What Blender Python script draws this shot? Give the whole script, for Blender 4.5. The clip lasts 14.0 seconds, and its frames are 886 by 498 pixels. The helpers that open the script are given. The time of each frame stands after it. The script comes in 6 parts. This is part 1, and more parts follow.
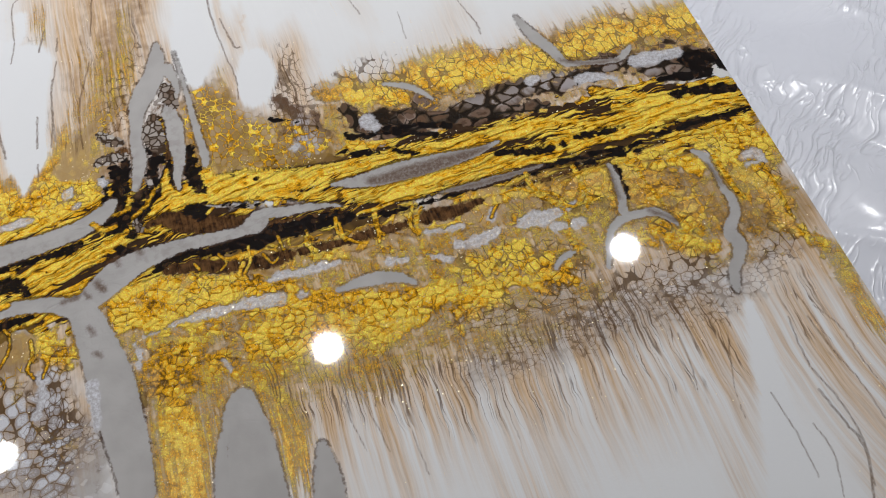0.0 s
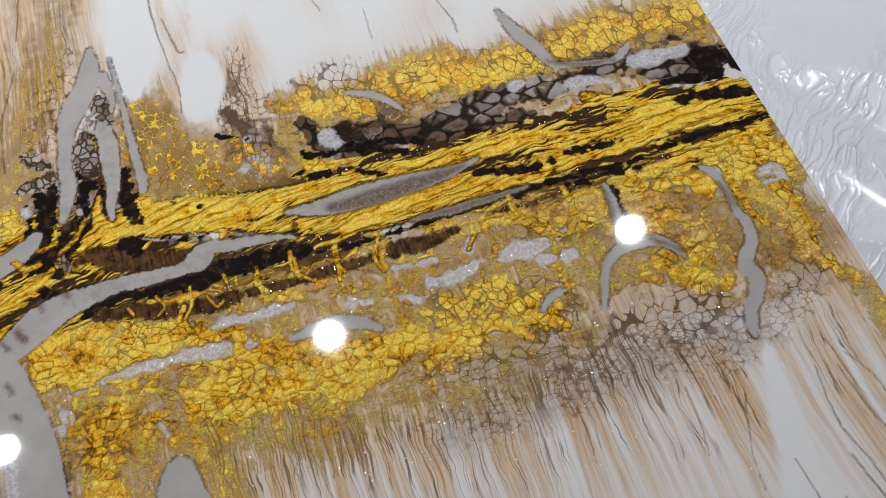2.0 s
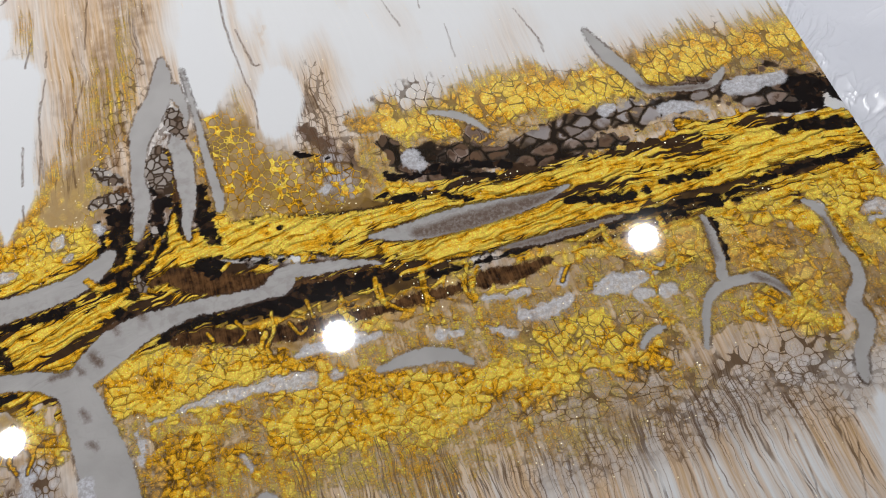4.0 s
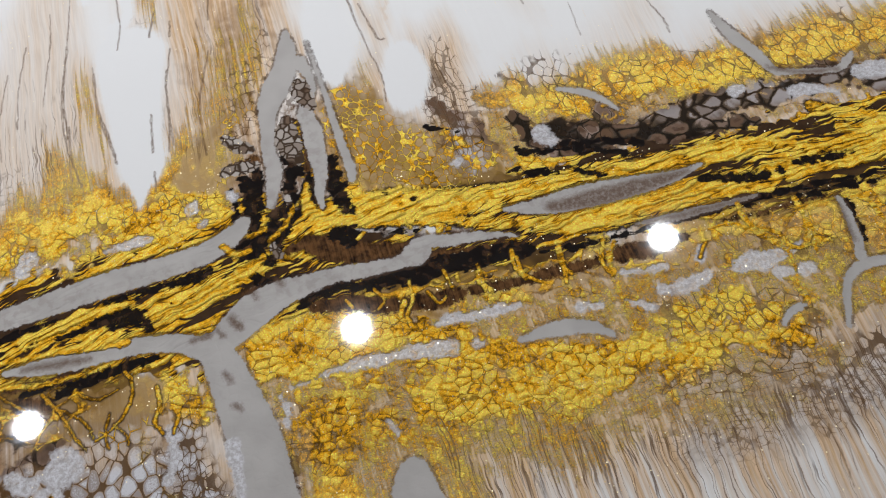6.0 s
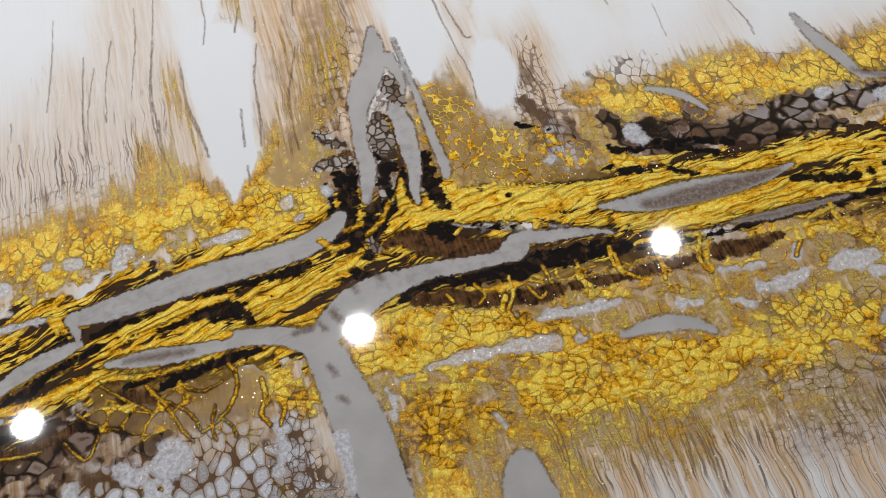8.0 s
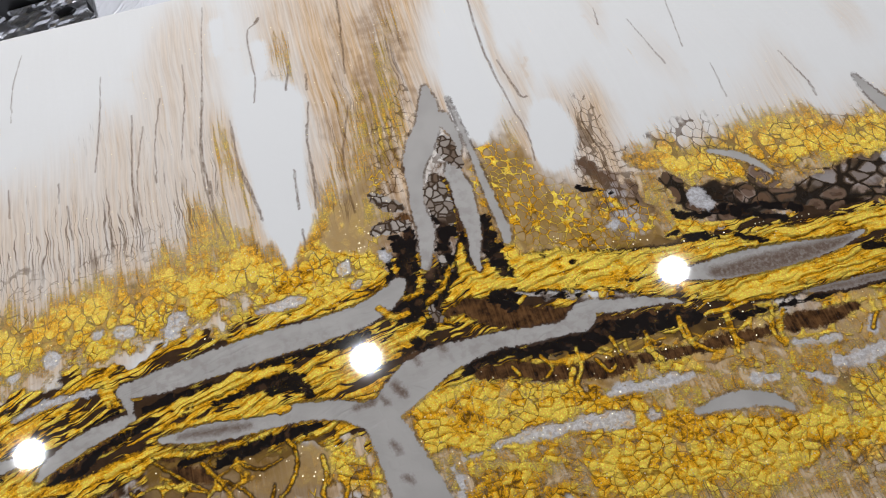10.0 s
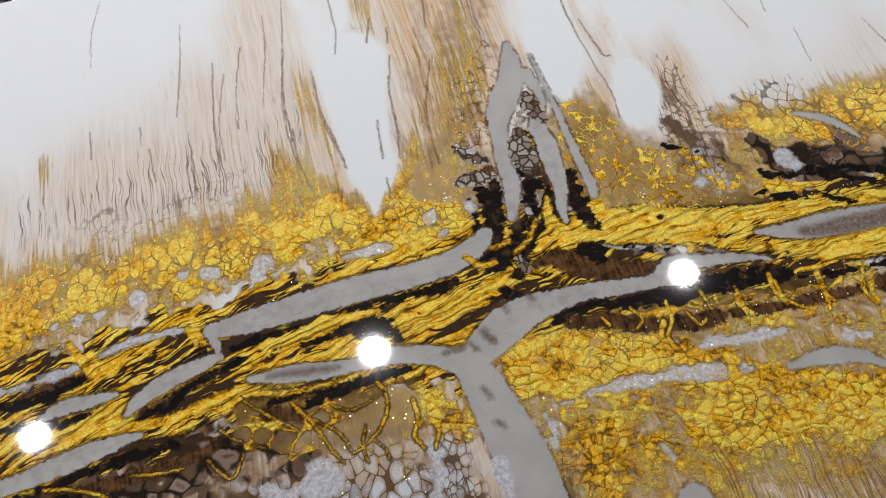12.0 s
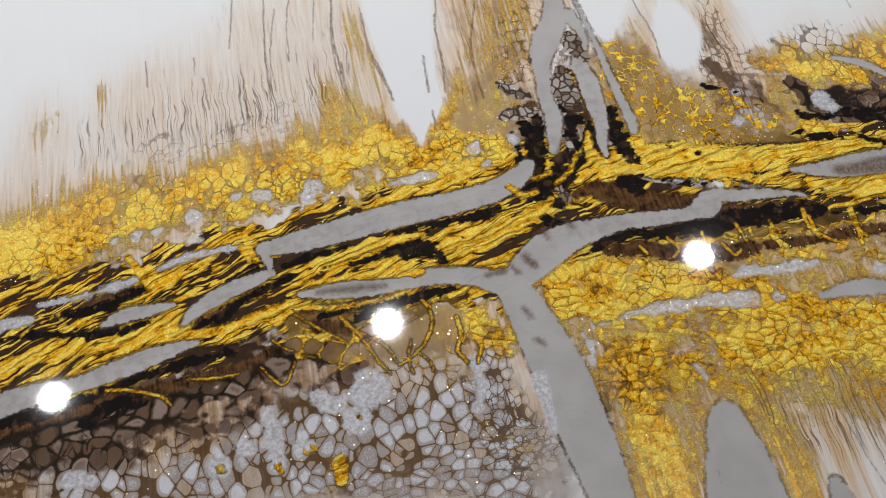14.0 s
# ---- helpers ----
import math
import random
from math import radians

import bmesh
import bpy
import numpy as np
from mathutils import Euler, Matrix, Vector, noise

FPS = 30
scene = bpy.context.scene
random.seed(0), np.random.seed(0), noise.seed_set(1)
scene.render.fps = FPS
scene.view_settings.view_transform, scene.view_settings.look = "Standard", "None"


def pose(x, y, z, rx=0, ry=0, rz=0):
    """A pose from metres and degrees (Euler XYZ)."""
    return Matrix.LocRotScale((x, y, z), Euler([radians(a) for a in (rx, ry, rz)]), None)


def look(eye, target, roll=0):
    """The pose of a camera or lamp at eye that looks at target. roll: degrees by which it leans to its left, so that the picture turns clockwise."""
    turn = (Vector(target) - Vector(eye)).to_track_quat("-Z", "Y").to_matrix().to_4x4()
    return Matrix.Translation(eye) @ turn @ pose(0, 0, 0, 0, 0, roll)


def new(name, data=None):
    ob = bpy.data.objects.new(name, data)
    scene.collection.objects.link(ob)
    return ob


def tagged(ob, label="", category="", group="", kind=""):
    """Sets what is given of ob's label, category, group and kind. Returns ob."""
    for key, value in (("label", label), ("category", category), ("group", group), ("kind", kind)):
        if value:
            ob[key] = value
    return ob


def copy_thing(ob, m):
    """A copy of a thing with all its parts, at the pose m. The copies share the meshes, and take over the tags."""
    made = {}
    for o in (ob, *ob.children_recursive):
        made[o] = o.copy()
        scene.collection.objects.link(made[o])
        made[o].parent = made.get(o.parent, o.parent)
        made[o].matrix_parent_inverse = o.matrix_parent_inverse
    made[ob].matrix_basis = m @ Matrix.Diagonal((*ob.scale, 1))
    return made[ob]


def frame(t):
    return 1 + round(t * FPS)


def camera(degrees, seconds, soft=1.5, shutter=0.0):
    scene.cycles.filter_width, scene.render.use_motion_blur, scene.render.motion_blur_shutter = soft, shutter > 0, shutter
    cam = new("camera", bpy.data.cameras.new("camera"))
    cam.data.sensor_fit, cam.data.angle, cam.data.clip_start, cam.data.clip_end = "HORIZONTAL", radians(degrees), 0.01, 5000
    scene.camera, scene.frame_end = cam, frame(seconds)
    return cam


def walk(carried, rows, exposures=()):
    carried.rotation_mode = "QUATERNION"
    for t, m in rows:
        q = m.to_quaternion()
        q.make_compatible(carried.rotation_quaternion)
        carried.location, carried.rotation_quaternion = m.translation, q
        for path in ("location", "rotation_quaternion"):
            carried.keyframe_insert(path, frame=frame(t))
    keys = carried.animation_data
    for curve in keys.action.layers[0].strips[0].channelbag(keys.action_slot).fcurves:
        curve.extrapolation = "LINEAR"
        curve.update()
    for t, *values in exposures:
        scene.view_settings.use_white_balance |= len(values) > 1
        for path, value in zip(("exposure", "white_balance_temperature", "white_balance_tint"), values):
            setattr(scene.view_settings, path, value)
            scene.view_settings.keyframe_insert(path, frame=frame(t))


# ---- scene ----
cam = camera(63.7, 14.0, soft=1.1)
PATH = [
    (0, (-0.001, 0.005, 0.342), (0.167, 0.833, -1.471), -7.7),
    (0.5, (0.014, 0.02, 0.324), (0.159, 0.822, -1.503), -9.1),
    (1, (0.023, 0.03, 0.313), (0.158, 0.813, -1.523), -9.8),
    (1.5, (0.025, 0.038, 0.31), (0.158, 0.815, -1.527), -10.2),
    (2, (0.028, 0.045, 0.306), (0.16, 0.823, -1.532), -10.3),
    (2.5, (0.027, 0.052, 0.303), (0.162, 0.832, -1.534), -10.0),
    (3, (0.018, 0.061, 0.303), (0.153, 0.842, -1.533), -9.6),
    (5.5, (-0.05, 0.081, 0.302), (0.069, 0.853, -1.539), -8.5),
    (6, (-0.068, 0.081, 0.304), (0.05, 0.857, -1.536), -8.3),
    (6.5, (-0.082, 0.082, 0.307), (0.04, 0.859, -1.532), -7.8),
    (7, (-0.093, 0.084, 0.307), (0.037, 0.859, -1.532), -7.1),
    (9.5, (-0.139, 0.111, 0.31), (0.02, 0.915, -1.514), -5.3),
    (10, (-0.139, 0.121, 0.309), (0.024, 0.952, -1.503), -5.3),
    (10.5, (-0.143, 0.128, 0.307), (0.024, 0.972, -1.498), -4.9),
    (11, (-0.152, 0.128, 0.308), (0.02, 0.982, -1.492), -4.3),
    (11.5, (-0.169, 0.122, 0.303), (-0.001, 0.969, -1.501), -3.9),
    (12, (-0.184, 0.111, 0.299), (-0.021, 0.946, -1.511), -3.6),
    (12.5, (-0.195, 0.1, 0.299), (-0.042, 0.925, -1.517), -3.7),
    (13, (-0.202, 0.095, 0.298), (-0.058, 0.899, -1.527), -3.6),
    (13.5, (-0.205, 0.092, 0.3), (-0.068, 0.888, -1.53), -3.6),
    (14, (-0.205, 0.087, 0.3), (-0.085, 0.884, -1.531), -4.3),
]
EXPOSURES = [(0.0, 0.0), (7.0, 0.0), (10.0, -0.07), (11.5, -0.07), (13.0, 0.0), (14.0, 0.0)]
walk(cam, [(t, look(eye, target, roll)) for t, eye, target, roll in PATH], EXPOSURES)

# ---- world and light ----
world = bpy.data.worlds.new("world")
scene.world = world
world.use_nodes = True
world.node_tree.nodes["Background"].inputs[0].default_value = (0.75, 0.85, 1.0, 1)
world.node_tree.nodes["Background"].inputs[1].default_value = 0.05

CEILING = 2.27          # height above the painted face
TABLE = -0.19           # table top
FLOOR = -0.93
LAMP_ROWS = (0.95,)
LAMP_COLUMNS = (-2.79, -1.55, -0.305, 0.92, 2.15)
LAMP_WATTS = 8.9


def downlight_lamp(x, y):
    data = bpy.data.lights.new("downlight_lamp", "AREA")
    data.shape, data.size, data.energy, data.color = "DISK", 0.092, LAMP_WATTS, (0.98, 0.985, 1.0)
    data.spread = radians(80)
    ob = new("downlight_lamp", data)
    ob.matrix_world = pose(x, y, CEILING - 0.012)
    return ob


for ly in LAMP_ROWS:
    for lx in LAMP_COLUMNS:
        downlight_lamp(lx, ly)


# ---- materials ----
class Nodes:
    """Short hand for building a node material."""

    def __init__(self, name):
        self.mat = bpy.data.materials.new(name)
        self.mat.use_nodes = True
        self.tree = self.mat.node_tree
        self.out = self.tree.nodes["Material Output"]
        self.bsdf = self.tree.nodes["Principled BSDF"]

    def put(self, socket, value):
        if hasattr(value, "is_output"):
            self.tree.links.new(value, socket)
        elif value is not None:
            socket.default_value = value

    def node(self, kind, *ins, out=0, **props):
        n = self.tree.nodes.new("ShaderNode" + kind)
        for k, v in props.items():
            setattr(n, k, v)
        for i, v in enumerate(ins):
            self.put(n.inputs[i], v)
        return n.outputs[out]

    def m(self, op, a, b=None, c=None):
        return self.node("Math", a, b, c, operation=op)

    def add(self, *v):
        r = v[0]
        for w in v[1:]:
            r = self.m("ADD", r, w)
        return r

    def mul(self, *v):
        r = v[0]
        for w in v[1:]:
            r = self.m("MULTIPLY", r, w)
        return r

    def inv(self, a):
        return self.m("SUBTRACT", 1.0, a)

    def ramp(self, v, lo, hi, a=0.0, b=1.0):
        return self.node("MapRange", v, lo, hi, a, b, interpolation_type="SMOOTHSTEP")

    def mix(self, f, a, b):
        n = self.tree.nodes.new("ShaderNodeMix")
        n.data_type = "RGBA"
        self.put(n.inputs["Factor"], f)
        for s, v in ((n.inputs[6], a), (n.inputs[7], b)):
            self.put(s, (*v, 1) if isinstance(v, tuple) else v)
        return n.outputs[2]

    def noise(self, vec, scale, detail=2.0, rough=0.5, out=0):
        n = self.tree.nodes.new("ShaderNodeTexNoise")
        self.put(n.inputs["Vector"], vec)
        n.inputs["Scale"].default_value, n.inputs["Detail"].default_value, n.inputs["Roughness"].default_value = scale, detail, rough
        return n.outputs[out]

    def cells(self, vec, scale, feature="DISTANCE_TO_EDGE", out="Distance", rnd=1.0):
        n = self.tree.nodes.new("ShaderNodeTexVoronoi")
        n.feature = feature
        self.put(n.inputs["Vector"], vec)
        n.inputs["Scale"].default_value, n.inputs["Randomness"].default_value = scale, rnd
        return n.outputs[out]

    def attr(self, name):
        n = self.tree.nodes.new("ShaderNodeAttribute")
        n.attribute_name = name
        return n.outputs["Fac"]

    def vec(self, x, y, z=0.0):
        return self.node("CombineXYZ", x, y, z)

    def vmul(self, v, s):
        return self.node("VectorMath", v, s, operation="MULTIPLY")

    def vadd(self, a, b):
        return self.node("VectorMath", a, b, operation="ADD")

    def bump(self, height, strength, distance):
        n = self.tree.nodes.new("ShaderNodeBump")
        n.inputs["Strength"].default_value, n.inputs["Distance"].default_value = strength, distance
        self.put(n.inputs["Height"], height)
        return n.outputs[0]

    def set(self, **values):
        for k, v in values.items():
            self.put(self.bsdf.inputs[k.replace("_", " ")], (*v, 1) if isinstance(v, tuple) else v)
        return self.mat


def paint_material():
    """Poured pigments under clear resin. Lengths in the nodes are millimetres."""
    g = Nodes("resin_paint")
    pos = g.vmul(g.node("NewGeometry"), (1000.0, 1000.0, 1000.0))
    xyz = g.tree.nodes.new("ShaderNodeSeparateXYZ")
    g.put(xyz.inputs[0], pos)
    x, y = xyz.outputs[0], xyz.outputs[1]
    wob = g.vmul(g.vadd(g.noise(pos, 0.11, 3, out=1), (-0.5, -0.5, -0.5)), (4.0, 4.0, 0.0))
    wpos = g.vadd(pos, wob)
    fine = g.noise(pos, 1.5, 3, 0.6)
    grain = g.noise(pos, 3.2, 1)
    mid = g.noise(wpos, 0.22, 3, 0.55)
    broad = g.noise(pos, 0.03, 2)
    bend = g.attr("bend")
    sx = g.add(x, bend, g.mul(g.m("SUBTRACT", g.noise(pos, 0.015, 2), 0.5), 7.0))
    streak = g.noise(g.vec(sx, g.mul(y, 0.022)), 0.42, 4, 0.65)
    streak2 = g.noise(g.vec(g.add(sx, 300.0), g.mul(y, 0.05)), 0.9, 3, 0.6)
    bandv = g.attr("across")
    along = g.vec(g.mul(x, 0.14), g.add(bandv, g.mul(g.m("SUBTRACT", g.noise(pos, 0.045, 2), 0.5), 9.0)))
    stripe = g.noise(along, 0.33, 4, 0.62)
    stripe2 = g.noise(g.vadd(along, (70.0, 40.0, 0.0)), 0.85, 3, 0.6)

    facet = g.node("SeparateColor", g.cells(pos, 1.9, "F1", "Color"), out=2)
    gold_a, tan_a, band_a = g.attr("gold"), g.attr("tan"), g.attr("band")
    # pale ground
    ground = g.mix(broad, (0.765, 0.77, 0.785), (0.735, 0.733, 0.738))
    ground = g.mix(g.ramp(streak, 0.35, 0.7, 0.0, 0.25), ground, (0.78, 0.785, 0.80))
    # tan wash, drawn out in streaks
    away = g.attr("apart")
    under = g.mul(away, g.ramp(y, 130.0, 190.0, 1.0, 0.18))
    strands = g.noise(g.vec(g.add(sx, 40.0), g.mul(y, 0.02)), 0.10, 4, 0.55)
    wash = g.m("MINIMUM", g.mul(tan_a, g.m("MULTIPLY_ADD", g.ramp(g.add(g.mul(strands, 0.8), g.mul(streak, 0.2)), 0.40, 0.60, -0.72, 0.1), under, g.ramp(streak, 0.25, 0.7, 0.6, 1.15))), 1.0)
    tone = g.mix(g.ramp(streak2, 0.3, 0.7), (0.71, 0.50, 0.31), (0.47, 0.275, 0.11))
    col = g.mix(g.m("MAXIMUM", g.mul(wash, 0.9), 0.0), ground, tone)
    # ochre bed under the gold powder
    col = g.mix(g.ramp(gold_a, 0.25, 0.8, 0.0, 0.85), col, g.mix(mid, (0.64, 0.42, 0.18), (0.82, 0.63, 0.38)))
    # warm brown staining
    stain = g.mul(g.attr("brown"), g.ramp(g.add(g.mul(mid, 0.5), g.mul(streak, 0.5)), 0.3, 0.6))
    col = g.mix(stain, col, g.mix(streak2, (0.10, 0.045, 0.018), (0.24, 0.13, 0.06)))

    drip = g.attr("drip")
    # cells
    wx = g.node("SeparateXYZ", wob)
    small_v = g.vec(g.add(sx, g.mul(wx, 0.7)), g.mul(y, g.m("MULTIPLY_ADD", away, -0.22, 0.8)))
    mid_v = g.vec(g.add(sx, g.mul(wx, 0.8), 31.0), g.mul(g.add(y, 17.0), g.m("MULTIPLY_ADD", away, -0.2, 0.8)))
    large_v = g.vmul(g.vadd(wpos, (11.0, 57.0, 0.0)), (0.85, 1.15, 1.0))
    nets = []
    inner = []
    core = []
    pick = []
    for v, scale, name, width in ((small_v, 0.27, "cell_s", 0.075), (mid_v, 0.175, "cell_m", 0.055), (large_v, 0.112, "cell_l", 0.10)):
        f1, f2 = g.cells(v, scale, "F1", rnd=0.85), g.cells(v, scale, "F2", rnd=0.85)
        tint = g.cells(v, scale, "F1", "Color", rnd=0.85)
        a = g.ramp(g.add(g.attr(name), g.mul(g.m("SUBTRACT", mid, 0.5), 0.7)), 0.25, 0.9)
        a = g.mul(a, g.m("MAXIMUM", g.ramp(g.add(g.mul(strands, 0.7), g.mul(mid, 0.3)), 0.44, 0.52), g.inv(under)))
        w = g.mul(width, g.ramp(mid, 0.3, 0.7, 0.6, 1.5))
        # rounded cells: wider joints where three meet
        gap = g.m("SMOOTH_MIN", g.m("SUBTRACT", f2, f1), g.mul(g.m("SUBTRACT", 0.76, f1), 1.0), 0.10)
        gap = g.m("DIVIDE", g.add(gap, g.mul(g.m("SUBTRACT", fine, 0.5), 0.06)), w)
        nets.append(g.mul(g.inv(g.ramp(gap, 0.35, 1.0)), a))
        inner.append(g.mul(g.ramp(gap, 0.9, 1.7), a))
        core.append(g.mul(g.ramp(gap, 3.2, 4.4), a))
        pick.append((g.node("SeparateColor", tint, out=0), a))
    net = g.m("MAXIMUM", nets[0], g.m("MAXIMUM", nets[1], nets[2]))
    inside = g.m("MAXIMUM", inner[0], g.m("MAXIMUM", inner[1], inner[2]))
    choice = g.add(g.mul(pick[1][0], g.inv(pick[2][1])), g.mul(pick[2][0], pick[2][1]))
    fill_grey = g.mul(g.attr("fill_grey"), g.add(g.mul(inside, 0.5), 0.5), g.ramp(choice, 0.0, 0.25, 0.55, 1.0))
    fill_dark = g.attr("fill_dark")
    fill_grey = g.mul(fill_grey, g.inv(g.mul(g.ramp(fill_dark, 0.35, 0.65), g.ramp(x, -200.0, -100.0, 0.8, 0.0))))

    # gold powder
    gold = g.add(gold_a, g.mul(g.m("SUBTRACT", mid, 0.5), g.m("MULTIPLY_ADD", away, -0.6, 0.9)), g.mul(g.m("SUBTRACT", fine, 0.5), 0.5), g.mul(g.m("SUBTRACT", g.noise(wpos, 0.10, 3), 0.5), g.m("MULTIPLY_ADD", away, -0.5, 0.8)),
                 g.mul(g.m("SUBTRACT", g.add(g.mul(streak, 0.6), g.mul(streak2, 0.4)), 0.5), g.m("MULTIPLY_ADD", away, 1.7, 0.7)), g.mul(g.m("SUBTRACT", facet, 0.5), 0.15))
    gold = g.mul(g.ramp(gold, 0.30, 0.82), g.m("MULTIPLY_ADD", away, -0.28, 1.0))
    # striped band
    lava = g.vadd(along, g.vmul(g.vadd(g.noise(pos, 0.075, 2, out=1), (-0.5, -0.5, -0.5)), (0.6, 5.0, 0.0)))
    fold = g.m("ABSOLUTE", g.m("SUBTRACT", g.noise(lava, 0.19, 1.5), 0.5))
    fold2 = g.m("ABSOLUTE", g.m("SUBTRACT", g.noise(g.vadd(lava, (20.0, 90.0, 0.0)), 0.33, 1.5), 0.5))
    depth = g.ramp(g.add(g.noise(g.vmul(along, (0.5, 0.6, 1.0)), 0.12, 2), g.mul(g.attr("brown"), 0.04)), 0.40, 0.62, 0.008, 0.062)
    crease = g.add(g.mul(g.m("SUBTRACT", fine, 0.5), 0.016), g.mul(g.m("SUBTRACT", stripe2, 0.5), 0.02))
    stripes = g.mul(g.ramp(g.m("SUBTRACT", g.add(fold, crease), g.m("MULTIPLY_ADD", depth, 1.15, -0.008)), 0.0, 0.014), g.ramp(g.m("SUBTRACT", g.add(fold2, crease), g.m("MULTIPLY_ADD", depth, 1.1, -0.028)), -0.010, 0.008))
    band = g.ramp(g.add(band_a, g.mul(g.m("SUBTRACT", stripe, 0.5), 0.5)), 0.28, 0.5)
    col = g.mix(band, col, g.mix(mid, (0.016, 0.009, 0.006), (0.075, 0.04, 0.02)))
    gold = g.add(g.mul(gold, g.inv(band)), g.mul(band, stripes))
    # cells darken and grey what they cover
    ddark = g.ramp(g.add(fill_dark, g.mul(g.m("SUBTRACT", mid, 0.5), 0.5)), 0.3, 0.6)
    ddark = g.mul(ddark, g.ramp(g.m("MAXIMUM", pick[0][1], g.m("MAXIMUM", pick[1][1], pick[2][1])), 0.1, 0.6, 0.15, 1.0))
    col = g.mix(g.mul(ddark, 0.92), col, g.mix(g.ramp(fill_dark, 0.5, 0.85), (0.12, 0.066, 0.042), (0.022, 0.013, 0.009)))
    gold = g.mul(gold, g.inv(ddark))
    rings = g.m("MAXIMUM", core[1], core[2])
    col = g.mix(g.mul(ddark, inside, g.ramp(choice, 0.05, 0.2, 0.2, 1.0)), col, g.mix(g.ramp(choice, 0.3, 0.9), (0.13, 0.075, 0.045), (0.27, 0.20, 0.165)))
    col = g.mix(g.mul(ddark, rings, g.ramp(choice, 0.3, 0.5, 0.0, 0.8)), col, g.mix(g.ramp(choice, 0.6, 0.9), (0.075, 0.04, 0.024), (0.17, 0.105, 0.075)))
    netgold = g.mul(net, g.ramp(g.attr("gold_net"), 0.3, 0.6))
    gold = g.mul(gold, g.inv(g.mul(g.ramp(g.attr("gold_net"), 0.3, 0.7), g.ramp(choice, 0.1, 0.5, 0.88, 0.98))))
    col = g.mix(g.mul(g.attr("gold_net"), 0.9), col, g.mix(g.mul(inside, choice), (0.23, 0.13, 0.03), (0.42, 0.285, 0.14)))
    col = g.mix(fill_grey, col, g.mix(g.mul(g.m("MAXIMUM", core[1], core[0]), g.ramp(g.add(fine, g.mul(choice, 0.4)), 0.5, 0.85)), g.mix(inside, (0.15, 0.10, 0.07), g.mix(choice, (0.27, 0.225, 0.205), (0.42, 0.40, 0.41))), (0.60, 0.60, 0.64)))
    gold = g.mul(gold, g.inv(fill_grey))
    netdark = g.mul(net, g.inv(netgold))
    col = g.mix(g.mul(netdark, g.m("MULTIPLY_ADD", under, -0.25, 0.85)), col, g.mix(g.ramp(drip, 0.2, 0.7), g.mix(ddark, (0.075, 0.034, 0.008), (0.010, 0.007, 0.005)), (0.11, 0.068, 0.04)))
    gold = g.m("MAXIMUM", g.mul(gold, g.inv(g.mul(netdark, 0.85))), netgold)
    # drip lines
    ridge = g.m("ABSOLUTE", g.m("SUBTRACT", g.noise(g.vec(g.add(sx, 90.0, g.mul(fine, 0.6), g.mul(g.m("SUBTRACT", g.noise(pos, 0.06, 2), 0.5), 6.0)), g.mul(y, 0.03)), 0.33, 1.5), 0.5))
    dl = g.mul(g.inv(g.ramp(ridge, 0.004, 0.03)), g.ramp(g.add(drip, g.mul(g.m("SUBTRACT", g.noise(g.vec(sx, g.mul(y, 0.25)), 0.25, 2), 0.5), 1.2)), 0.25, 0.8))
    col = g.mix(g.mul(dl, 0.8), col, (0.10, 0.052, 0.024))
    gold = g.mul(gold, g.inv(g.mul(dl, 0.8)))

    # crisp forms: white tongues, crevices, ridges, channels, slivers, veins, hairs
    rough = g.noise(pos, 0.55, 3, 0.6)
    ragged = g.add(g.mul(g.m("SUBTRACT", mid, 0.5), 3.6), g.mul(g.m("SUBTRACT", rough, 0.5), 3.0), g.mul(g.m("SUBTRACT", fine, 0.5), 1.4))
    white = g.inv(g.ramp(g.add(g.attr("white"), g.mul(g.m("SUBTRACT", streak, 0.5), 6.0), g.mul(ragged, 0.6)), -2.4, 1.8))
    col = g.mix(white, col, (0.75, 0.755, 0.77))
    gold = g.mul(gold, g.inv(white))
    ridge_d = g.add(g.attr("ridge"), ragged)
    rid = g.inv(g.ramp(ridge_d, -0.5, 0.5))
    cleft = g.ramp(g.m("SUBTRACT", g.add(fold2, crease), g.m("MULTIPLY_ADD", depth, 0.9, -0.024)), -0.006, 0.010)
    rid = g.mul(rid, g.m("MAXIMUM", cleft, g.inv(g.ramp(ridge_d, -4.0, -1.0, 0.35, 1.0))))
    col = g.mix(g.inv(g.ramp(ridge_d, 0.2, 2.2)), col, (0.03, 0.017, 0.01))
    gold = g.m("MAXIMUM", gold, rid)
    umber = g.inv(g.ramp(g.add(g.attr("umber"), g.mul(ragged, 1.2)), -1.2, 0.6))
    col = g.mix(umber, col, g.mix(g.ramp(g.add(g.mul(streak2, 0.4), g.mul(mid, 0.6)), 0.36, 0.64), (0.018, 0.008, 0.004), (0.15, 0.07, 0.026)))
    gold = g.mul(gold, g.inv(umber))
    dark_d = g.add(g.attr("dark"), g.mul(g.m("SUBTRACT", mid, 0.5), 6.0), g.mul(g.m("SUBTRACT", rough, 0.5), 2.0), g.mul(g.m("SUBTRACT", stripe, 0.5), 8.0), g.mul(g.m("SUBTRACT", g.noise(wpos, 0.09, 2), 0.5), 6.0))
    dark = g.inv(g.ramp(dark_d, -0.5, 0.5))
    col = g.mix(dark, col, g.mix(g.ramp(mid, 0.5, 0.7), (0.008, 0.006, 0.006), (0.05, 0.026, 0.015)))
    gold = g.mul(gold, g.inv(g.mul(dark, g.ramp(fine, 0.58, 0.75, 1.0, 0.85))))
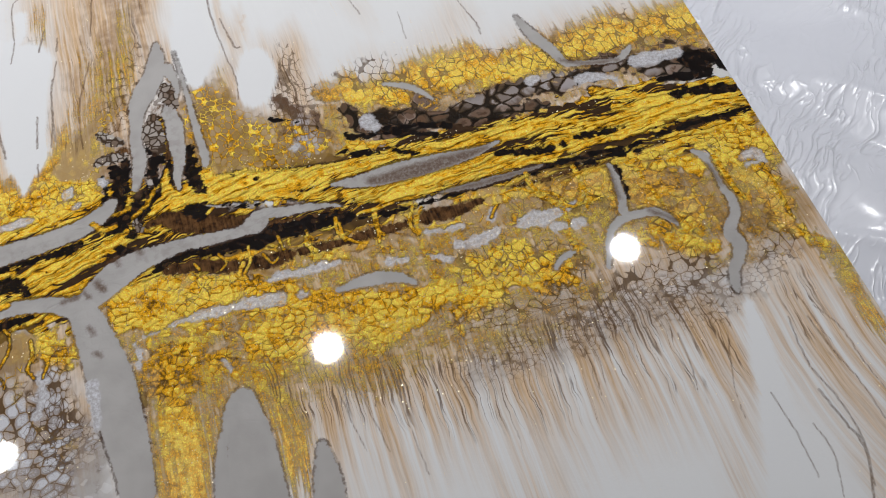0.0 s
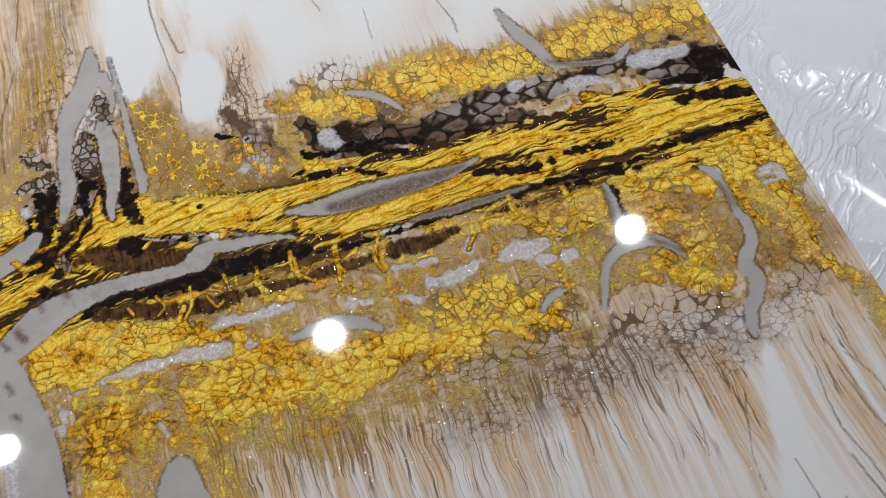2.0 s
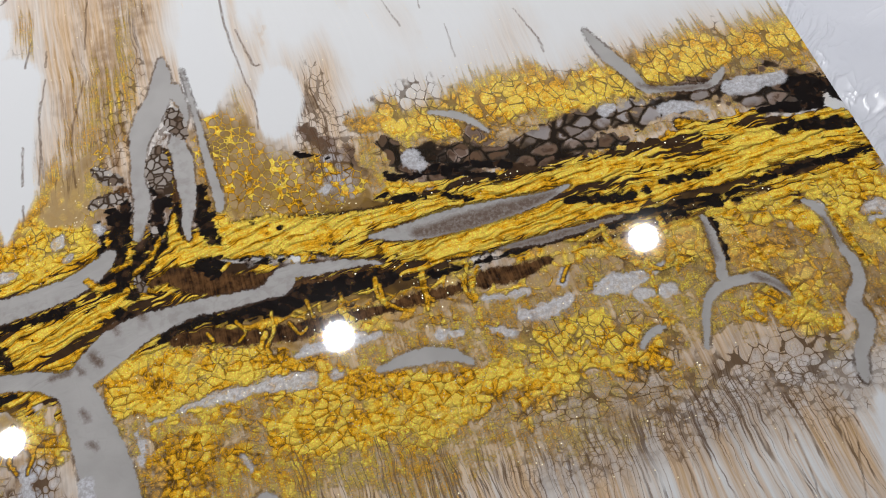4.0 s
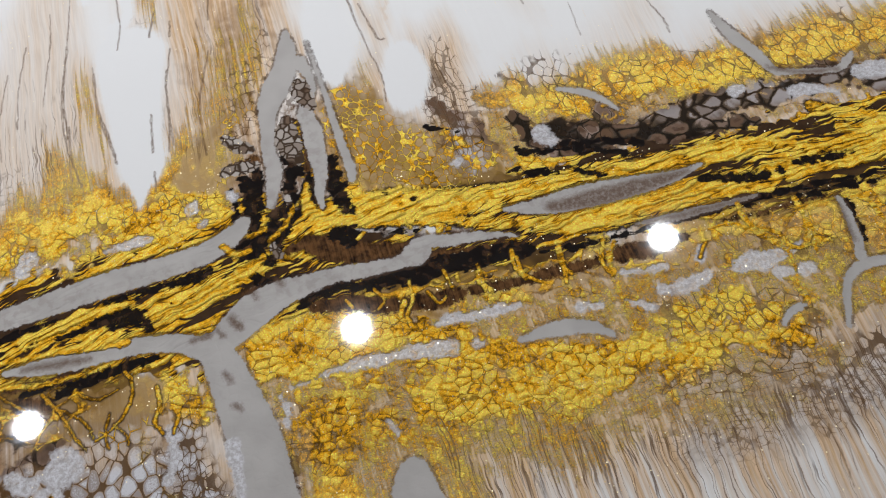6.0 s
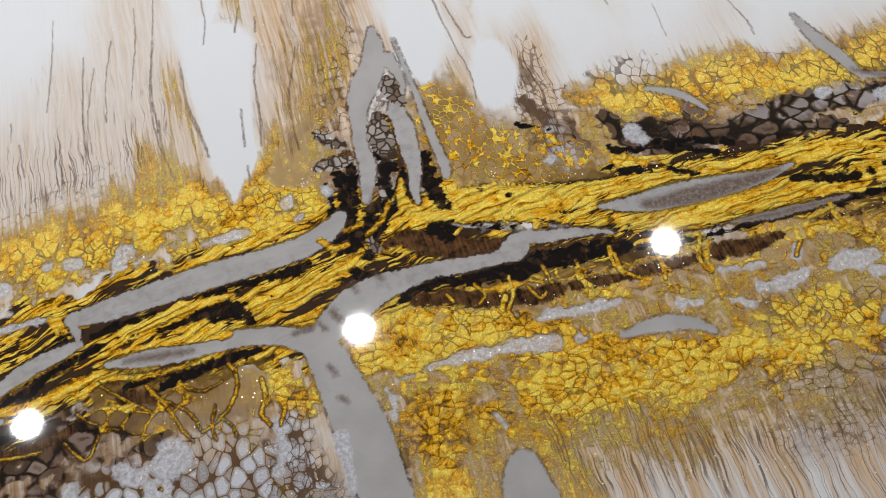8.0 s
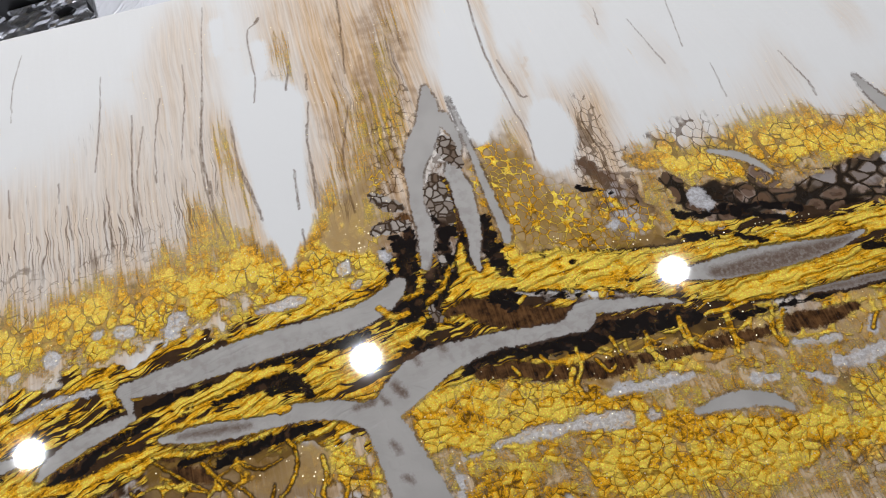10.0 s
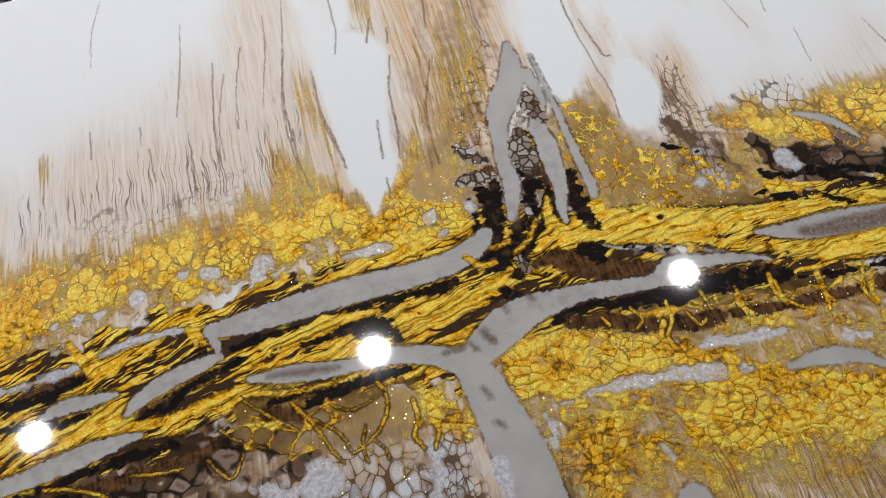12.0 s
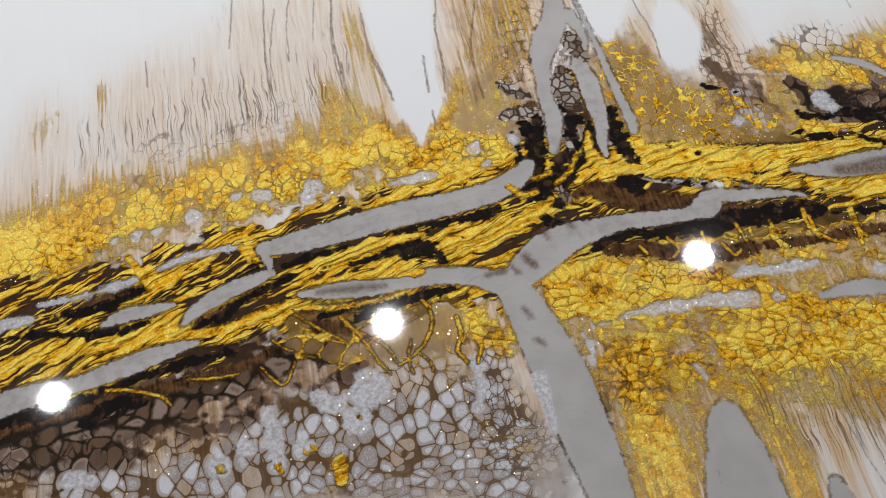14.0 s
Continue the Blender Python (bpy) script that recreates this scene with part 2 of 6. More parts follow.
    river_d = g.add(g.attr("river"), g.mul(g.m("SUBTRACT", mid, 0.5), 2.2), g.mul(g.m("SUBTRACT", rough, 0.5), 2.4), g.mul(g.m("SUBTRACT", fine, 0.5), 0.7))
    rim = g.mul(g.inv(g.ramp(g.m("ABSOLUTE", g.m("SUBTRACT", river_d, 0.45)), 0.15, 1.1)), g.ramp(mid, 0.32, 0.55))
    river = g.inv(g.ramp(river_d, -0.35, 0.35))
    grey = g.mix(g.ramp(g.noise(pos, 0.05, 2), 0.35, 0.65), (0.44, 0.422, 0.412), (0.395, 0.378, 0.368))
    grey = g.mix(g.mul(g.attr("brown"), g.ramp(mid, 0.45, 0.62, 0.0, 0.18)), grey, (0.13, 0.085, 0.065))
    col = g.mix(river, col, grey)
    gold = g.mul(gold, g.inv(river))
    col = g.mix(g.mul(rim, 0.75), col, (0.06, 0.035, 0.025))
    gold = g.mul(gold, g.inv(g.mul(rim, 0.8)))
    blot = g.mul(g.inv(g.ramp(g.add(g.attr("blot"), g.mul(ragged, 1.3)), -2.2, 1.4)), g.ramp(rough, 0.3, 0.6, 0.6, 1.0))
    col = g.mix(g.mul(blot, 0.85), col, (0.11, 0.06, 0.035))
    clump_d = g.add(g.attr("clump"), ragged)
    clump = g.inv(g.ramp(clump_d, -0.4, 0.4))
    bead = g.ramp(g.cells(wpos, 0.23), 0.03, 0.16)
    gold = g.mul(gold, g.inv(clump))
    col = g.mix(clump, col, g.mix(bead, (0.055, 0.034, 0.022), g.mix(g.node("SeparateColor", g.cells(wpos, 0.23, "F1", "Color"), out=0), (0.14, 0.09, 0.06), (0.46, 0.42, 0.39))))
    pale_d = g.add(g.attr("pale"), g.mul(ragged, 1.3), g.mul(g.m("SUBTRACT", g.noise(wpos, 0.10, 2), 0.5), 6.5))
    pale = g.mul(g.inv(g.ramp(pale_d, -1.2, 0.5)), g.ramp(mid, 0.3, 0.5, 0.6, 1.0))
    col = g.mix(g.mul(pale, 0.92), col, g.mix(g.ramp(g.add(g.mul(rough, 0.7), g.mul(fine, 0.3)), 0.4, 0.62), (0.43, 0.415, 0.43), (0.66, 0.665, 0.71)))
    gold = g.mul(gold, g.inv(g.mul(pale, 0.95)))
    dab = g.inv(g.ramp(g.add(g.attr("dab"), ragged), -0.6, 0.6))
    gold = g.m("MAXIMUM", gold, dab)
    vein_d = g.add(g.attr("vein"), g.mul(ragged, 0.35))
    vein = g.inv(g.ramp(vein_d, -0.2, 0.5))
    col = g.mix(g.inv(g.ramp(vein_d, 0.3, 1.2, 0.2, 1.0)), col, (0.04, 0.022, 0.012))
    gold = g.m("MAXIMUM", gold, vein)
    hair = g.inv(g.ramp(g.add(g.attr("hair"), g.mul(g.m("SUBTRACT", mid, 0.5), 1.2)), -0.3, 0.45))
    col = g.mix(g.mul(hair, g.ramp(mid, 0.3, 0.6, 0.35, 0.8)), col, (0.11, 0.06, 0.03))
    gold = g.mul(gold, g.inv(g.mul(hair, 0.8)))

    # flakes of glitter
    dot = g.cells(pos, 0.75, "F1", "Distance")
    rnd = g.node("SeparateColor", g.cells(pos, 0.75, "F1", "Color"), out=1)
    near_gold = g.m("MAXIMUM", g.mul(gold_a, 0.17), g.mul(wash, 0.022))
    flake = g.mul(g.inv(g.ramp(dot, 0.16, 0.30)), g.m("GREATER_THAN", near_gold, rnd), g.inv(river), g.inv(white), g.inv(ddark), g.inv(dark))
    # gold colour, with relief shading of folds and domed lumps painted in
    folded = g.m("MAXIMUM", g.m("MAXIMUM", band, rid), dab)
    fold_shade = g.m("MULTIPLY_ADD", g.m("MINIMUM", g.m("MINIMUM", fold, g.mul(fold2, 1.5)), 0.11), 1.1, 0.40)
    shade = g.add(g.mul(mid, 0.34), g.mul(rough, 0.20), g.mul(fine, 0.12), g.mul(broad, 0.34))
    shade = g.add(g.mul(shade, g.inv(folded)), g.mul(folded, g.add(g.mul(fold_shade, 0.45), g.mul(stripe2, 0.12), g.mul(mid, 0.23), g.mul(stripe, 0.20))))
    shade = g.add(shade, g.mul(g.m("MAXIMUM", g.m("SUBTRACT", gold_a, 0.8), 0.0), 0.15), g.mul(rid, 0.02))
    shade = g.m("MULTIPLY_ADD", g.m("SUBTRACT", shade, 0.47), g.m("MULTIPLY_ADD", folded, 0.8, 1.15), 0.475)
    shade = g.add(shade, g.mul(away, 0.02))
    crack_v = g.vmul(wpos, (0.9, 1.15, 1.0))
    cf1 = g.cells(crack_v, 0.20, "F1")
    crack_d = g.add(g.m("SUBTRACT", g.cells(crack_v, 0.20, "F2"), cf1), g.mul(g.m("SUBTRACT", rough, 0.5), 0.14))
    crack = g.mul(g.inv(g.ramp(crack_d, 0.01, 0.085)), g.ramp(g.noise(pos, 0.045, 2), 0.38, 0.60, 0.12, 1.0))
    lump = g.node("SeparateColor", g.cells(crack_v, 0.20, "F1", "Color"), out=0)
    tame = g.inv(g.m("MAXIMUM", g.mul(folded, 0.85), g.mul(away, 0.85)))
    # lumps painted as domes: darker at the cracks, lighter inside
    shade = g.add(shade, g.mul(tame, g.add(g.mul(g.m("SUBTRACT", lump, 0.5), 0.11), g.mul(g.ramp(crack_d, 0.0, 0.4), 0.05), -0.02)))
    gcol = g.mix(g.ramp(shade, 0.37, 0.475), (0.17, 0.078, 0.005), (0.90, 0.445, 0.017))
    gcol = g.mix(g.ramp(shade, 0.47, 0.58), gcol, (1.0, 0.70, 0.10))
    # glints of the powder painted in: random facets get a brighter colour
    painted_spark = g.m("MULTIPLY_ADD", g.m("POWER", facet, 5.0), 0.8, 1.0)
    gcol = g.node("VectorMath", gcol, g.vec(painted_spark, painted_spark, painted_spark), operation="MULTIPLY")
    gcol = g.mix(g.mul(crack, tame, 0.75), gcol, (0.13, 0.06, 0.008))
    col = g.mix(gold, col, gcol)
    col = g.mix(flake, col, (1.0, 0.9, 0.62))
    metal = g.m("MAXIMUM", g.mul(gold, 0.25), flake)
    height = g.add(g.mul(fine, 0.5), g.mul(mid, 1.2), g.mul(grain, 0.25), g.mul(net, -0.6), g.mul(stripe2, 0.5), g.mul(folded, g.m("MINIMUM", fold, 0.12), 14.0), g.mul(tame, g.m("MINIMUM", crack_d, 0.35), 2.2))
    normal = g.bump(g.mul(height, g.m("MAXIMUM", gold, 0.08)), 0.8, 0.0014)
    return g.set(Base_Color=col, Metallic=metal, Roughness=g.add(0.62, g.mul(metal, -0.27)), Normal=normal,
                 Specular_IOR_Level=0.0, Coat_Weight=1.0, Coat_Roughness=0.03, Coat_IOR=1.5,
                 Coat_Normal=g.vec(0.0, 0.0, 1.0))


def plain(name, colour, rough=0.6, vary=0.12, scale=8.0, metal=0.0, relief=0.0):
    g = Nodes(name)
    p = g.node("NewGeometry")
    n = g.add(g.mul(g.noise(p, scale, 3), 0.6), g.mul(g.noise(p, scale * 9, 2), 0.4))
    col = g.mix(n, tuple(c * (1 - vary) for c in colour), tuple(min(1.0, c * (1 + vary)) for c in colour))
    mat = g.set(Base_Color=col, Roughness=g.ramp(n, 0.2, 0.8, rough * 0.9, min(1.0, rough * 1.1)), Metallic=metal)
    if relief:
        g.set(Normal=g.bump(g.noise(p, scale * 14, 3), 0.4, relief))
    return mat


def film_material():
    """Thin milky polythene with sharp creases."""
    g = Nodes("milky_polythene")
    p = g.node("NewGeometry")
    slant = g.node("VectorRotate", p, (0, 0, 0), (0, 0, 1), radians(-40))
    w = g.vadd(slant, g.vmul(g.vadd(g.noise(p, 14, 2, out=1), (-0.5, -0.5, -0.5)), (0.05, 0.05, 0.0)))
    long = g.vmul(w, (0.38, 1.0, 1.0))
    calm = g.ramp(g.noise(p, 9, 2), 0.40, 0.58, 0.12, 1.0)
    folds = g.m("POWER", g.inv(g.mul(g.m("ABSOLUTE", g.m("SUBTRACT", g.noise(long, 26, 1), 0.5)), 2.0)), 16.0)
    crinkle = g.m("POWER", g.inv(g.mul(g.m("ABSOLUTE", g.m("SUBTRACT", g.noise(g.vadd(long, (3, 5, 0)), 95, 2), 0.5)), 2.0)), 8.0)
    facets = g.m("SUBTRACT", g.cells(long, 70, "F2"), g.cells(long, 70, "F1"))
    h = g.mul(g.add(g.mul(folds, 0.7), g.mul(facets, 0.25), g.mul(crinkle, 0.45)), calm)
    col = g.mix(g.noise(p, 12, 3), (0.60, 0.615, 0.68), (0.70, 0.71, 0.77))
    return g.set(Base_Color=col, Roughness=0.27, Normal=g.bump(h, 0.6, 0.0035), Coat_Weight=0.5, Coat_Roughness=0.1)


MAT_PAINT = paint_material()
MAT_FILM = film_material()
MAT_EDGE = plain("painted_edge", (0.55, 0.47, 0.34), 0.4, 0.25, 40)
MAT_TABLE = plain("laminate", (0.55, 0.53, 0.50), 0.5)
MAT_WALL = plain("wall_paint", (0.52, 0.51, 0.50), 0.8, 0.04, 3, relief=0.002)
MAT_CEILING = plain("ceiling_paint", (0.62, 0.62, 0.61), 0.85, 0.03, 3)
MAT_FLOOR = plain("concrete", (0.33, 0.32, 0.31), 0.6, 0.2, 5)
MAT_TRIM = plain("white_enamel", (0.80, 0.80, 0.79), 0.35, 0.03)
MAT_TUB = plain("black_plastic", (0.025, 0.026, 0.03), 0.45, 0.25, 25)
MAT_SILVER = plain("crumpled_foil", (0.75, 0.76, 0.80), 0.22, 0.1, 30, 0.9)
MAT_CUP = plain("grey_plastic", (0.35, 0.35, 0.36), 0.5)


# ---- building helpers ----
def part(name, bm, material, parent=None, label="", smooth=False):
    me = bpy.data.meshes.new(name)
    bm.to_mesh(me)
    bm.free()
    me.materials.append(material)
    if smooth:
        me.polygons.foreach_set("use_smooth", [True] * len(me.polygons))
    ob = new(name, me)
    ob.parent = parent
    return tagged(ob, label)


def box_bm(lo, hi, bevel=0.0):
    bm = bmesh.new()
    bmesh.ops.create_cube(bm, size=1.0)
    for v in bm.verts:
        v.co = Vector([lo[i] + (v.co[i] + 0.5) * (hi[i] - lo[i]) for i in range(3)])
    if bevel:
        bmesh.ops.bevel(bm, geom=bm.edges[:], offset=bevel, segments=2, affect="EDGES")
    return bm


def lathe_bm(profile, steps=32):
    """A turned form from (radius, height) pairs."""
    bm = bmesh.new()
    rings = [[bm.verts.new((r * math.cos(2 * math.pi * k / steps), r * math.sin(2 * math.pi * k / steps), z)) for k in range(steps)] for r, z in profile]
    for a, b in zip(rings, rings[1:]):
        for k in range(steps):
            bm.faces.new((a[k], a[(k + 1) % steps], b[(k + 1) % steps], b[k]))
    return bm


# ---- the room ----
X0, X1, Y0, Y1 = -3.6, 3.0, -3.2, 2.6
structure = dict(kind="structure")
tagged(part("floor", box_bm((X0, Y0, FLOOR - 0.1), (X1, Y1, FLOOR)), MAT_FLOOR), "grey concrete studio floor", "floor", **structure)
tagged(part("ceiling", box_bm((X0, Y0, CEILING), (X1, Y1, CEILING + 0.1)), MAT_CEILING), "plain white painted ceiling", "ceiling", **structure)
for nm, lo, hi in (("wall_north", (X0, Y1, FLOOR), (X1, Y1 + 0.12, CEILING)), ("wall_south", (X0, Y0 - 0.12, FLOOR), (X1, Y0, CEILING)),
                   ("wall_west", (X0 - 0.12, Y0, FLOOR), (X0, Y1, CEILING)), ("wall_east", (X1, Y0, FLOOR), (X1 + 0.12, Y1, CEILING))):
    tagged(part(nm, box_bm(lo, hi), MAT_WALL), "plain off-white painted wall", "wall", **structure)


def downlight():
    root = tagged(new("downlight"), "round white recessed ceiling downlight", "ceiling light", "ceiling downlights")
    part("trim_ring", lathe_bm([(0.051, -0.001), (0.051, -0.008), (0.056, -0.012), (0.068, -0.008), (0.072, 0.0)]), MAT_TRIM, root, smooth=True)
    return root


first = None
for ly in LAMP_ROWS:
    for lx in LAMP_COLUMNS:
        if first is None:
            first = downlight()
            first.matrix_basis = pose(lx, ly, CEILING)
        else:
            copy_thing(first, pose(lx, ly, CEILING))

# ---- table and sheet ----
TX0, TX1, TY0, TY1 = -0.85, 0.75, -0.45, 1.05


def work_table():
    root = tagged(new("work_table"), "plain work table under a milky plastic sheet", "table")
    root.location = (0, 0, FLOOR)
    h = TABLE - FLOOR
    part("tabletop", box_bm((TX0, TY0, h - 0.035), (TX1, TY1, h), 0.003), MAT_TABLE, root)
    for lx in (TX0 + 0.05, TX1 - 0.11):
        for ly in (TY0 + 0.05, TY1 - 0.11):
            part("leg", box_bm((lx, ly, 0.0), (lx + 0.06, ly + 0.06, h - 0.035), 0.003), MAT_TABLE, root)
    return root


work_table()


def grid_mesh(name, xs, ys, z):
    """A sheet over a grid of places, z given per place."""
    nx, ny = len(xs), len(ys)
    gx, gy = np.meshgrid(xs, ys)
    co = np.stack([gx, gy, z], -1).reshape(-1, 3).astype(np.float32)
    k = np.arange(nx * ny).reshape(ny, nx)
    quads = np.stack([k[:-1, :-1], k[:-1, 1:], k[1:, 1:], k[1:, :-1]], -1).reshape(-1, 4)
    return mesh_of(name, co, quads)


def mesh_of(name, co, quads, smooth=True):
    me = bpy.data.meshes.new(name)
    me.vertices.add(len(co))
    me.vertices.foreach_set("co", co.ravel())
    me.loops.add(quads.size)
    me.loops.foreach_set("vertex_index", quads.astype(np.int32).ravel())
    me.polygons.add(len(quads))
    me.polygons.foreach_set("loop_start", np.arange(0, quads.size, 4, dtype=np.int32))
    me.polygons.foreach_set("use_smooth", np.full(len(quads), smooth))
    me.update(calc_edges=True)
    return me


def waves(gx, gy, count, low, high, seed):
    """Smooth random relief: a sum of plane waves."""
    rng = np.random.default_rng(seed)
    z = np.zeros_like(gx)
    for _ in range(count):
        f = low * (high / low) ** rng.random()
        a = rng.random() * 2 * np.pi
        z += np.sin((gx * np.cos(a) + gy * np.sin(a)) * f * 2 * np.pi + rng.random() * 6.3) / f
    return z * low / np.sqrt(count)


def plastic_sheet():
    xs, ys = np.linspace(TX0 - 0.03, TX1 + 0.03, 420), np.linspace(TY0 - 0.03, TY1 + 0.03, 400)
    gx, gy = np.meshgrid(xs, ys)
    soft = np.abs(waves(gx, gy, 14, 2.0, 9.0, 3)) * 0.008
    turn = radians(52)
    u, v = gx * np.cos(turn) + gy * np.sin(turn), -gx * np.sin(turn) + gy * np.cos(turn)
    folds = (1 - np.abs(np.sin(u * 34 + 2.5 * waves(gx, gy, 8, 2.0, 6.0, 5)))) ** 6 * (0.5 + 0.5 * np.sin(v * 21 + 3 * waves(gx, gy, 6, 2, 5, 8))) * 0.0025
    z = TABLE + 0.004 + soft + folds
    # flat under the painting's stands, hanging a little past the table's rim
    z = np.where((gx > PX0) & (gx < PX1) & (gy > PY0) & (gy < PY1), TABLE + 0.003, z)
    out = np.maximum(np.maximum(TX0 - gx, gx - TX1), np.maximum(TY0 - gy, gy - TY1))
    z = np.where(out > 0, z - 0.25 * (out / 0.03) ** 2, z)
    me = grid_mesh("plastic_sheet", xs, ys, z)
    me.materials.append(MAT_FILM)
    return tagged(new("plastic_sheet", me), "crinkled milky plastic sheet spread over the table", "plastic sheet")


# ---- the painting ----
PX0, PX1, PY0, PY1 = -0.4765, 0.2235, -0.09, 0.4635
DEPTH = 0.038
plastic_sheet()

STEP = 0.7  # millimetres between the film's vertices
NX, NY = int((PX1 - PX0) * 1000 / STEP) + 1, int((PY1 - PY0) * 1000 / STEP) + 1
xs = np.linspace(PX0 * 1000, PX1 * 1000, NX)
ys = np.linspace(PY0 * 1000, PY1 * 1000, NY)
GX, GY = np.meshgrid(xs.astype(np.float32), ys.astype(np.float32))
CRISP = ("blot", "dab", "umber", "river", "pale", "white", "dark", "ridge", "vein", "hair", "clump")
SOFT = ("tan", "gold", "band", "cell_s", "cell_m", "cell_l", "fill_dark", "fill_grey", "gold_net", "drip", "brown")
FAR = 9.0
field = {k: np.full(GX.shape, FAR, np.float32) for k in CRISP} | {k: np.zeros(GX.shape, np.float32) for k in SOFT}
owner = np.zeros(GX.shape, np.int32)     # which stroke a place belongs to
owners = []


def smooth_line(pts, n=4):
    """A rounded line through a stroke's points."""
    p = np.array([pts[0], *pts, pts[-1]], float)
    out = []
    for a, b, c, d in zip(p, p[1:], p[2:], p[3:]):
        for t in np.arange(n) / n:
            out.append(0.5 * (2 * b + (c - a) * t + (2 * a - 5 * b + 4 * c - d) * t**2 + (3 * b - a - 3 * c + d) * t**3))
    out.append(p[-1])
    line = np.array(out)
    line[:, 2] = np.maximum(line[:, 2], 0.05)
    return line


def stroke(kind, strength, *pts):
    """One pour of pigment along a line of (x, y, half width), in millimetres."""
    line = smooth_line(pts, 8 if kind in ("hair", "vein", "dark", "umber") else 4)
    if kind in ("hair", "vein", "dark", "umber"):
        line[1:-1, :2] += np.random.normal(0, 0.16 + 0.05 * line[1:-1, 2:3], line[1:-1, :2].shape)
    reach = line[:, 2].max() * (1.0 if kind in CRISP else 1.7) + (FAR if kind in CRISP else 1.0)
    i0, i1 = np.searchsorted(xs, (line[:, 0].min() - reach, line[:, 0].max() + reach))
    j0, j1 = np.searchsorted(ys, (line[:, 1].min() - reach, line[:, 1].max() + reach))
    if i1 <= i0 or j1 <= j0:
        return
    X, Y = GX[j0:j1, i0:i1], GY[j0:j1, i0:i1]
    best = np.full(X.shape, 1e6, np.float32)
    for (ax, ay, ar), (bx, by, br) in zip(line, line[1:]):
        dx, dy = bx - ax, by - ay
        t = np.clip(((X - ax) * dx + (Y - ay) * dy) / (dx * dx + dy * dy + 1e-9), 0, 1)
        d = np.hypot(X - ax - t * dx, Y - ay - t * dy)
        r = ar + t * (br - ar)
        best = np.minimum(best, d - r if kind in CRISP else d / r)
    f = field[kind][j0:j1, i0:i1]
    if kind in CRISP:
        if kind in ("river", "dark", "ridge", "pale", "white", "clump", "umber"):
            owners.append(kind)
            owner[j0:j1, i0:i1][best < 0] = len(owners)
        np.minimum(f, best, out=f)
    else:
        s = np.clip((1.65 - best) / 1.25, 0, 1)
        np.maximum(f, strength * s * s * (3 - 2 * s), out=f)


# grey channels of poured resin
stroke("river", 1, (-267.0, 236.7, 3.3), (-251.6, 236.6, 5.3), (-230.1, 237.8, 6.1), (-202.8, 239.5, 6.5), (-175.5, 239.8, 6.0), (-155.9, 241.3, 5.7), (-142.2, 246.2, 5.2), (-136.1, 251.2, 3.5))
stroke("river", 1, (-267.0, 236.7, 2.8), (-265.1, 229.8, 1.9), (-264.4, 223.0, 1.1))
stroke("river", 1, (-305.6, 208.5, 1.3), (-299.5, 213.6, 3.2), (-284.9, 219.4, 4.0), (-271.7, 222.5, 3.2), (-264.3, 223.9, 1.9))
stroke("river", 1, (-394.2, 187.1, 5.9), (-384.8, 189.8, 5.4), (-370.5, 191.3, 5.0), (-353.6, 191.5, 3.5), (-336.6, 193.9, 4.5), (-321.8, 196.4, 4.3), (-306.9, 198.2, 2.5), (-299.9, 198.7, 1.0))
stroke("river", 1, (-340.9, 215.9, 1.3), (-332.1, 218.4, 3.4), (-319.4, 218.3, 2.9), (-309.3, 218.6, 1.1))
stroke("river", 1, (-252.5, 210.4, 1.6), (-234.8, 208.3, 4.0), (-219.5, 206.9, 4.5), (-204.1, 206.1, 4.0), (-188.7, 204.8, 4.2), (-173.9, 200.8, 4.5), (-162.4, 194.5, 5.8))
stroke("river", 1, (-160.1, 193.1, 5.2), (-149.0, 200.4, 8.0), (-138.1, 206.4, 8.6), (-126.3, 210.0, 7.1), (-112.3, 211.5, 4.9), (-98.6, 211.8, 3.9), (-85.6, 209.9, 3.9), (-69.5, 209.1, 3.3), (-60.4, 211.2, 6.1), (-55.6, 215.0, 3.7), (-45.9, 213.0, 3.1), (-32.8, 210.8, 2.8), (-20.1, 207.8, 1.4), (-13.4, 205.3, 0.6))
stroke("river", 1, (-161.9, 196.3, 5.8), (-157.0, 185.5, 8.3), (-154.0, 172.7, 9.6), (-151.1, 160.3, 10.8), (-148.7, 147.2, 11.5), (-147.0, 132.2, 11.2), (-145.4, 117.8, 10.4), (-143.8, 103.9, 9.3), (-143.4, 90.8, 8.6))
stroke("river", 1, (-14.3, 219.8, 1.4), (1.2, 216.4, 4.4), (20.6, 215.0, 6.2), (40.1, 213.6, 5.8), (59.8, 212.2, 4.1), (73.3, 212.4, 2.1), (81.4, 214.1, 1.0))
stroke("river", 1, (40.4, 194.2, 0.7), (59.4, 192.2, 2.0), (78.9, 191.4, 1.7), (98.8, 191.0, 0.7))
stroke("river", 1, (32.0, 276.0, 1.5), (43.6, 269.8, 2.3), (50.8, 262.7, 1.9), (55.7, 255.2, 1.1))
stroke("river", 1, (-28.2, 157.4, 1.2), (-12.2, 157.6, 3.7), (2.3, 154.5, 3.1), (11.1, 147.9, 1.2))
stroke("river", 1, (-99.5, 98.2, 0.8), (-93.7, 110.4, 5.5), (-87.6, 118.1, 5.6), (-87.4, 108.2, 8.3), (-88.4, 91.6, 12.0), (-91.1, 65.9, 15.3))
stroke("river", 1, (-55.7, 83.2, 2.7), (-57.0, 67.4, 6.7), (-59.5, 52.6, 7.5))
stroke("river", 1, (-99.8, 103.9, 1.9), (-103.5, 88.6, 3.7), (-104.9, 70.5, 5.1))

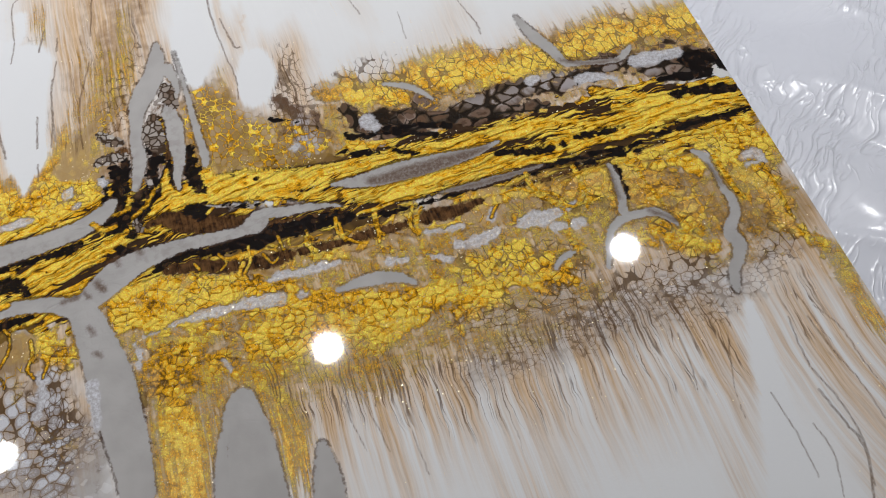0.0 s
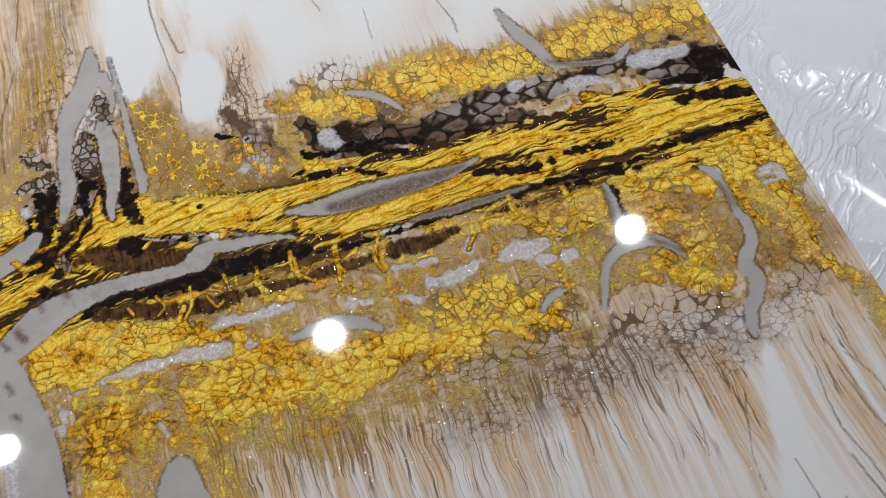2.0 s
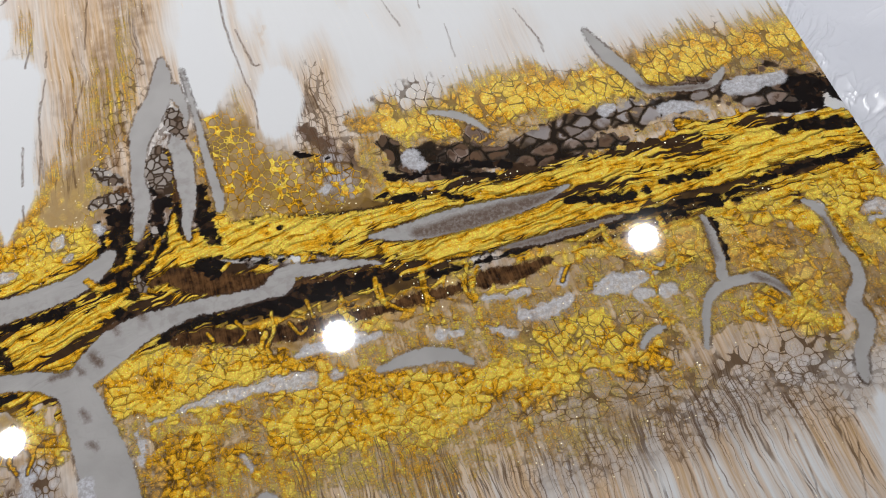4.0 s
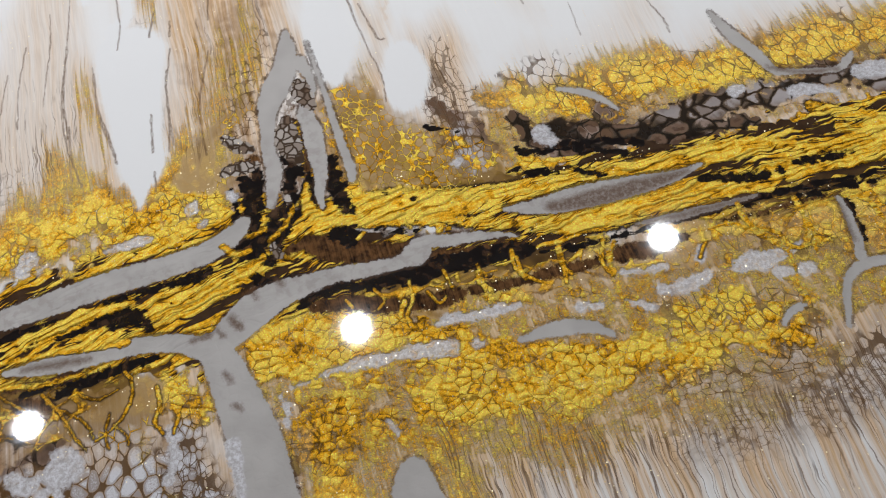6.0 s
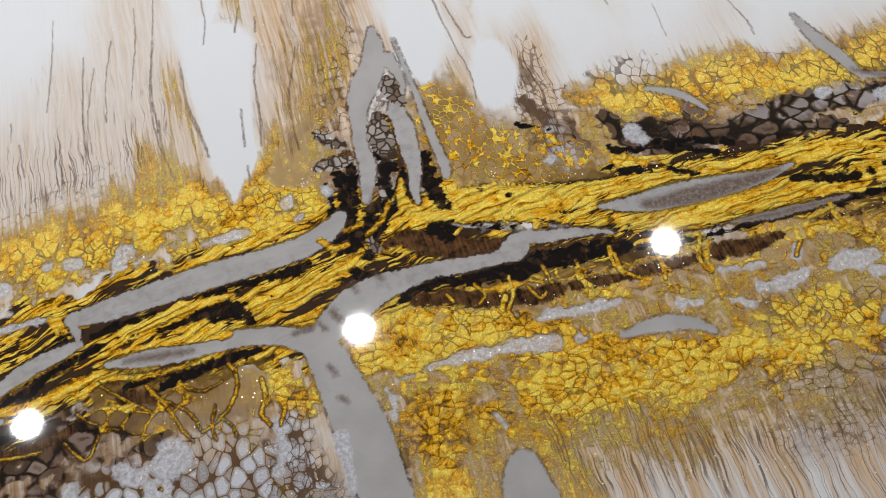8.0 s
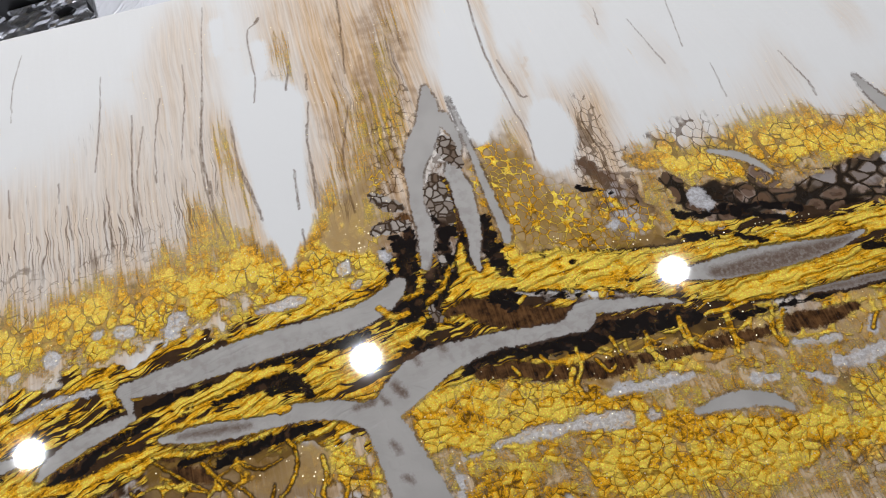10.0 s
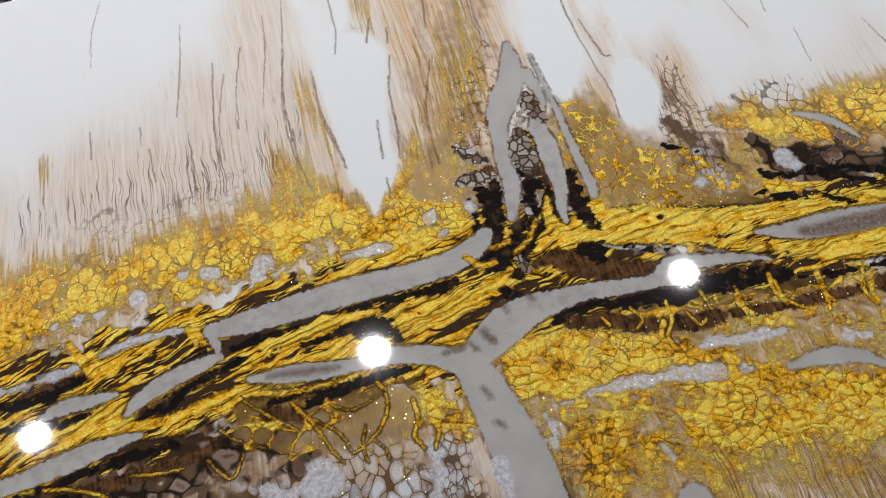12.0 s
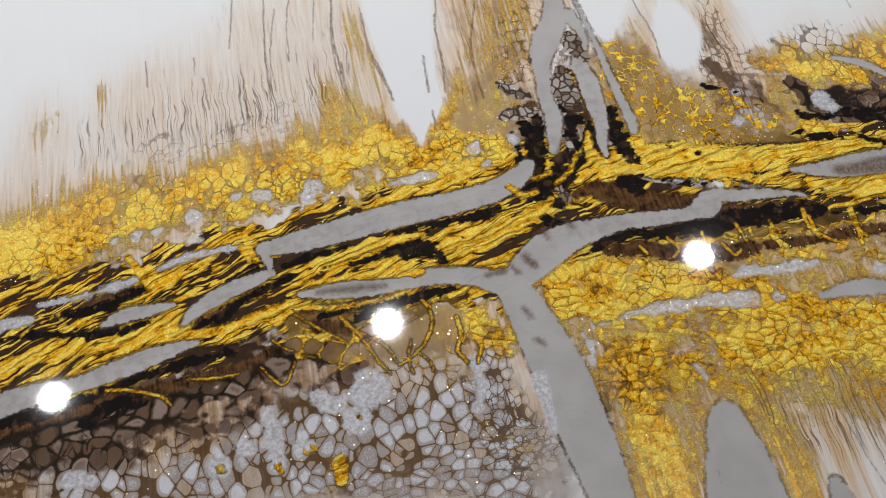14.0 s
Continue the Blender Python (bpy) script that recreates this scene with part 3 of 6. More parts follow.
stroke("river", 1, (-94.5, 357.0, 1.8), (-96.1, 345.5, 5.2), (-99.6, 333.2, 6.5), (-106.5, 322.5, 7.4), (-112.3, 311.8, 5.6), (-114.9, 300.1, 3.9), (-116.9, 286.8, 3.5), (-116.3, 274.6, 4.3), (-118.9, 265.5, 3.4), (-121.1, 256.5, 2.4))
stroke("river", 1, (-91.2, 335.7, 4.1), (-87.5, 318.8, 2.0), (-94.4, 304.4, 3.9), (-93.3, 291.7, 5.1), (-94.1, 278.0, 4.7), (-94.4, 266.1, 3.4), (-97.2, 255.5, 2.4), (-97.5, 247.5, 1.2))
stroke("river", 1, (-84.9, 347.0, 0.7), (-82.7, 318.7, 1.3), (-81.7, 297.9, 1.9), (-81.0, 279.8, 2.2), (-79.8, 265.6, 2.5), (-80.4, 258.4, 2.4))
stroke("river", 1, (123.0, 296.5, 1.0), (124.8, 287.6, 2.7), (128.4, 275.8, 3.9), (132.4, 267.1, 3.6), (135.3, 259.0, 3.2), (138.2, 251.0, 2.2), (146.2, 248.6, 1.9), (156.3, 245.6, 1.9), (167.0, 243.2, 1.9), (174.5, 246.6, 2.2), (178.2, 250.0, 1.0))
stroke("river", 1, (179.2, 170.7, 1.1), (183.3, 165.3, 2.5), (184.2, 157.3, 1.1), (183.8, 144.2, 1.9), (185.0, 135.6, 2.6), (182.4, 127.8, 2.9), (176.8, 122.6, 3.1), (175.1, 118.4, 3.8), (176.0, 111.6, 3.8), (172.0, 104.8, 3.2), (166.8, 99.4, 2.9), (163.9, 93.0, 2.7), (162.6, 88.7, 1.2))
stroke("river", 1, (133.2, 178.5, 1.4), (132.6, 167.7, 2.2), (130.6, 156.2, 2.4), (128.3, 148.7, 2.6))
stroke("river", 1, (108.2, 122.6, 1.3), (112.1, 131.2, 1.8), (115.8, 138.3, 2.1), (120.9, 143.3, 2.4), (128.0, 145.6, 2.9), (135.9, 145.0, 2.4), (143.6, 143.6, 2.6), (148.1, 139.2, 2.4), (151.1, 134.3, 1.3), (151.7, 131.2, 0.5))
stroke("river", 1, (82.4, 131.0, 1.3), (86.4, 134.3, 1.8), (91.2, 136.1, 1.8), (94.8, 135.9, 1.0))
stroke("blot", 1, (136.4, 254.8, 1.6), (147.5, 248.0, 1.6), (167.0, 243.2, 1.6))
stroke("blot", 1, (183.0, 160.3, 1.4), (183.8, 146.9, 1.3))

# silver-blue slivers
stroke("pale", 1, (-129.0, 166.4, 1.3), (-118.6, 166.9, 1.5), (-109.1, 168.5, 2.0), (-97.6, 168.2, 3.1), (-82.6, 166.6, 3.3), (-67.7, 164.8, 4.6), (-58.1, 162.5, 3.8))
stroke("pale", 1, (-134.8, 164.3, 1.5), (-133.4, 158.8, 2.5), (-133.8, 151.3, 1.5))
stroke("pale", 1, (-60.9, 175.2, 2.4), (-45.1, 174.9, 3.2), (-30.4, 174.9, 2.1))
stroke("pale", 1, (-386.0, 226.3, 3.7), (-374.7, 226.1, 2.4), (-371.0, 226.1, 0.8))
stroke("pale", 1, (-368.5, 231.8, 1.1), (-355.8, 232.2, 2.4), (-343.1, 232.9, 2.2), (-325.0, 235.2, 2.2), (-321.1, 235.7, 0.8))
stroke("pale", 1, (-314.5, 237.9, 1.1), (-306.6, 239.5, 2.5), (-293.4, 240.5, 2.5), (-276.3, 240.6, 1.7))
stroke("pale", 1, (-202.3, 256.5, 2.3), (-191.2, 256.7, 3.5), (-180.1, 256.6, 2.3))
stroke("pale", 1, (-239.7, 263.8, 5.3), (-243.0, 259.8, 4.1))
stroke("pale", 1, (-159.8, 265.7, 3.6), (-156.0, 269.8, 1.8))
stroke("pale", 1, (-155.6, 256.2, 2.4), (-153.1, 257.2, 1.8))
stroke("pale", 1, (-139.4, 267.4, 3.0), (-140.3, 269.3, 1.8))
stroke("pale", 1, (-265.7, 264.6, 4.1), (-261.6, 264.3, 3.5))
stroke("pale", 1, (-275.8, 266.7, 2.6), (-274.9, 267.7, 1.7))
stroke("pale", 1, (-324.0, 257.5, 3.4), (-322.7, 258.7, 2.3))
stroke("pale", 1, (-314.8, 256.8, 2.8), (-312.9, 257.9, 1.7))
stroke("pale", 1, (-298.5, 260.6, 4.0), (-295.7, 262.1, 2.6))
stroke("pale", 1, (-334.6, 257.0, 2.3), (-333.3, 257.9, 1.4))
stroke("pale", 1, (-183.1, 162.6, 3.4), (-183.0, 152.5, 2.9), (-186.4, 143.5, 2.8))
stroke("pale", 1, (-159.1, 149.6, 3.8), (-158.2, 139.5, 3.3), (-159.1, 127.8, 2.1))
stroke("pale", 1, (-92.3, 140.5, 1.9), (-89.9, 133.7, 1.4))
stroke("pale", 1, (-60.0, 175.2, 1.6), (-48.0, 173.9, 2.8), (-35.8, 173.3, 2.8), (-23.4, 173.0, 1.6))
stroke("pale", 1, (22.6, 174.3, 1.3), (36.1, 171.5, 2.6), (45.2, 170.3, 1.6))
stroke("pale", 1, (38.9, 161.3, 3.1), (49.2, 158.9, 3.8), (60.8, 160.4, 3.2))
stroke("pale", 1, (60.6, 170.1, 2.9), (63.5, 174.6, 1.3))
stroke("pale", 1, (75.5, 161.1, 4.5), (88.2, 160.4, 4.8), (100.1, 161.9, 3.2), (106.5, 163.2, 1.6))
stroke("pale", 1, (91.5, 152.7, 3.8), (105.4, 151.2, 3.2))
stroke("pale", 1, (2.0, 163.8, 2.5), (9.4, 162.2, 2.5))
stroke("pale", 1, (21.6, 161.2, 1.6), (30.6, 155.2, 2.8))
stroke("pale", 1, (-46.5, 161.2, 2.8), (-42.7, 160.5, 1.5))
stroke("pale", 1, (204.1, 158.3, 3.3), (209.7, 158.2, 4.0), (211.7, 152.4, 2.7), (202.6, 153.1, 2.0))
stroke("pale", 1, (185.5, 170.3, 1.7), (188.2, 164.3, 2.7))
stroke("pale", 1, (176.5, 238.3, 4.5), (188.6, 237.2, 5.2), (200.8, 236.1, 3.8))
stroke("pale", 1, (139.0, 238.6, 3.3), (152.0, 235.8, 3.0), (160.3, 230.4, 1.8))
stroke("pale", 1, (114.0, 246.8, 4.4), (117.2, 247.8, 3.0))
stroke("pale", 1, (15.1, 253.5, 5.4), (18.0, 249.5, 3.6))
stroke("pale", 1, (-230.2, 160.8, 9.6), (-233.0, 159.0, 4.8))
stroke("pale", 1, (-251.7, 163.3, 3.8), (-245.3, 158.1, 4.3), (-240.2, 159.4, 1.9))
stroke("pale", 1, (-236.9, 150.2, 7.1), (-236.2, 148.8, 4.7))
stroke("pale", 1, (-273.9, 159.8, 4.3), (-271.7, 148.6, 3.7), (-271.9, 137.1, 3.2))
stroke("pale", 1, (-295.6, 143.6, 5.5), (-295.0, 142.3, 3.2))
stroke("pale", 1, (-284.5, 149.2, 4.6), (-282.4, 147.5, 2.8))
stroke("pale", 1, (-261.6, 144.0, 3.7), (-257.1, 143.0, 2.8))
stroke("pale", 1, (-356.3, 151.5, 3.7), (-347.1, 150.6, 2.8))

# white tongues
stroke("white", 1, (-178.3, 369.1, 20.1), (-179.6, 350.6, 17.8), (-179.8, 331.7, 15.0), (-179.8, 313.5, 13.2), (-179.3, 299.4, 12.9), (-181.5, 288.1, 7.2), (-183.7, 275.5, 1.8))
stroke("white", 1, (-38.0, 322.2, 9.7), (-39.4, 309.9, 12.6), (-42.1, 298.3, 10.5), (-43.9, 289.5, 3.0))
stroke("white", 1, (-72.7, 385.8, 7.1), (-73.6, 353.7, 12.1), (-74.4, 333.0, 11.7), (-75.0, 316.8, 3.8))
stroke("white", 1, (-176.0, 412.9, 5.1), (-176.6, 396.6, 4.2), (-184.7, 389.0, 5.5))
stroke("white", 1, (-196.5, 436.2, 5.2), (-198.8, 415.6, 3.6))
stroke("white", 1, (164.1, 80.1, 3.5), (160.7, 62.7, 6.1), (154.8, 41.2, 8.0), (147.8, 15.9, 10.2), (137.7, -11.6, 12.1))

# dark crevices
stroke("dark", 1, (78.2, 207.3, 1.4), (96.2, 201.4, 2.4), (115.2, 198.3, 1.4))
stroke("dark", 1, (123.3, 201.2, 1.4), (136.2, 199.6, 2.4), (151.2, 198.4, 1.0))
stroke("dark", 1, (186.0, 209.4, 2.5), (202.4, 206.9, 3.6), (217.2, 201.3, 2.9), (225.4, 202.0, 1.8))
stroke("dark", 1, (-5.2, 193.5, 1.0), (19.7, 190.6, 1.3), (45.7, 190.4, 1.3), (71.9, 190.2, 1.7), (98.1, 189.3, 2.0), (124.4, 188.1, 1.7), (150.4, 185.5, 1.4), (178.3, 186.6, 1.4), (205.9, 186.3, 1.4), (223.0, 184.4, 1.1))
stroke("dark", 1, (109.8, 185.3, 1.0), (129.5, 184.2, 1.7), (155.4, 181.6, 1.0))
stroke("dark", 1, (-5.9, 238.8, 1.4), (6.0, 233.5, 1.8), (15.5, 231.5, 0.7))
stroke("dark", 1, (22.2, 231.5, 1.1), (30.4, 225.2, 1.4), (36.2, 222.2, 0.7))
stroke("dark", 1, (-131.2, 274.6, 2.6), (-130.0, 265.2, 4.4), (-131.6, 254.0, 3.6), (-131.5, 244.3, 3.2), (-138.4, 239.6, 2.9))
stroke("dark", 1, (-108.4, 275.2, 2.2), (-111.2, 259.0, 3.6), (-114.0, 246.6, 2.9), (-121.5, 235.6, 2.3), (-126.6, 227.5, 2.0))
stroke("dark", 1, (-88.0, 272.0, 2.8), (-89.2, 262.0, 3.9), (-88.8, 251.9, 3.6), (-85.8, 242.0, 2.6), (-84.0, 238.7, 1.2))
stroke("dark", 1, (-107.3, 283.7, 5.0), (-106.0, 276.4, 4.3), (-104.4, 269.1, 2.4))
stroke("dark", 1, (-94.4, 232.9, 4.0), (-89.1, 230.4, 4.6), (-86.3, 232.0, 2.9))
stroke("dark", 1, (-119.3, 202.0, 1.6), (-108.7, 205.9, 3.3), (-97.9, 205.7, 3.3), (-82.9, 202.2, 3.8), (-67.1, 200.8, 4.4), (-50.8, 200.5, 3.9), (-34.7, 199.7, 2.8), (-17.9, 200.2, 1.1))
stroke("dark", 1, (-264.5, 217.4, 2.4), (-253.9, 219.7, 1.3))
stroke("dark", 1, (-227.9, 218.8, 1.6), (-211.7, 220.8, 2.4), (-199.6, 221.7, 4.4), (-188.7, 216.8, 3.3), (-187.1, 212.1, 1.6))
stroke("dark", 1, (-204.5, 230.8, 1.1), (-188.2, 231.5, 1.7), (-169.6, 230.1, 2.0), (-155.7, 231.4, 1.7))
stroke("dark", 1, (-258.3, 225.9, 1.6), (-242.2, 227.9, 1.4), (-226.1, 229.4, 1.1))
stroke("dark", 1, (-304.0, 203.4, 2.1), (-293.6, 207.4, 2.3), (-280.4, 212.8, 2.1), (-264.5, 217.4, 2.1))
stroke("dark", 1, (-384.6, 182.5, 2.9), (-370.4, 180.9, 2.4), (-358.5, 182.1, 2.2), (-339.3, 185.7, 2.5), (-322.2, 188.8, 2.2), (-302.5, 189.9, 2.0), (-285.2, 190.6, 1.3))
stroke("dark", 1, (-358.4, 224.0, 1.3), (-343.3, 224.6, 3.2), (-327.9, 228.0, 3.2), (-320.1, 230.4, 1.6))
stroke("dark", 1, (-385.8, 219.5, 1.0), (-365.9, 217.6, 1.8), (-341.0, 211.9, 1.6), (-321.0, 212.6, 1.3))
stroke("dark", 1, (-349.1, 174.4, 2.9), (-337.1, 179.0, 3.9), (-325.1, 178.7, 2.4))
stroke("dark", 1, (-229.5, 194.2, 2.3), (-216.3, 196.5, 3.1), (-200.6, 197.8, 1.8), (-185.1, 197.5, 1.0))
stroke("dark", 1, (-246.6, 198.1, 1.5), (-236.3, 199.0, 2.1), (-226.1, 198.8, 1.3))
stroke("dark", 1, (-284.5, 223.5, 1.3), (-271.2, 226.6, 1.6))
stroke("dark", 1, (-152.7, 243.1, 1.7), (-145.3, 245.1, 1.4))
stroke("dark", 1, (-136.3, 222.2, 2.2), (-131.1, 216.5, 2.8), (-124.4, 216.4, 2.8), (-116.3, 216.0, 2.2))
stroke("dark", 1, (-147.0, 238.6, 1.1), (-140.9, 235.6, 2.8), (-136.1, 232.9, 1.7))
stroke("dark", 1, (-74.4, 226.0, 1.4), (-53.5, 221.9, 1.1))
stroke("dark", 1, (-38.8, 275.8, 0.9), (-23.7, 268.6, 0.9))
stroke("dark", 1, (204.8, 233.2, 3.7), (209.6, 224.7, 8.1), (219.7, 225.2, 5.2), (223.7, 217.0, 4.4))
stroke("dark", 1, (184.5, 221.1, 2.2), (197.5, 218.3, 3.3), (210.4, 215.5, 3.3))
stroke("dark", 1, (135.2, 178.2, 0.7), (135.2, 170.6, 1.0), (135.2, 161.1, 1.0), (133.6, 156.2, 0.6))
stroke("dark", 1, (-84.1, 244.1, 1.0), (-83.8, 242.4, 1.4))
stroke("dark", 1, (-55.2, 238.0, 1.0), (-54.1, 236.9, 1.0))
stroke("dark", 1, (-68.7, 247.4, 0.7), (-64.5, 243.8, 1.0))

# raised gold ridges
stroke("ridge", 1, (-100.7, 262.1, 2.1), (-104.8, 252.5, 3.2), (-101.2, 242.7, 3.5), (-90.3, 236.3, 3.1), (-77.3, 236.9, 2.8))
stroke("ridge", 1, (-92.1, 245.1, 2.8), (-71.5, 241.4, 7.0), (-47.0, 233.5, 7.9), (-21.8, 228.8, 6.6), (4.0, 226.3, 5.2), (30.7, 225.9, 4.9), (56.8, 223.4, 3.9), (73.6, 222.7, 2.8))
stroke("ridge", 1, (-104.1, 240.7, 1.7), (-79.6, 233.5, 2.4), (-49.0, 224.6, 2.0), (-25.0, 216.1, 3.0), (-1.2, 207.7, 5.0), (23.6, 203.1, 7.4), (46.5, 202.7, 8.1), (69.7, 202.6, 6.8), (93.0, 201.8, 4.8), (116.3, 201.0, 4.8), (142.1, 197.4, 5.5), (165.8, 196.6, 6.3), (189.6, 195.4, 5.6), (212.4, 192.1, 4.6), (223.9, 189.9, 3.2))
stroke("ridge", 1, (79.6, 222.1, 3.5), (98.7, 216.6, 6.0), (116.5, 214.0, 4.2), (132.3, 206.4, 3.2))
stroke("ridge", 1, (144.9, 227.6, 2.5), (164.0, 215.2, 4.3), (182.3, 209.1, 2.9), (206.7, 208.3, 2.5), (223.7, 203.5, 1.8))
stroke("ridge", 1, (152.1, 212.1, 3.2), (173.6, 205.6, 2.8), (198.6, 199.5, 2.5))
stroke("ridge", 1, (-395.1, 207.3, 2.6), (-370.7, 207.7, 3.1), (-348.6, 207.0, 3.1), (-328.7, 208.5, 2.8), (-313.7, 208.8, 2.9), (-294.2, 201.1, 2.6), (-279.1, 200.8, 2.3), (-263.4, 205.3, 2.3), (-250.0, 209.9, 2.1), (-234.3, 211.8, 2.7), (-213.5, 211.2, 2.9), (-192.7, 210.6, 2.4))
stroke("ridge", 1, (-323.8, 205.3, 1.3), (-304.2, 200.0, 1.8), (-284.6, 196.2, 1.5), (-269.2, 199.3, 1.3), (-255.9, 204.4, 1.0))
stroke("ridge", 1, (-253.6, 221.9, 2.2), (-237.5, 224.5, 3.5), (-221.5, 225.4, 3.3), (-205.3, 226.6, 2.5), (-194.7, 226.2, 1.7))
stroke("ridge", 1, (-186.6, 214.3, 2.7), (-172.6, 217.4, 4.4), (-158.4, 220.6, 5.5), (-144.3, 222.6, 5.0), (-134.7, 227.9, 3.9), (-126.2, 233.6, 2.6))
stroke("ridge", 1, (-151.5, 221.3, 1.4), (-139.4, 220.9, 1.4), (-124.0, 226.9, 1.7))
stroke("ridge", 1, (-143.1, 237.6, 1.7), (-141.1, 229.5, 2.2), (-145.2, 224.3, 1.9))
stroke("ridge", 1, (-118.0, 228.6, 2.5), (-111.6, 227.0, 2.8), (-109.1, 223.4, 1.1))
stroke("ridge", 1, (-363.4, 225.2, 1.1), (-362.2, 229.0, 1.3), (-358.4, 218.6, 1.6), (-363.4, 214.4, 1.0))
stroke("ridge", 1, (-321.6, 226.5, 1.3), (-317.8, 234.1, 2.2), (-315.7, 240.8, 1.9))
stroke("ridge", 1, (-274.4, 234.0, 2.2), (-271.0, 240.6, 2.2), (-268.1, 231.1, 1.1))
stroke("ridge", 1, (-260.9, 205.5, 1.6), (-240.9, 202.2, 1.8), (-221.4, 196.4, 1.8), (-205.9, 196.9, 1.0))
stroke("ridge", 1, (-345.8, 222.5, 0.8), (-325.7, 220.5, 0.8), (-302.2, 227.6, 1.1), (-283.7, 231.9, 0.8))
stroke("ridge", 1, (-243.5, 219.6, 1.1), (-222.6, 219.0, 1.1), (-207.7, 214.1, 1.1))
stroke("ridge", 1, (-337.9, 234.5, 0.5), (-334.3, 226.7, 0.8), (-336.9, 224.5, 0.5))

# thin gold veins
stroke("vein", 1, (-199.8, 195.4, 0.5), (-197.0, 188.0, 0.5), (-199.8, 179.3, 0.5), (-207.2, 171.9, 0.3), (-215.3, 168.7, 0.3))
stroke("vein", 1, (-236.8, 195.9, 0.5), (-228.8, 183.4, 0.5), (-223.4, 171.8, 0.3), (-219.5, 165.9, 0.2))
stroke("vein", 1, (-216.2, 170.2, 0.3), (-219.6, 178.7, 0.3), (-228.3, 185.9, 0.3), (-235.0, 191.4, 0.3))
stroke("vein", 1, (-206.9, 173.2, 0.3), (-202.0, 166.9, 0.3), (-201.6, 163.0, 0.2))
stroke("vein", 1, (-208.3, 178.7, 0.3), (-211.0, 169.0, 0.3), (-210.1, 163.7, 0.2))
stroke("vein", 1, (-186.8, 184.3, 0.8), (-186.1, 176.2, 0.8), (-189.5, 169.2, 0.6), (-186.6, 163.4, 0.5))
stroke("vein", 1, (-256.3, 201.7, 0.3), (-247.4, 193.0, 0.3), (-238.4, 185.6, 0.3), (-235.2, 182.3, 0.2))
stroke("vein", 1, (-267.6, 192.3, 0.3), (-260.9, 185.6, 0.3), (-250.5, 180.1, 0.3))
stroke("vein", 1, (-178.3, 182.3, 0.6), (-178.3, 171.8, 0.6), (-181.9, 162.3, 0.5))
stroke("vein", 1, (-340.5, 185.9, 0.5), (-329.7, 183.5, 0.5), (-317.9, 178.3, 0.5), (-313.4, 173.6, 0.3))
stroke("vein", 1, (-305.5, 183.0, 0.3), (-293.5, 180.7, 0.5), (-283.7, 180.5, 0.3))
stroke("vein", 1, (-67.9, 198.6, 0.5), (-68.5, 190.0, 0.7), (-72.7, 182.5, 0.7), (-71.0, 176.5, 0.5))
stroke("vein", 1, (-61.3, 191.2, 0.5), (-57.2, 184.5, 0.5), (-53.7, 186.6, 0.3))
stroke("vein", 1, (-83.9, 199.5, 0.5), (-80.8, 192.9, 0.5), (-84.7, 189.6, 0.3))
stroke("vein", 1, (-97.7, 198.4, 0.5), (-95.4, 193.5, 0.5))
stroke("vein", 1, (-18.5, 198.9, 0.9), (-19.6, 190.2, 0.8), (-17.0, 183.7, 0.5))
stroke("vein", 1, (-35.8, 197.0, 0.5), (-35.5, 188.1, 0.5), (-36.4, 179.7, 0.5))
stroke("vein", 1, (2.8, 196.8, 0.9), (1.5, 185.2, 0.8), (0.2, 176.8, 0.7))
stroke("vein", 1, (-51.4, 199.2, 0.5), (-49.6, 190.0, 0.5))
stroke("vein", 1, (-273.9, 180.8, 0.3), (-265.2, 171.3, 0.3), (-259.2, 180.0, 0.3))
stroke("vein", 1, (-222.1, 192.5, 0.5), (-213.1, 186.4, 0.3), (-203.8, 188.2, 0.3))
stroke("vein", 1, (87.7, 188.2, 0.8), (88.8, 178.3, 0.8), (98.9, 170.8, 0.8), (103.3, 161.8, 0.6), (119.5, 161.3, 0.6))
stroke("vein", 1, (1.3, 193.7, 0.8), (1.2, 184.6, 0.8), (3.7, 180.1, 0.6))
stroke("vein", 1, (23.1, 191.2, 0.8), (18.6, 181.9, 0.8), (20.9, 173.8, 0.6))
stroke("vein", 1, (-17.6, 195.1, 0.8), (-16.9, 185.8, 0.8), (-9.1, 179.4, 0.6))
stroke("vein", 1, (-37.9, 189.9, 1.0), (-33.4, 182.9, 1.0))
stroke("vein", 1, (67.0, 177.0, 0.6), (61.2, 169.9, 0.6))
stroke("vein", 1, (183.3, 175.9, 1.1), (188.5, 166.1, 1.0), (188.6, 147.0, 1.2), (192.0, 134.6, 0.8))
stroke("vein", 1, (210.5, 150.2, 0.8), (210.1, 131.6, 0.8), (208.8, 117.7, 0.6))
stroke("vein", 1, (-72.3, 190.0, 1.0), (-75.4, 182.4, 0.8), (-72.4, 174.5, 0.8))

# dark hairlines
stroke("hair", 1, (179.2, 68.5, 0.3), (176.4, 45.3, 0.4), (180.2, 26.7, 0.4), (181.2, 7.1, 0.4), (174.9, -14.2, 0.3))
stroke("hair", 1, (188.1, 65.3, 0.3), (190.5, 46.2, 0.4), (194.2, 30.3, 0.3), (195.6, 10.2, 0.3))
stroke("hair", 1, (152.8, 37.6, 0.3), (154.5, 17.6, 0.3), (153.7, -3.2, 0.2))
stroke("hair", 1, (193.7, 69.6, 0.3), (200.2, 54.8, 0.3), (201.1, 36.6, 0.3), (204.3, 18.3, 0.2))
stroke("hair", 1, (174.3, 31.6, 0.5), (178.0, 13.6, 0.5), (179.5, -0.3, 0.6), (169.7, -22.5, 0.4))
stroke("hair", 1, (163.7, 18.5, 0.3), (165.4, 4.5, 0.3), (159.7, -14.1, 0.2))
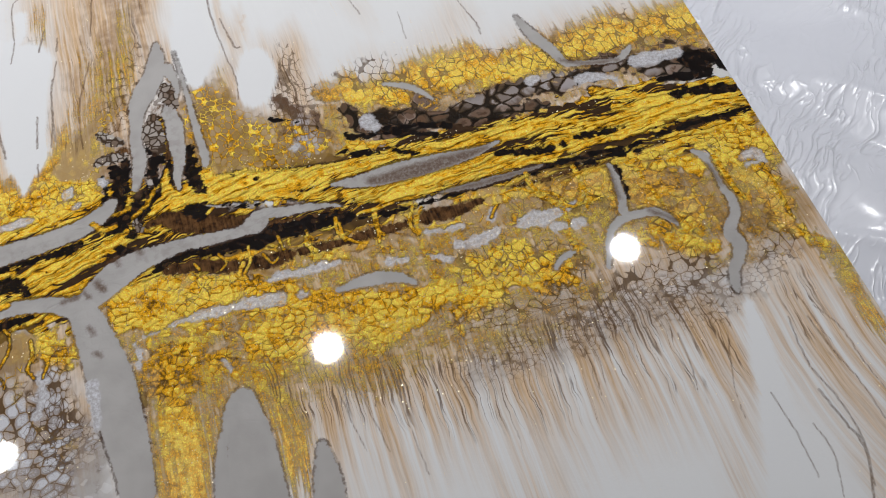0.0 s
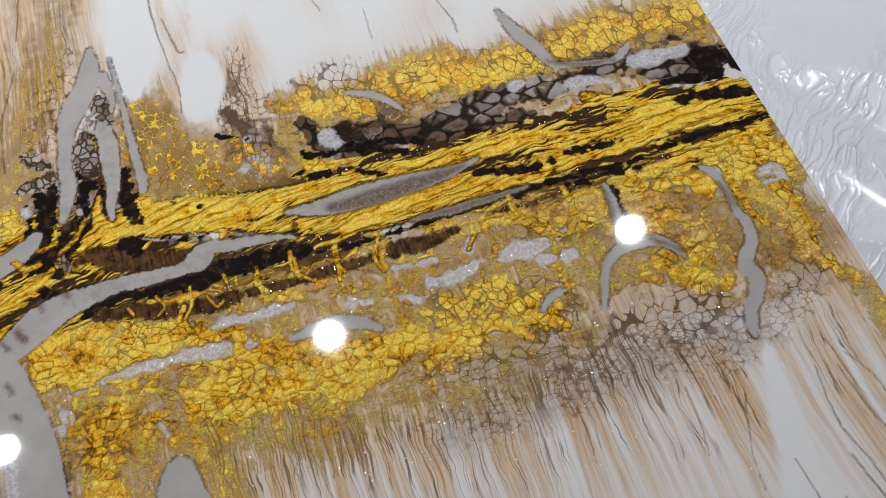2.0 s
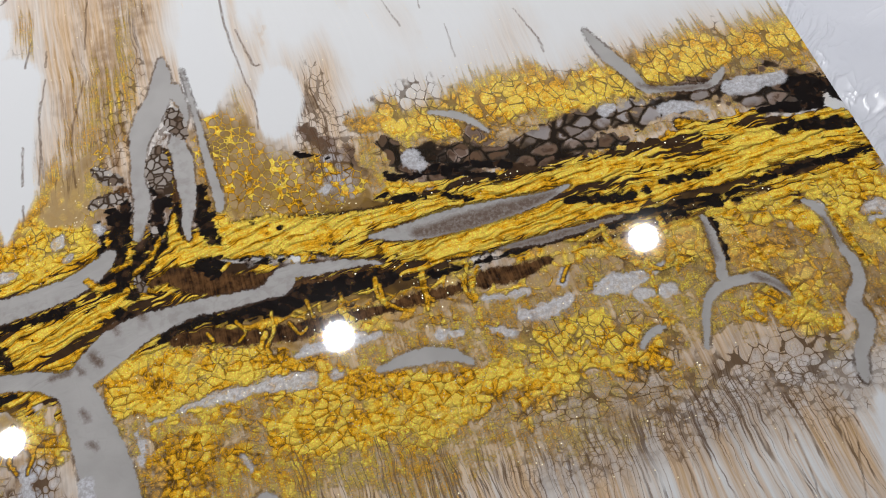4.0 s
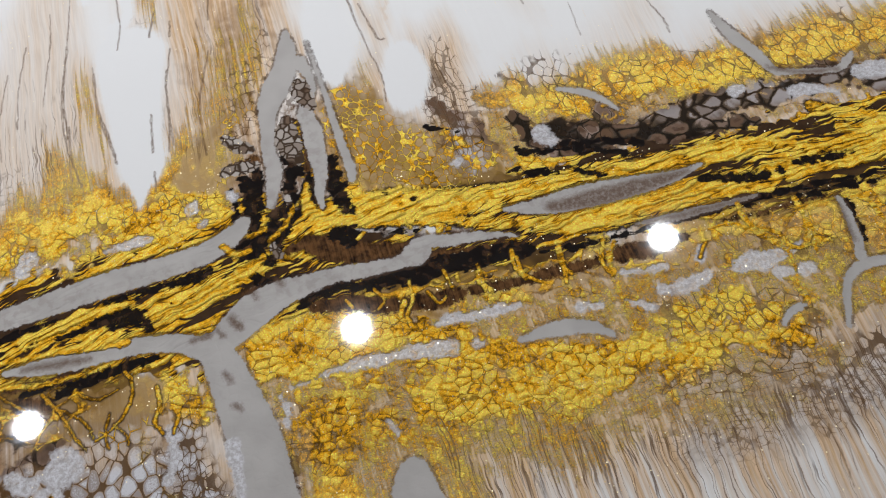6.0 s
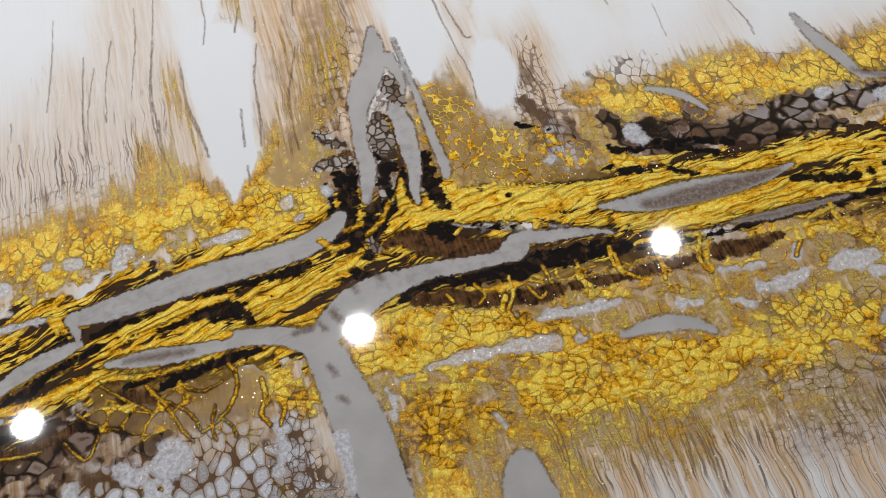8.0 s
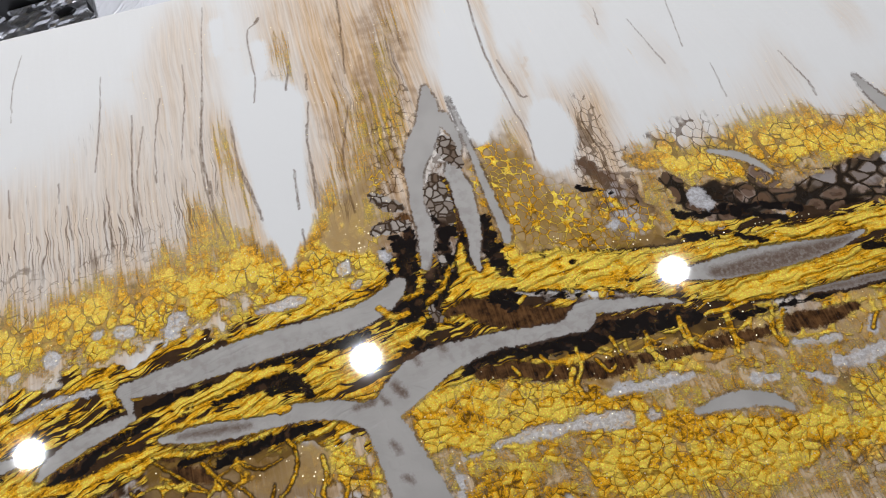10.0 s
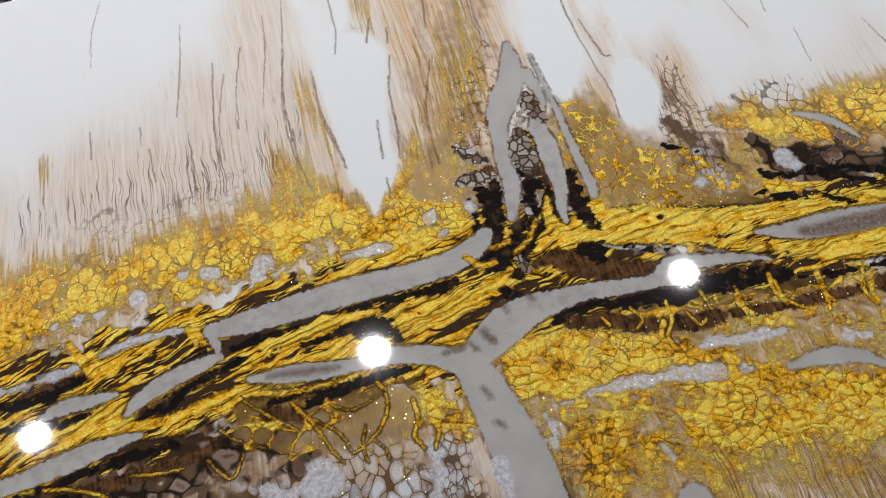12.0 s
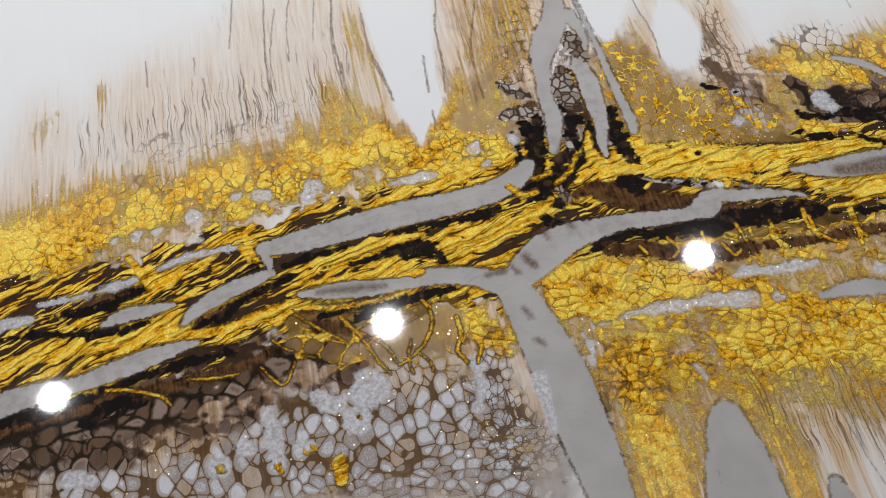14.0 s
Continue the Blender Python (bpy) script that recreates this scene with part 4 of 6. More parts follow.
stroke("hair", 1, (189.0, 77.6, 0.3), (190.6, 64.4, 0.3), (191.2, 40.1, 0.2))
stroke("hair", 1, (146.8, 67.7, 0.3), (138.7, 46.8, 0.2), (136.0, 30.9, 0.2))
stroke("hair", 1, (125.1, 78.4, 0.3), (123.8, 60.8, 0.3), (121.3, 50.0, 0.2))
stroke("hair", 1, (78.4, 94.9, 0.3), (79.4, 76.4, 0.3), (77.6, 62.4, 0.2))
stroke("hair", 1, (-27.5, 113.9, 0.3), (-25.4, 101.2, 0.5), (-26.3, 92.8, 0.2))
stroke("hair", 1, (63.3, 109.7, 0.3), (63.3, 91.0, 0.3), (62.9, 79.2, 0.2))
stroke("hair", 1, (-42.3, 113.0, 0.3), (-39.5, 91.6, 0.3), (-36.0, 73.7, 0.2))
stroke("hair", 1, (-33.6, 113.0, 0.3), (-31.3, 100.3, 0.3), (-25.9, 70.2, 0.2))
stroke("hair", 1, (-14.3, 109.2, 0.3), (-13.7, 82.7, 0.2), (-11.5, 54.5, 0.2))
stroke("hair", 1, (-218.7, 413.3, 0.2), (-220.1, 389.8, 0.4), (-223.2, 371.7, 0.3), (-226.4, 350.8, 0.2))
stroke("hair", 1, (-202.5, 451.3, 0.2), (-211.7, 383.4, 0.4), (-217.1, 348.0, 0.4), (-216.0, 320.3, 0.4), (-214.7, 300.4, 0.3))
stroke("hair", 1, (-263.4, 418.6, 0.2), (-266.7, 384.6, 0.4), (-270.8, 356.8, 0.3))
stroke("hair", 1, (-233.3, 393.7, 0.4), (-238.8, 365.2, 0.3), (-240.5, 341.0, 0.3))
stroke("hair", 1, (-249.2, 386.9, 0.4), (-252.5, 344.5, 0.4), (-253.1, 314.7, 0.3))
stroke("hair", 1, (-244.1, 377.8, 0.3), (-250.0, 347.2, 0.3), (-249.4, 323.4, 0.2))
stroke("hair", 1, (-174.8, 429.6, 0.3), (-180.7, 422.8, 0.4), (-181.4, 390.0, 0.4), (-184.5, 375.3, 0.4))
stroke("hair", 1, (-198.8, 368.1, 0.2), (-198.3, 342.5, 0.4), (-193.8, 317.1, 0.5), (-191.9, 303.4, 0.4))
stroke("hair", 1, (-172.3, 324.4, 0.4), (-173.3, 304.5, 0.4))
stroke("hair", 1, (-156.4, 366.9, 0.4), (-161.4, 342.3, 0.4), (-162.7, 321.6, 0.6), (-165.2, 302.2, 0.4))
stroke("hair", 1, (-126.1, 441.5, 0.5), (-128.6, 415.5, 0.6), (-133.4, 379.6, 0.4))
stroke("hair", 1, (-289.5, 355.3, 0.4), (-290.0, 343.5, 0.2))
stroke("hair", 1, (-286.0, 340.7, 0.4), (-284.3, 320.6, 0.4))
stroke("hair", 1, (-265.3, 334.6, 0.3), (-265.4, 315.1, 0.4))
stroke("hair", 1, (-314.9, 359.3, 0.3), (-314.6, 342.3, 0.4))
stroke("hair", 1, (-54.3, 419.4, 0.5), (-57.2, 372.8, 0.6), (-54.7, 336.6, 0.4), (-51.8, 313.5, 0.4), (-53.3, 296.4, 0.4))
stroke("hair", 1, (-52.2, 363.2, 0.4), (-47.9, 338.3, 0.6), (-44.2, 335.3, 0.4))
stroke("hair", 1, (51.0, 378.1, 0.2), (46.3, 341.5, 0.3))
stroke("hair", 1, (25.0, 368.7, 0.2), (32.9, 333.5, 0.4))
stroke("hair", 1, (10.3, 381.8, 0.2), (8.7, 369.5, 0.4))
stroke("hair", 1, (55.7, 326.7, 0.2), (54.4, 304.0, 0.3))
stroke("hair", 1, (93.2, 323.3, 0.2), (98.2, 302.3, 0.5), (98.4, 290.9, 0.4))
stroke("hair", 1, (-305.6, 447.9, 0.2), (-311.3, 425.0, 0.3), (-312.7, 402.0, 0.2))
stroke("hair", 1, (-161.5, 396.1, 0.4), (-166.4, 378.4, 0.6))
stroke("hair", 1, (-154.1, 385.8, 0.4), (-155.6, 375.2, 0.6))
stroke("hair", 1, (-172.5, 433.3, 0.7), (-174.6, 430.4, 0.9))

# clumps of cells in the fork
stroke("clump", 1, (-93.8, 322.0, 3.7), (-93.8, 315.3, 5.0), (-90.5, 306.5, 3.0))
stroke("clump", 1, (-104.6, 302.6, 2.3), (-105.9, 294.8, 5.8), (-106.2, 287.5, 6.3), (-104.1, 277.7, 3.7))
stroke("clump", 1, (-123.2, 229.8, 2.5), (-124.5, 234.8, 1.7))

# soft regions: tan wash
stroke("tan", 0.75, (-124.2, 450.1, 17.5), (-133.4, 379.6, 19.0), (-145.4, 326.9, 18.8), (-153.9, 289.2, 17.5))
stroke("tan", 1, (-92.6, 440.3, 17.4), (-109.9, 372.5, 17.2), (-121.9, 320.0, 14.0), (-135.5, 283.9, 13.1))
stroke("tan", 0.75, (-151.4, 449.2, 19.3), (-162.3, 400.4, 14.2))
stroke("tan", 0.5, (-212.0, 440.9, 15.0), (-224.9, 387.3, 20.5), (-224.9, 339.8, 18.8), (-218.2, 304.6, 17.6))
stroke("tan", 0.5, (-256.9, 366.9, 19.6), (-257.0, 332.2, 21.4), (-262.4, 301.7, 17.3))
stroke("tan", 0.42, (-304.0, 345.9, 18.6), (-299.6, 312.4, 20.4), (-315.9, 298.9, 19.8), (-342.0, 300.5, 19.8))
stroke("tan", 0.8, (-207.5, 359.6, 13.0), (-204.2, 323.5, 12.2), (-197.4, 295.5, 8.7))
stroke("tan", 0.8, (-156.5, 330.2, 9.4), (-161.9, 304.5, 9.0))
stroke("tan", 0.6, (-51.2, 418.4, 3.0), (-52.2, 363.2, 3.1), (-46.5, 337.9, 4.6))
stroke("tan", 0.9, (-90.3, 374.6, 3.5), (-89.2, 324.6, 4.5), (-82.4, 298.0, 4.3))
stroke("tan", 1, (-56.2, 318.5, 8.0), (-63.5, 292.5, 18.2), (-68.1, 270.7, 26.2))
stroke("tan", 0.6, (-13.9, 328.2, 9.9), (-19.7, 290.0, 12.3), (-23.9, 257.9, 14.5))
stroke("tan", 0.35, (90.6, 312.3, 13.5), (64.4, 286.3, 12.7), (20.7, 292.1, 9.4))
stroke("tan", 0.7, (-37.7, 358.8, 2.1), (-42.6, 344.4, 4.0), (-44.2, 335.3, 2.6))
stroke("tan", 0.35, (10.3, 390.6, 3.7), (8.7, 369.5, 2.9))
stroke("tan", 0.2, (29.0, 346.7, 6.9), (34.2, 329.2, 6.7))
stroke("tan", 0.4, (139.7, 338.0, 7.2), (141.9, 333.1, 7.1))
stroke("tan", 0.55, (-73.7, 127.0, 14.3), (-66.7, 95.3, 16.3), (-65.1, 57.1, 20.2))
stroke("tan", 0.65, (-28.3, 111.1, 16.9), (-24.0, 86.2, 16.2), (-22.1, 55.5, 15.3))
stroke("tan", 0.55, (28.7, 97.1, 16.9), (33.9, 71.8, 16.1), (31.5, 29.4, 14.9))
stroke("tan", 0.5, (87.1, 101.2, 11.6), (83.1, 78.0, 8.3), (79.2, 56.1, 5.3))
stroke("tan", 0.6, (131.6, 91.7, 17.4), (133.9, 60.2, 13.7), (128.7, 27.9, 10.3), (119.2, -0.3, 7.3))
stroke("tan", 0.65, (194.7, 82.0, 17.6), (192.2, 51.6, 16.7), (191.8, 17.0, 15.7), (186.4, -18.1, 14.7))
stroke("tan", 1, (214.0, 62.3, 8.6), (208.4, 34.0, 10.9), (209.1, 16.6, 10.5))
stroke("tan", 1, (193.6, 137.7, 19.3), (202.2, 106.1, 12.3), (204.7, 88.3, 8.9))
stroke("tan", 1, (-35.4, 174.9, 18.9), (7.0, 170.0, 15.8), (53.8, 167.2, 19.2), (101.2, 164.4, 19.4), (143.3, 148.9, 25.7), (160.4, 117.8, 18.4))
stroke("tan", 0.9, (9.5, 119.3, 14.5), (50.0, 114.4, 14.6), (94.6, 111.4, 17.7), (135.8, 113.1, 18.1))
stroke("tan", 1, (-129.1, 150.2, 12.2), (-121.3, 128.7, 18.7), (-117.6, 104.7, 20.1), (-119.1, 87.5, 19.4))
stroke("tan", 0.8, (-78.5, 143.7, 19.6), (-76.1, 118.5, 14.0), (-72.1, 87.8, 13.2))
stroke("tan", 0.8, (-176.0, 160.9, 9.8), (-180.6, 132.7, 13.9), (-175.1, 108.7, 13.2))
stroke("tan", 1, (-247.0, 195.5, 12.8), (-213.8, 182.6, 15.1), (-196.2, 170.7, 14.9))
stroke("tan", 0.5, (-363.8, 326.7, 16.0), (-372.0, 305.1, 15.4))

# soft regions: gold
stroke("gold", 1, (-346.7, 279.1, 13.5), (-316.4, 273.3, 15.6), (-280.4, 274.3, 15.0), (-241.4, 271.8, 13.7), (-209.1, 274.3, 12.8), (-176.3, 262.0, 9.9), (-150.3, 257.4, 8.8))
stroke("gold", 1, (-207.7, 282.9, 8.5), (-191.1, 269.1, 6.1), (-174.0, 273.2, 9.5), (-161.2, 281.8, 10.3), (-146.9, 271.5, 10.2))
stroke("gold", 0.7, (-242.0, 289.7, 10.2), (-225.2, 294.1, 10.3))
stroke("gold", 0.8, (-157.9, 296.8, 5.9), (-152.6, 282.5, 8.6))
stroke("gold", 0.7, (-226.9, 323.5, 4.9), (-218.7, 301.6, 7.6), (-202.2, 300.0, 4.7))
stroke("gold", 0.54, (-206.0, 370.3, 2.7), (-206.7, 345.0, 3.8), (-199.2, 318.7, 3.6))
stroke("gold", 0.52, (-104.1, 408.1, 6.6), (-118.9, 355.7, 6.7), (-132.6, 312.7, 7.4), (-141.9, 292.2, 7.1))
stroke("gold", 0.48, (-149.5, 335.2, 6.4), (-155.2, 309.2, 6.6))
stroke("gold", 0.42, (-163.1, 413.2, 7.3), (-167.4, 389.8, 5.6))
stroke("gold", 0.5, (-61.7, 320.1, 4.5), (-64.4, 303.1, 7.4), (-76.6, 279.7, 14.7), (-62.9, 269.2, 17.4), (-45.3, 254.6, 14.2))
stroke("gold", 0.6, (-88.2, 327.9, 1.9), (-83.4, 294.9, 2.4))
stroke("gold", 1, (-79.2, 255.1, 11.2), (-49.6, 243.5, 11.1), (-19.3, 234.8, 11.1), (9.6, 235.6, 7.0))
stroke("gold", 0.95, (1.7, 283.6, 9.2), (28.5, 275.8, 11.0), (58.1, 274.0, 12.4), (88.1, 272.2, 12.5))
stroke("gold", 0.5, (75.0, 248.6, 6.0), (75.0, 248.6, 6.0))
stroke("gold", 0.62, (-372.3, 325.3, 6.4), (-363.8, 333.7, 4.5))
stroke("gold", 0.6, (-337.7, 348.9, 4.7), (-343.7, 335.9, 3.9))
stroke("gold", 1, (11.7, 278.5, 7.5), (37.5, 270.8, 9.8), (65.9, 271.1, 9.1), (92.4, 265.3, 9.8), (119.0, 259.6, 9.8), (145.7, 263.0, 11.5), (175.1, 263.2, 14.0), (198.8, 258.6, 14.0), (220.5, 257.2, 11.7))
stroke("gold", 1, (30.9, 260.3, 5.9), (50.8, 257.0, 5.9))
stroke("gold", 1, (9.8, 234.9, 4.9), (45.4, 229.7, 4.2), (75.0, 226.7, 5.0), (117.7, 221.0, 4.3), (157.6, 216.4, 5.7), (201.2, 197.7, 5.7))
stroke("gold", 0.85, (113.5, 194.1, 6.8), (143.3, 184.9, 6.8), (176.3, 182.5, 5.5), (210.4, 181.8, 7.6), (219.3, 166.3, 6.8))
stroke("gold", 1, (85.1, 181.5, 9.9), (109.3, 184.0, 10.1), (132.3, 175.4, 8.0), (153.9, 171.3, 10.0), (173.8, 163.8, 6.6), (201.6, 165.1, 8.1), (199.7, 142.9, 9.7), (205.1, 122.6, 8.8), (210.2, 103.2, 4.9))
stroke("gold", 0.85, (116.7, 162.4, 8.4), (146.3, 155.2, 7.8), (165.5, 140.7, 7.7), (144.3, 130.6, 6.2), (160.4, 117.8, 4.9))
stroke("gold", 1, (-130.2, 191.9, 11.4), (-111.9, 192.1, 10.8), (-92.1, 183.3, 9.4), (-71.7, 177.7, 7.5))
stroke("gold", 0.95, (-134.8, 180.2, 8.0), (-115.0, 173.1, 9.2), (-93.3, 160.5, 7.9))
stroke("gold", 0.85, (-118.8, 149.0, 14.7), (-119.8, 125.2, 14.1), (-120.8, 102.7, 13.5), (-122.5, 76.5, 12.9))
stroke("gold", 0.95, (-72.0, 148.2, 11.9), (-50.7, 137.5, 11.8), (-27.4, 135.5, 11.8), (-4.0, 133.6, 10.7), (16.0, 129.7, 8.9))
stroke("gold", 1, (-13.2, 143.4, 9.0), (9.7, 138.5, 9.0))
stroke("gold", 0.7, (-83.3, 136.5, 11.6), (-73.5, 115.0, 8.4), (-69.3, 96.2, 7.1), (-70.2, 69.2, 6.2))
stroke("gold", 1.15, (37.7, 148.5, 7.4), (55.4, 145.6, 8.0), (75.3, 140.1, 8.6), (95.8, 136.1, 8.0))
stroke("gold", 1, (39.0, 134.6, 6.0), (61.3, 128.3, 5.4), (88.7, 126.8, 7.9))
stroke("gold", 1.1, (88.1, 125.3, 6.6), (88.1, 125.3, 6.6))
stroke("gold", 0.6, (-10.0, 176.2, 8.3), (18.4, 165.9, 8.2), (39.5, 172.4, 5.1), (64.6, 170.5, 3.2))
stroke("gold", 0.9, (-38.7, 186.6, 5.1), (-19.7, 186.8, 3.9), (10.9, 182.9, 3.9))
stroke("gold", 0.9, (136.1, 133.6, 5.0), (136.0, 126.7, 4.3))
stroke("gold", 0.55, (50.0, 114.4, 8.8), (68.2, 114.4, 8.8), (36.2, 109.8, 8.6))
stroke("gold", 0.66, (220.1, 92.8, 4.2), (218.6, 79.9, 4.1), (219.1, 60.5, 4.0))
stroke("gold", 0.5, (185.7, 105.2, 6.1), (159.9, 104.5, 7.2))
stroke("gold", 1, (-187.2, 188.4, 4.1), (-178.9, 179.8, 7.1), (-174.5, 167.0, 5.4), (-173.6, 160.4, 3.4))
stroke("gold", 0.55, (-178.4, 132.2, 2.3), (-179.5, 118.6, 2.2))
stroke("gold", 0.55, (-199.6, 166.4, 2.0), (-201.4, 146.9, 2.4))
stroke("gold", 0.3, (-148.7, 201.7, 2.1), (-148.7, 201.7, 2.1))
stroke("gold", 1.15, (-249.9, 143.7, 0.5), (-246.6, 134.8, 3.2), (-247.8, 123.9, 2.2))
stroke("gold", 1.05, (-144.3, 193.6, 4.7), (-133.6, 185.5, 6.8), (-142.1, 174.0, 4.1))
stroke("gold", 0.6, (-214.8, 190.8, 10.3), (-203.1, 185.4, 7.6))
stroke("gold", 0.9, (-198.2, 263.5, 2.9), (-170.6, 261.7, 4.1), (-149.7, 255.1, 4.7))
stroke("gold", 0.85, (-161.7, 288.2, 8.1), (-149.1, 292.1, 7.5), (-141.4, 276.4, 4.9))
stroke("gold", 1, (-203.0, 280.2, 12.3), (-178.5, 263.4, 8.5), (-159.1, 264.0, 8.5), (-143.6, 258.3, 5.6))
stroke("gold", 0.85, (-55.1, 189.8, 10.8), (-14.6, 189.0, 10.9), (15.1, 187.9, 11.0))
stroke("gold", 0.95, (-92.7, 238.2, 4.6), (-54.8, 226.0, 2.9), (-21.4, 218.0, 3.4), (1.6, 206.3, 4.5))
stroke("gold", 0.9, (-196.3, 185.7, 8.0), (-176.1, 181.8, 9.2), (-171.9, 164.5, 4.2))

# soft regions: striped band of gold and dark
stroke("band", 1, (-395.5, 216.5, 9.4), (-365.9, 216.3, 12.0), (-335.8, 218.8, 11.1), (-310.5, 218.4, 13.2), (-280.3, 214.1, 13.2), (-254.3, 216.4, 11.7), (-227.9, 218.8, 9.7), (-201.6, 218.4, 9.2), (-174.8, 219.4, 9.3), (-152.4, 223.0, 9.4), (-136.9, 230.0, 7.3))
stroke("band", 1, (-386.1, 230.4, 3.7), (-360.9, 230.1, 5.4), (-330.3, 231.3, 5.4), (-301.8, 233.2, 6.0), (-275.8, 232.9, 4.9))
stroke("band", 1, (-24.9, 216.4, 8.1), (3.2, 211.8, 10.2), (36.0, 211.2, 11.6), (68.7, 208.9, 11.7), (100.9, 204.8, 11.7), (133.3, 200.7, 11.1), (165.8, 196.6, 10.5), (199.4, 194.2, 9.2), (221.7, 189.9, 7.1))
stroke("band", 1, (6.8, 236.0, 4.2), (44.8, 227.9, 4.2), (78.1, 225.6, 5.7), (110.9, 221.5, 5.0), (144.8, 219.1, 6.5), (182.3, 209.1, 7.9), (218.5, 203.8, 5.0))
stroke("band", 1, (-54.0, 192.4, 3.2), (-24.7, 197.3, 5.5), (2.8, 196.8, 7.3))
stroke("band", 0.8, (-134.6, 248.3, 7.0), (-125.1, 262.3, 6.0), (-118.8, 244.5, 5.8))
stroke("band", 0.8, (-247.0, 195.5, 6.7), (-224.6, 193.0, 6.7), (-202.1, 190.5, 5.1))
stroke("band", 0.9, (-336.8, 187.6, 6.4), (-312.5, 187.1, 6.0), (-283.2, 185.5, 5.5), (-258.3, 186.3, 4.5))
stroke("band", 0.8, (-106.4, 230.5, 5.7), (-84.1, 222.1, 6.8), (-64.2, 215.8, 5.1), (-39.4, 208.4, 3.9), (-21.1, 205.6, 2.8))
stroke("band", 0.9, (-114.3, 205.2, 3.3), (-88.8, 200.6, 4.3), (-57.4, 197.6, 4.9), (-25.3, 196.0, 4.4))

# soft regions: fine cells
stroke("cell_s", 1, (-74.3, 295.7, 9.1), (-71.4, 278.1, 14.7), (-62.9, 269.2, 17.4), (-49.4, 258.9, 11.5))
stroke("cell_s", 1, (-19.1, 314.8, 6.4), (-21.2, 293.9, 8.0), (-21.5, 263.6, 10.5))
stroke("cell_s", 0.7, (-125.5, 335.3, 6.4), (-130.6, 308.8, 7.9))
stroke("cell_s", 0.5, (-264.8, 305.5, 11.6), (-240.3, 304.7, 11.7), (-219.1, 298.6, 8.7), (-289.3, 303.3, 11.5))
stroke("cell_s", 0.5, (-168.9, 390.2, 7.0), (-168.9, 390.2, 7.0))
stroke("cell_s", 0.6, (-259.7, 305.0, 8.1), (-271.2, 304.3, 8.1), (-288.4, 301.7, 8.0), (-316.4, 305.0, 9.3))
stroke("cell_s", 0.6, (20.8, 99.9, 8.4), (34.5, 89.1, 11.1), (44.9, 85.5, 8.3))
stroke("cell_s", 0.7, (185.7, 105.2, 7.9), (194.2, 92.1, 7.2))
stroke("cell_s", 0.5, (36.6, 119.2, 8.8), (89.7, 100.3, 11.6))
stroke("cell_s", 0.7, (-103.0, 336.0, 5.6), (-109.0, 306.9, 6.1))
stroke("cell_s", 0.8, (-126.1, 290.0, 4.4), (-118.2, 324.9, 5.3), (-132.7, 298.8, 4.5))

# soft regions: middling cells
stroke("cell_m", 1, (20.2, 284.1, 9.9), (44.4, 270.4, 12.8), (72.2, 268.6, 12.8), (100.2, 266.9, 13.7), (126.8, 261.1, 13.7), (159.9, 262.1, 15.4), (194.8, 257.8, 17.0), (218.5, 253.3, 11.6))
stroke("cell_m", 0.8, (-24.1, 264.4, 7.6), (-24.8, 248.7, 5.7))
stroke("cell_m", 0.75, (-341.7, 277.7, 13.5), (-311.2, 274.6, 15.1), (-280.4, 274.3, 15.2), (-246.5, 273.3, 13.7))
stroke("cell_m", 0.8, (-206.1, 276.4, 8.4), (-174.6, 270.4, 8.4), (-146.9, 271.5, 8.5))
stroke("cell_m", 0.6, (-127.3, 190.8, 9.5), (-103.3, 189.0, 10.8), (-77.5, 179.7, 7.5))
stroke("cell_m", 0.8, (37.7, 148.5, 8.0), (60.9, 143.6, 9.2), (92.4, 135.6, 9.2), (95.6, 120.9, 6.0))
stroke("cell_m", 1, (29.2, 115.5, 8.7), (50.0, 114.4, 8.8), (74.7, 115.3, 8.9), (90.9, 103.0, 11.6), (123.8, 107.5, 11.9), (153.1, 103.6, 11.9), (156.5, 86.1, 5.8))
stroke("cell_m", 0.9, (188.3, 104.3, 7.9), (202.8, 112.8, 8.1), (208.0, 139.8, 9.7))
stroke("cell_m", 0.7, (24.2, 92.7, 6.7), (43.3, 89.0, 6.7))
stroke("cell_m", 1, (-308.0, 147.5, 13.8), (-280.2, 145.9, 16.2), (-243.9, 151.8, 18.9), (-222.5, 137.5, 20.7), (-196.8, 145.9, 16.5), (-189.6, 125.4, 15.9), (-360.9, 152.5, 9.2), (-337.9, 151.9, 9.2))
stroke("cell_m", 0.8, (-217.2, 165.3, 9.8), (-197.2, 165.8, 7.4))
stroke("cell_m", 0.6, (-39.9, 150.3, 7.6), (-23.3, 141.2, 10.0))
stroke("cell_m", 0.45, (-22.8, 130.7, 11.7), (5.1, 124.0, 11.7))

# soft regions: large cells
stroke("cell_l", 1, (-393.6, 173.7, 14.4), (-370.3, 173.2, 14.4), (-342.0, 172.8, 10.6), (-315.7, 174.1, 11.2), (-289.0, 176.7, 10.8), (-264.0, 181.1, 9.9), (-239.2, 180.6, 7.5))
stroke("cell_l", 1, (15.1, 253.5, 7.3), (36.3, 244.2, 8.6), (62.0, 238.7, 7.2), (88.1, 234.3, 7.2), (112.4, 225.1, 5.0))
stroke("cell_l", 1, (71.8, 246.9, 7.3), (99.2, 245.1, 8.8), (139.8, 240.5, 8.1), (174.6, 238.2, 9.7), (206.0, 228.3, 13.4))
stroke("cell_l", 0.9, (83.8, 178.2, 9.9), (110.9, 172.0, 13.2), (145.0, 159.4, 16.3), (167.1, 143.8, 12.8), (144.3, 130.6, 9.3))
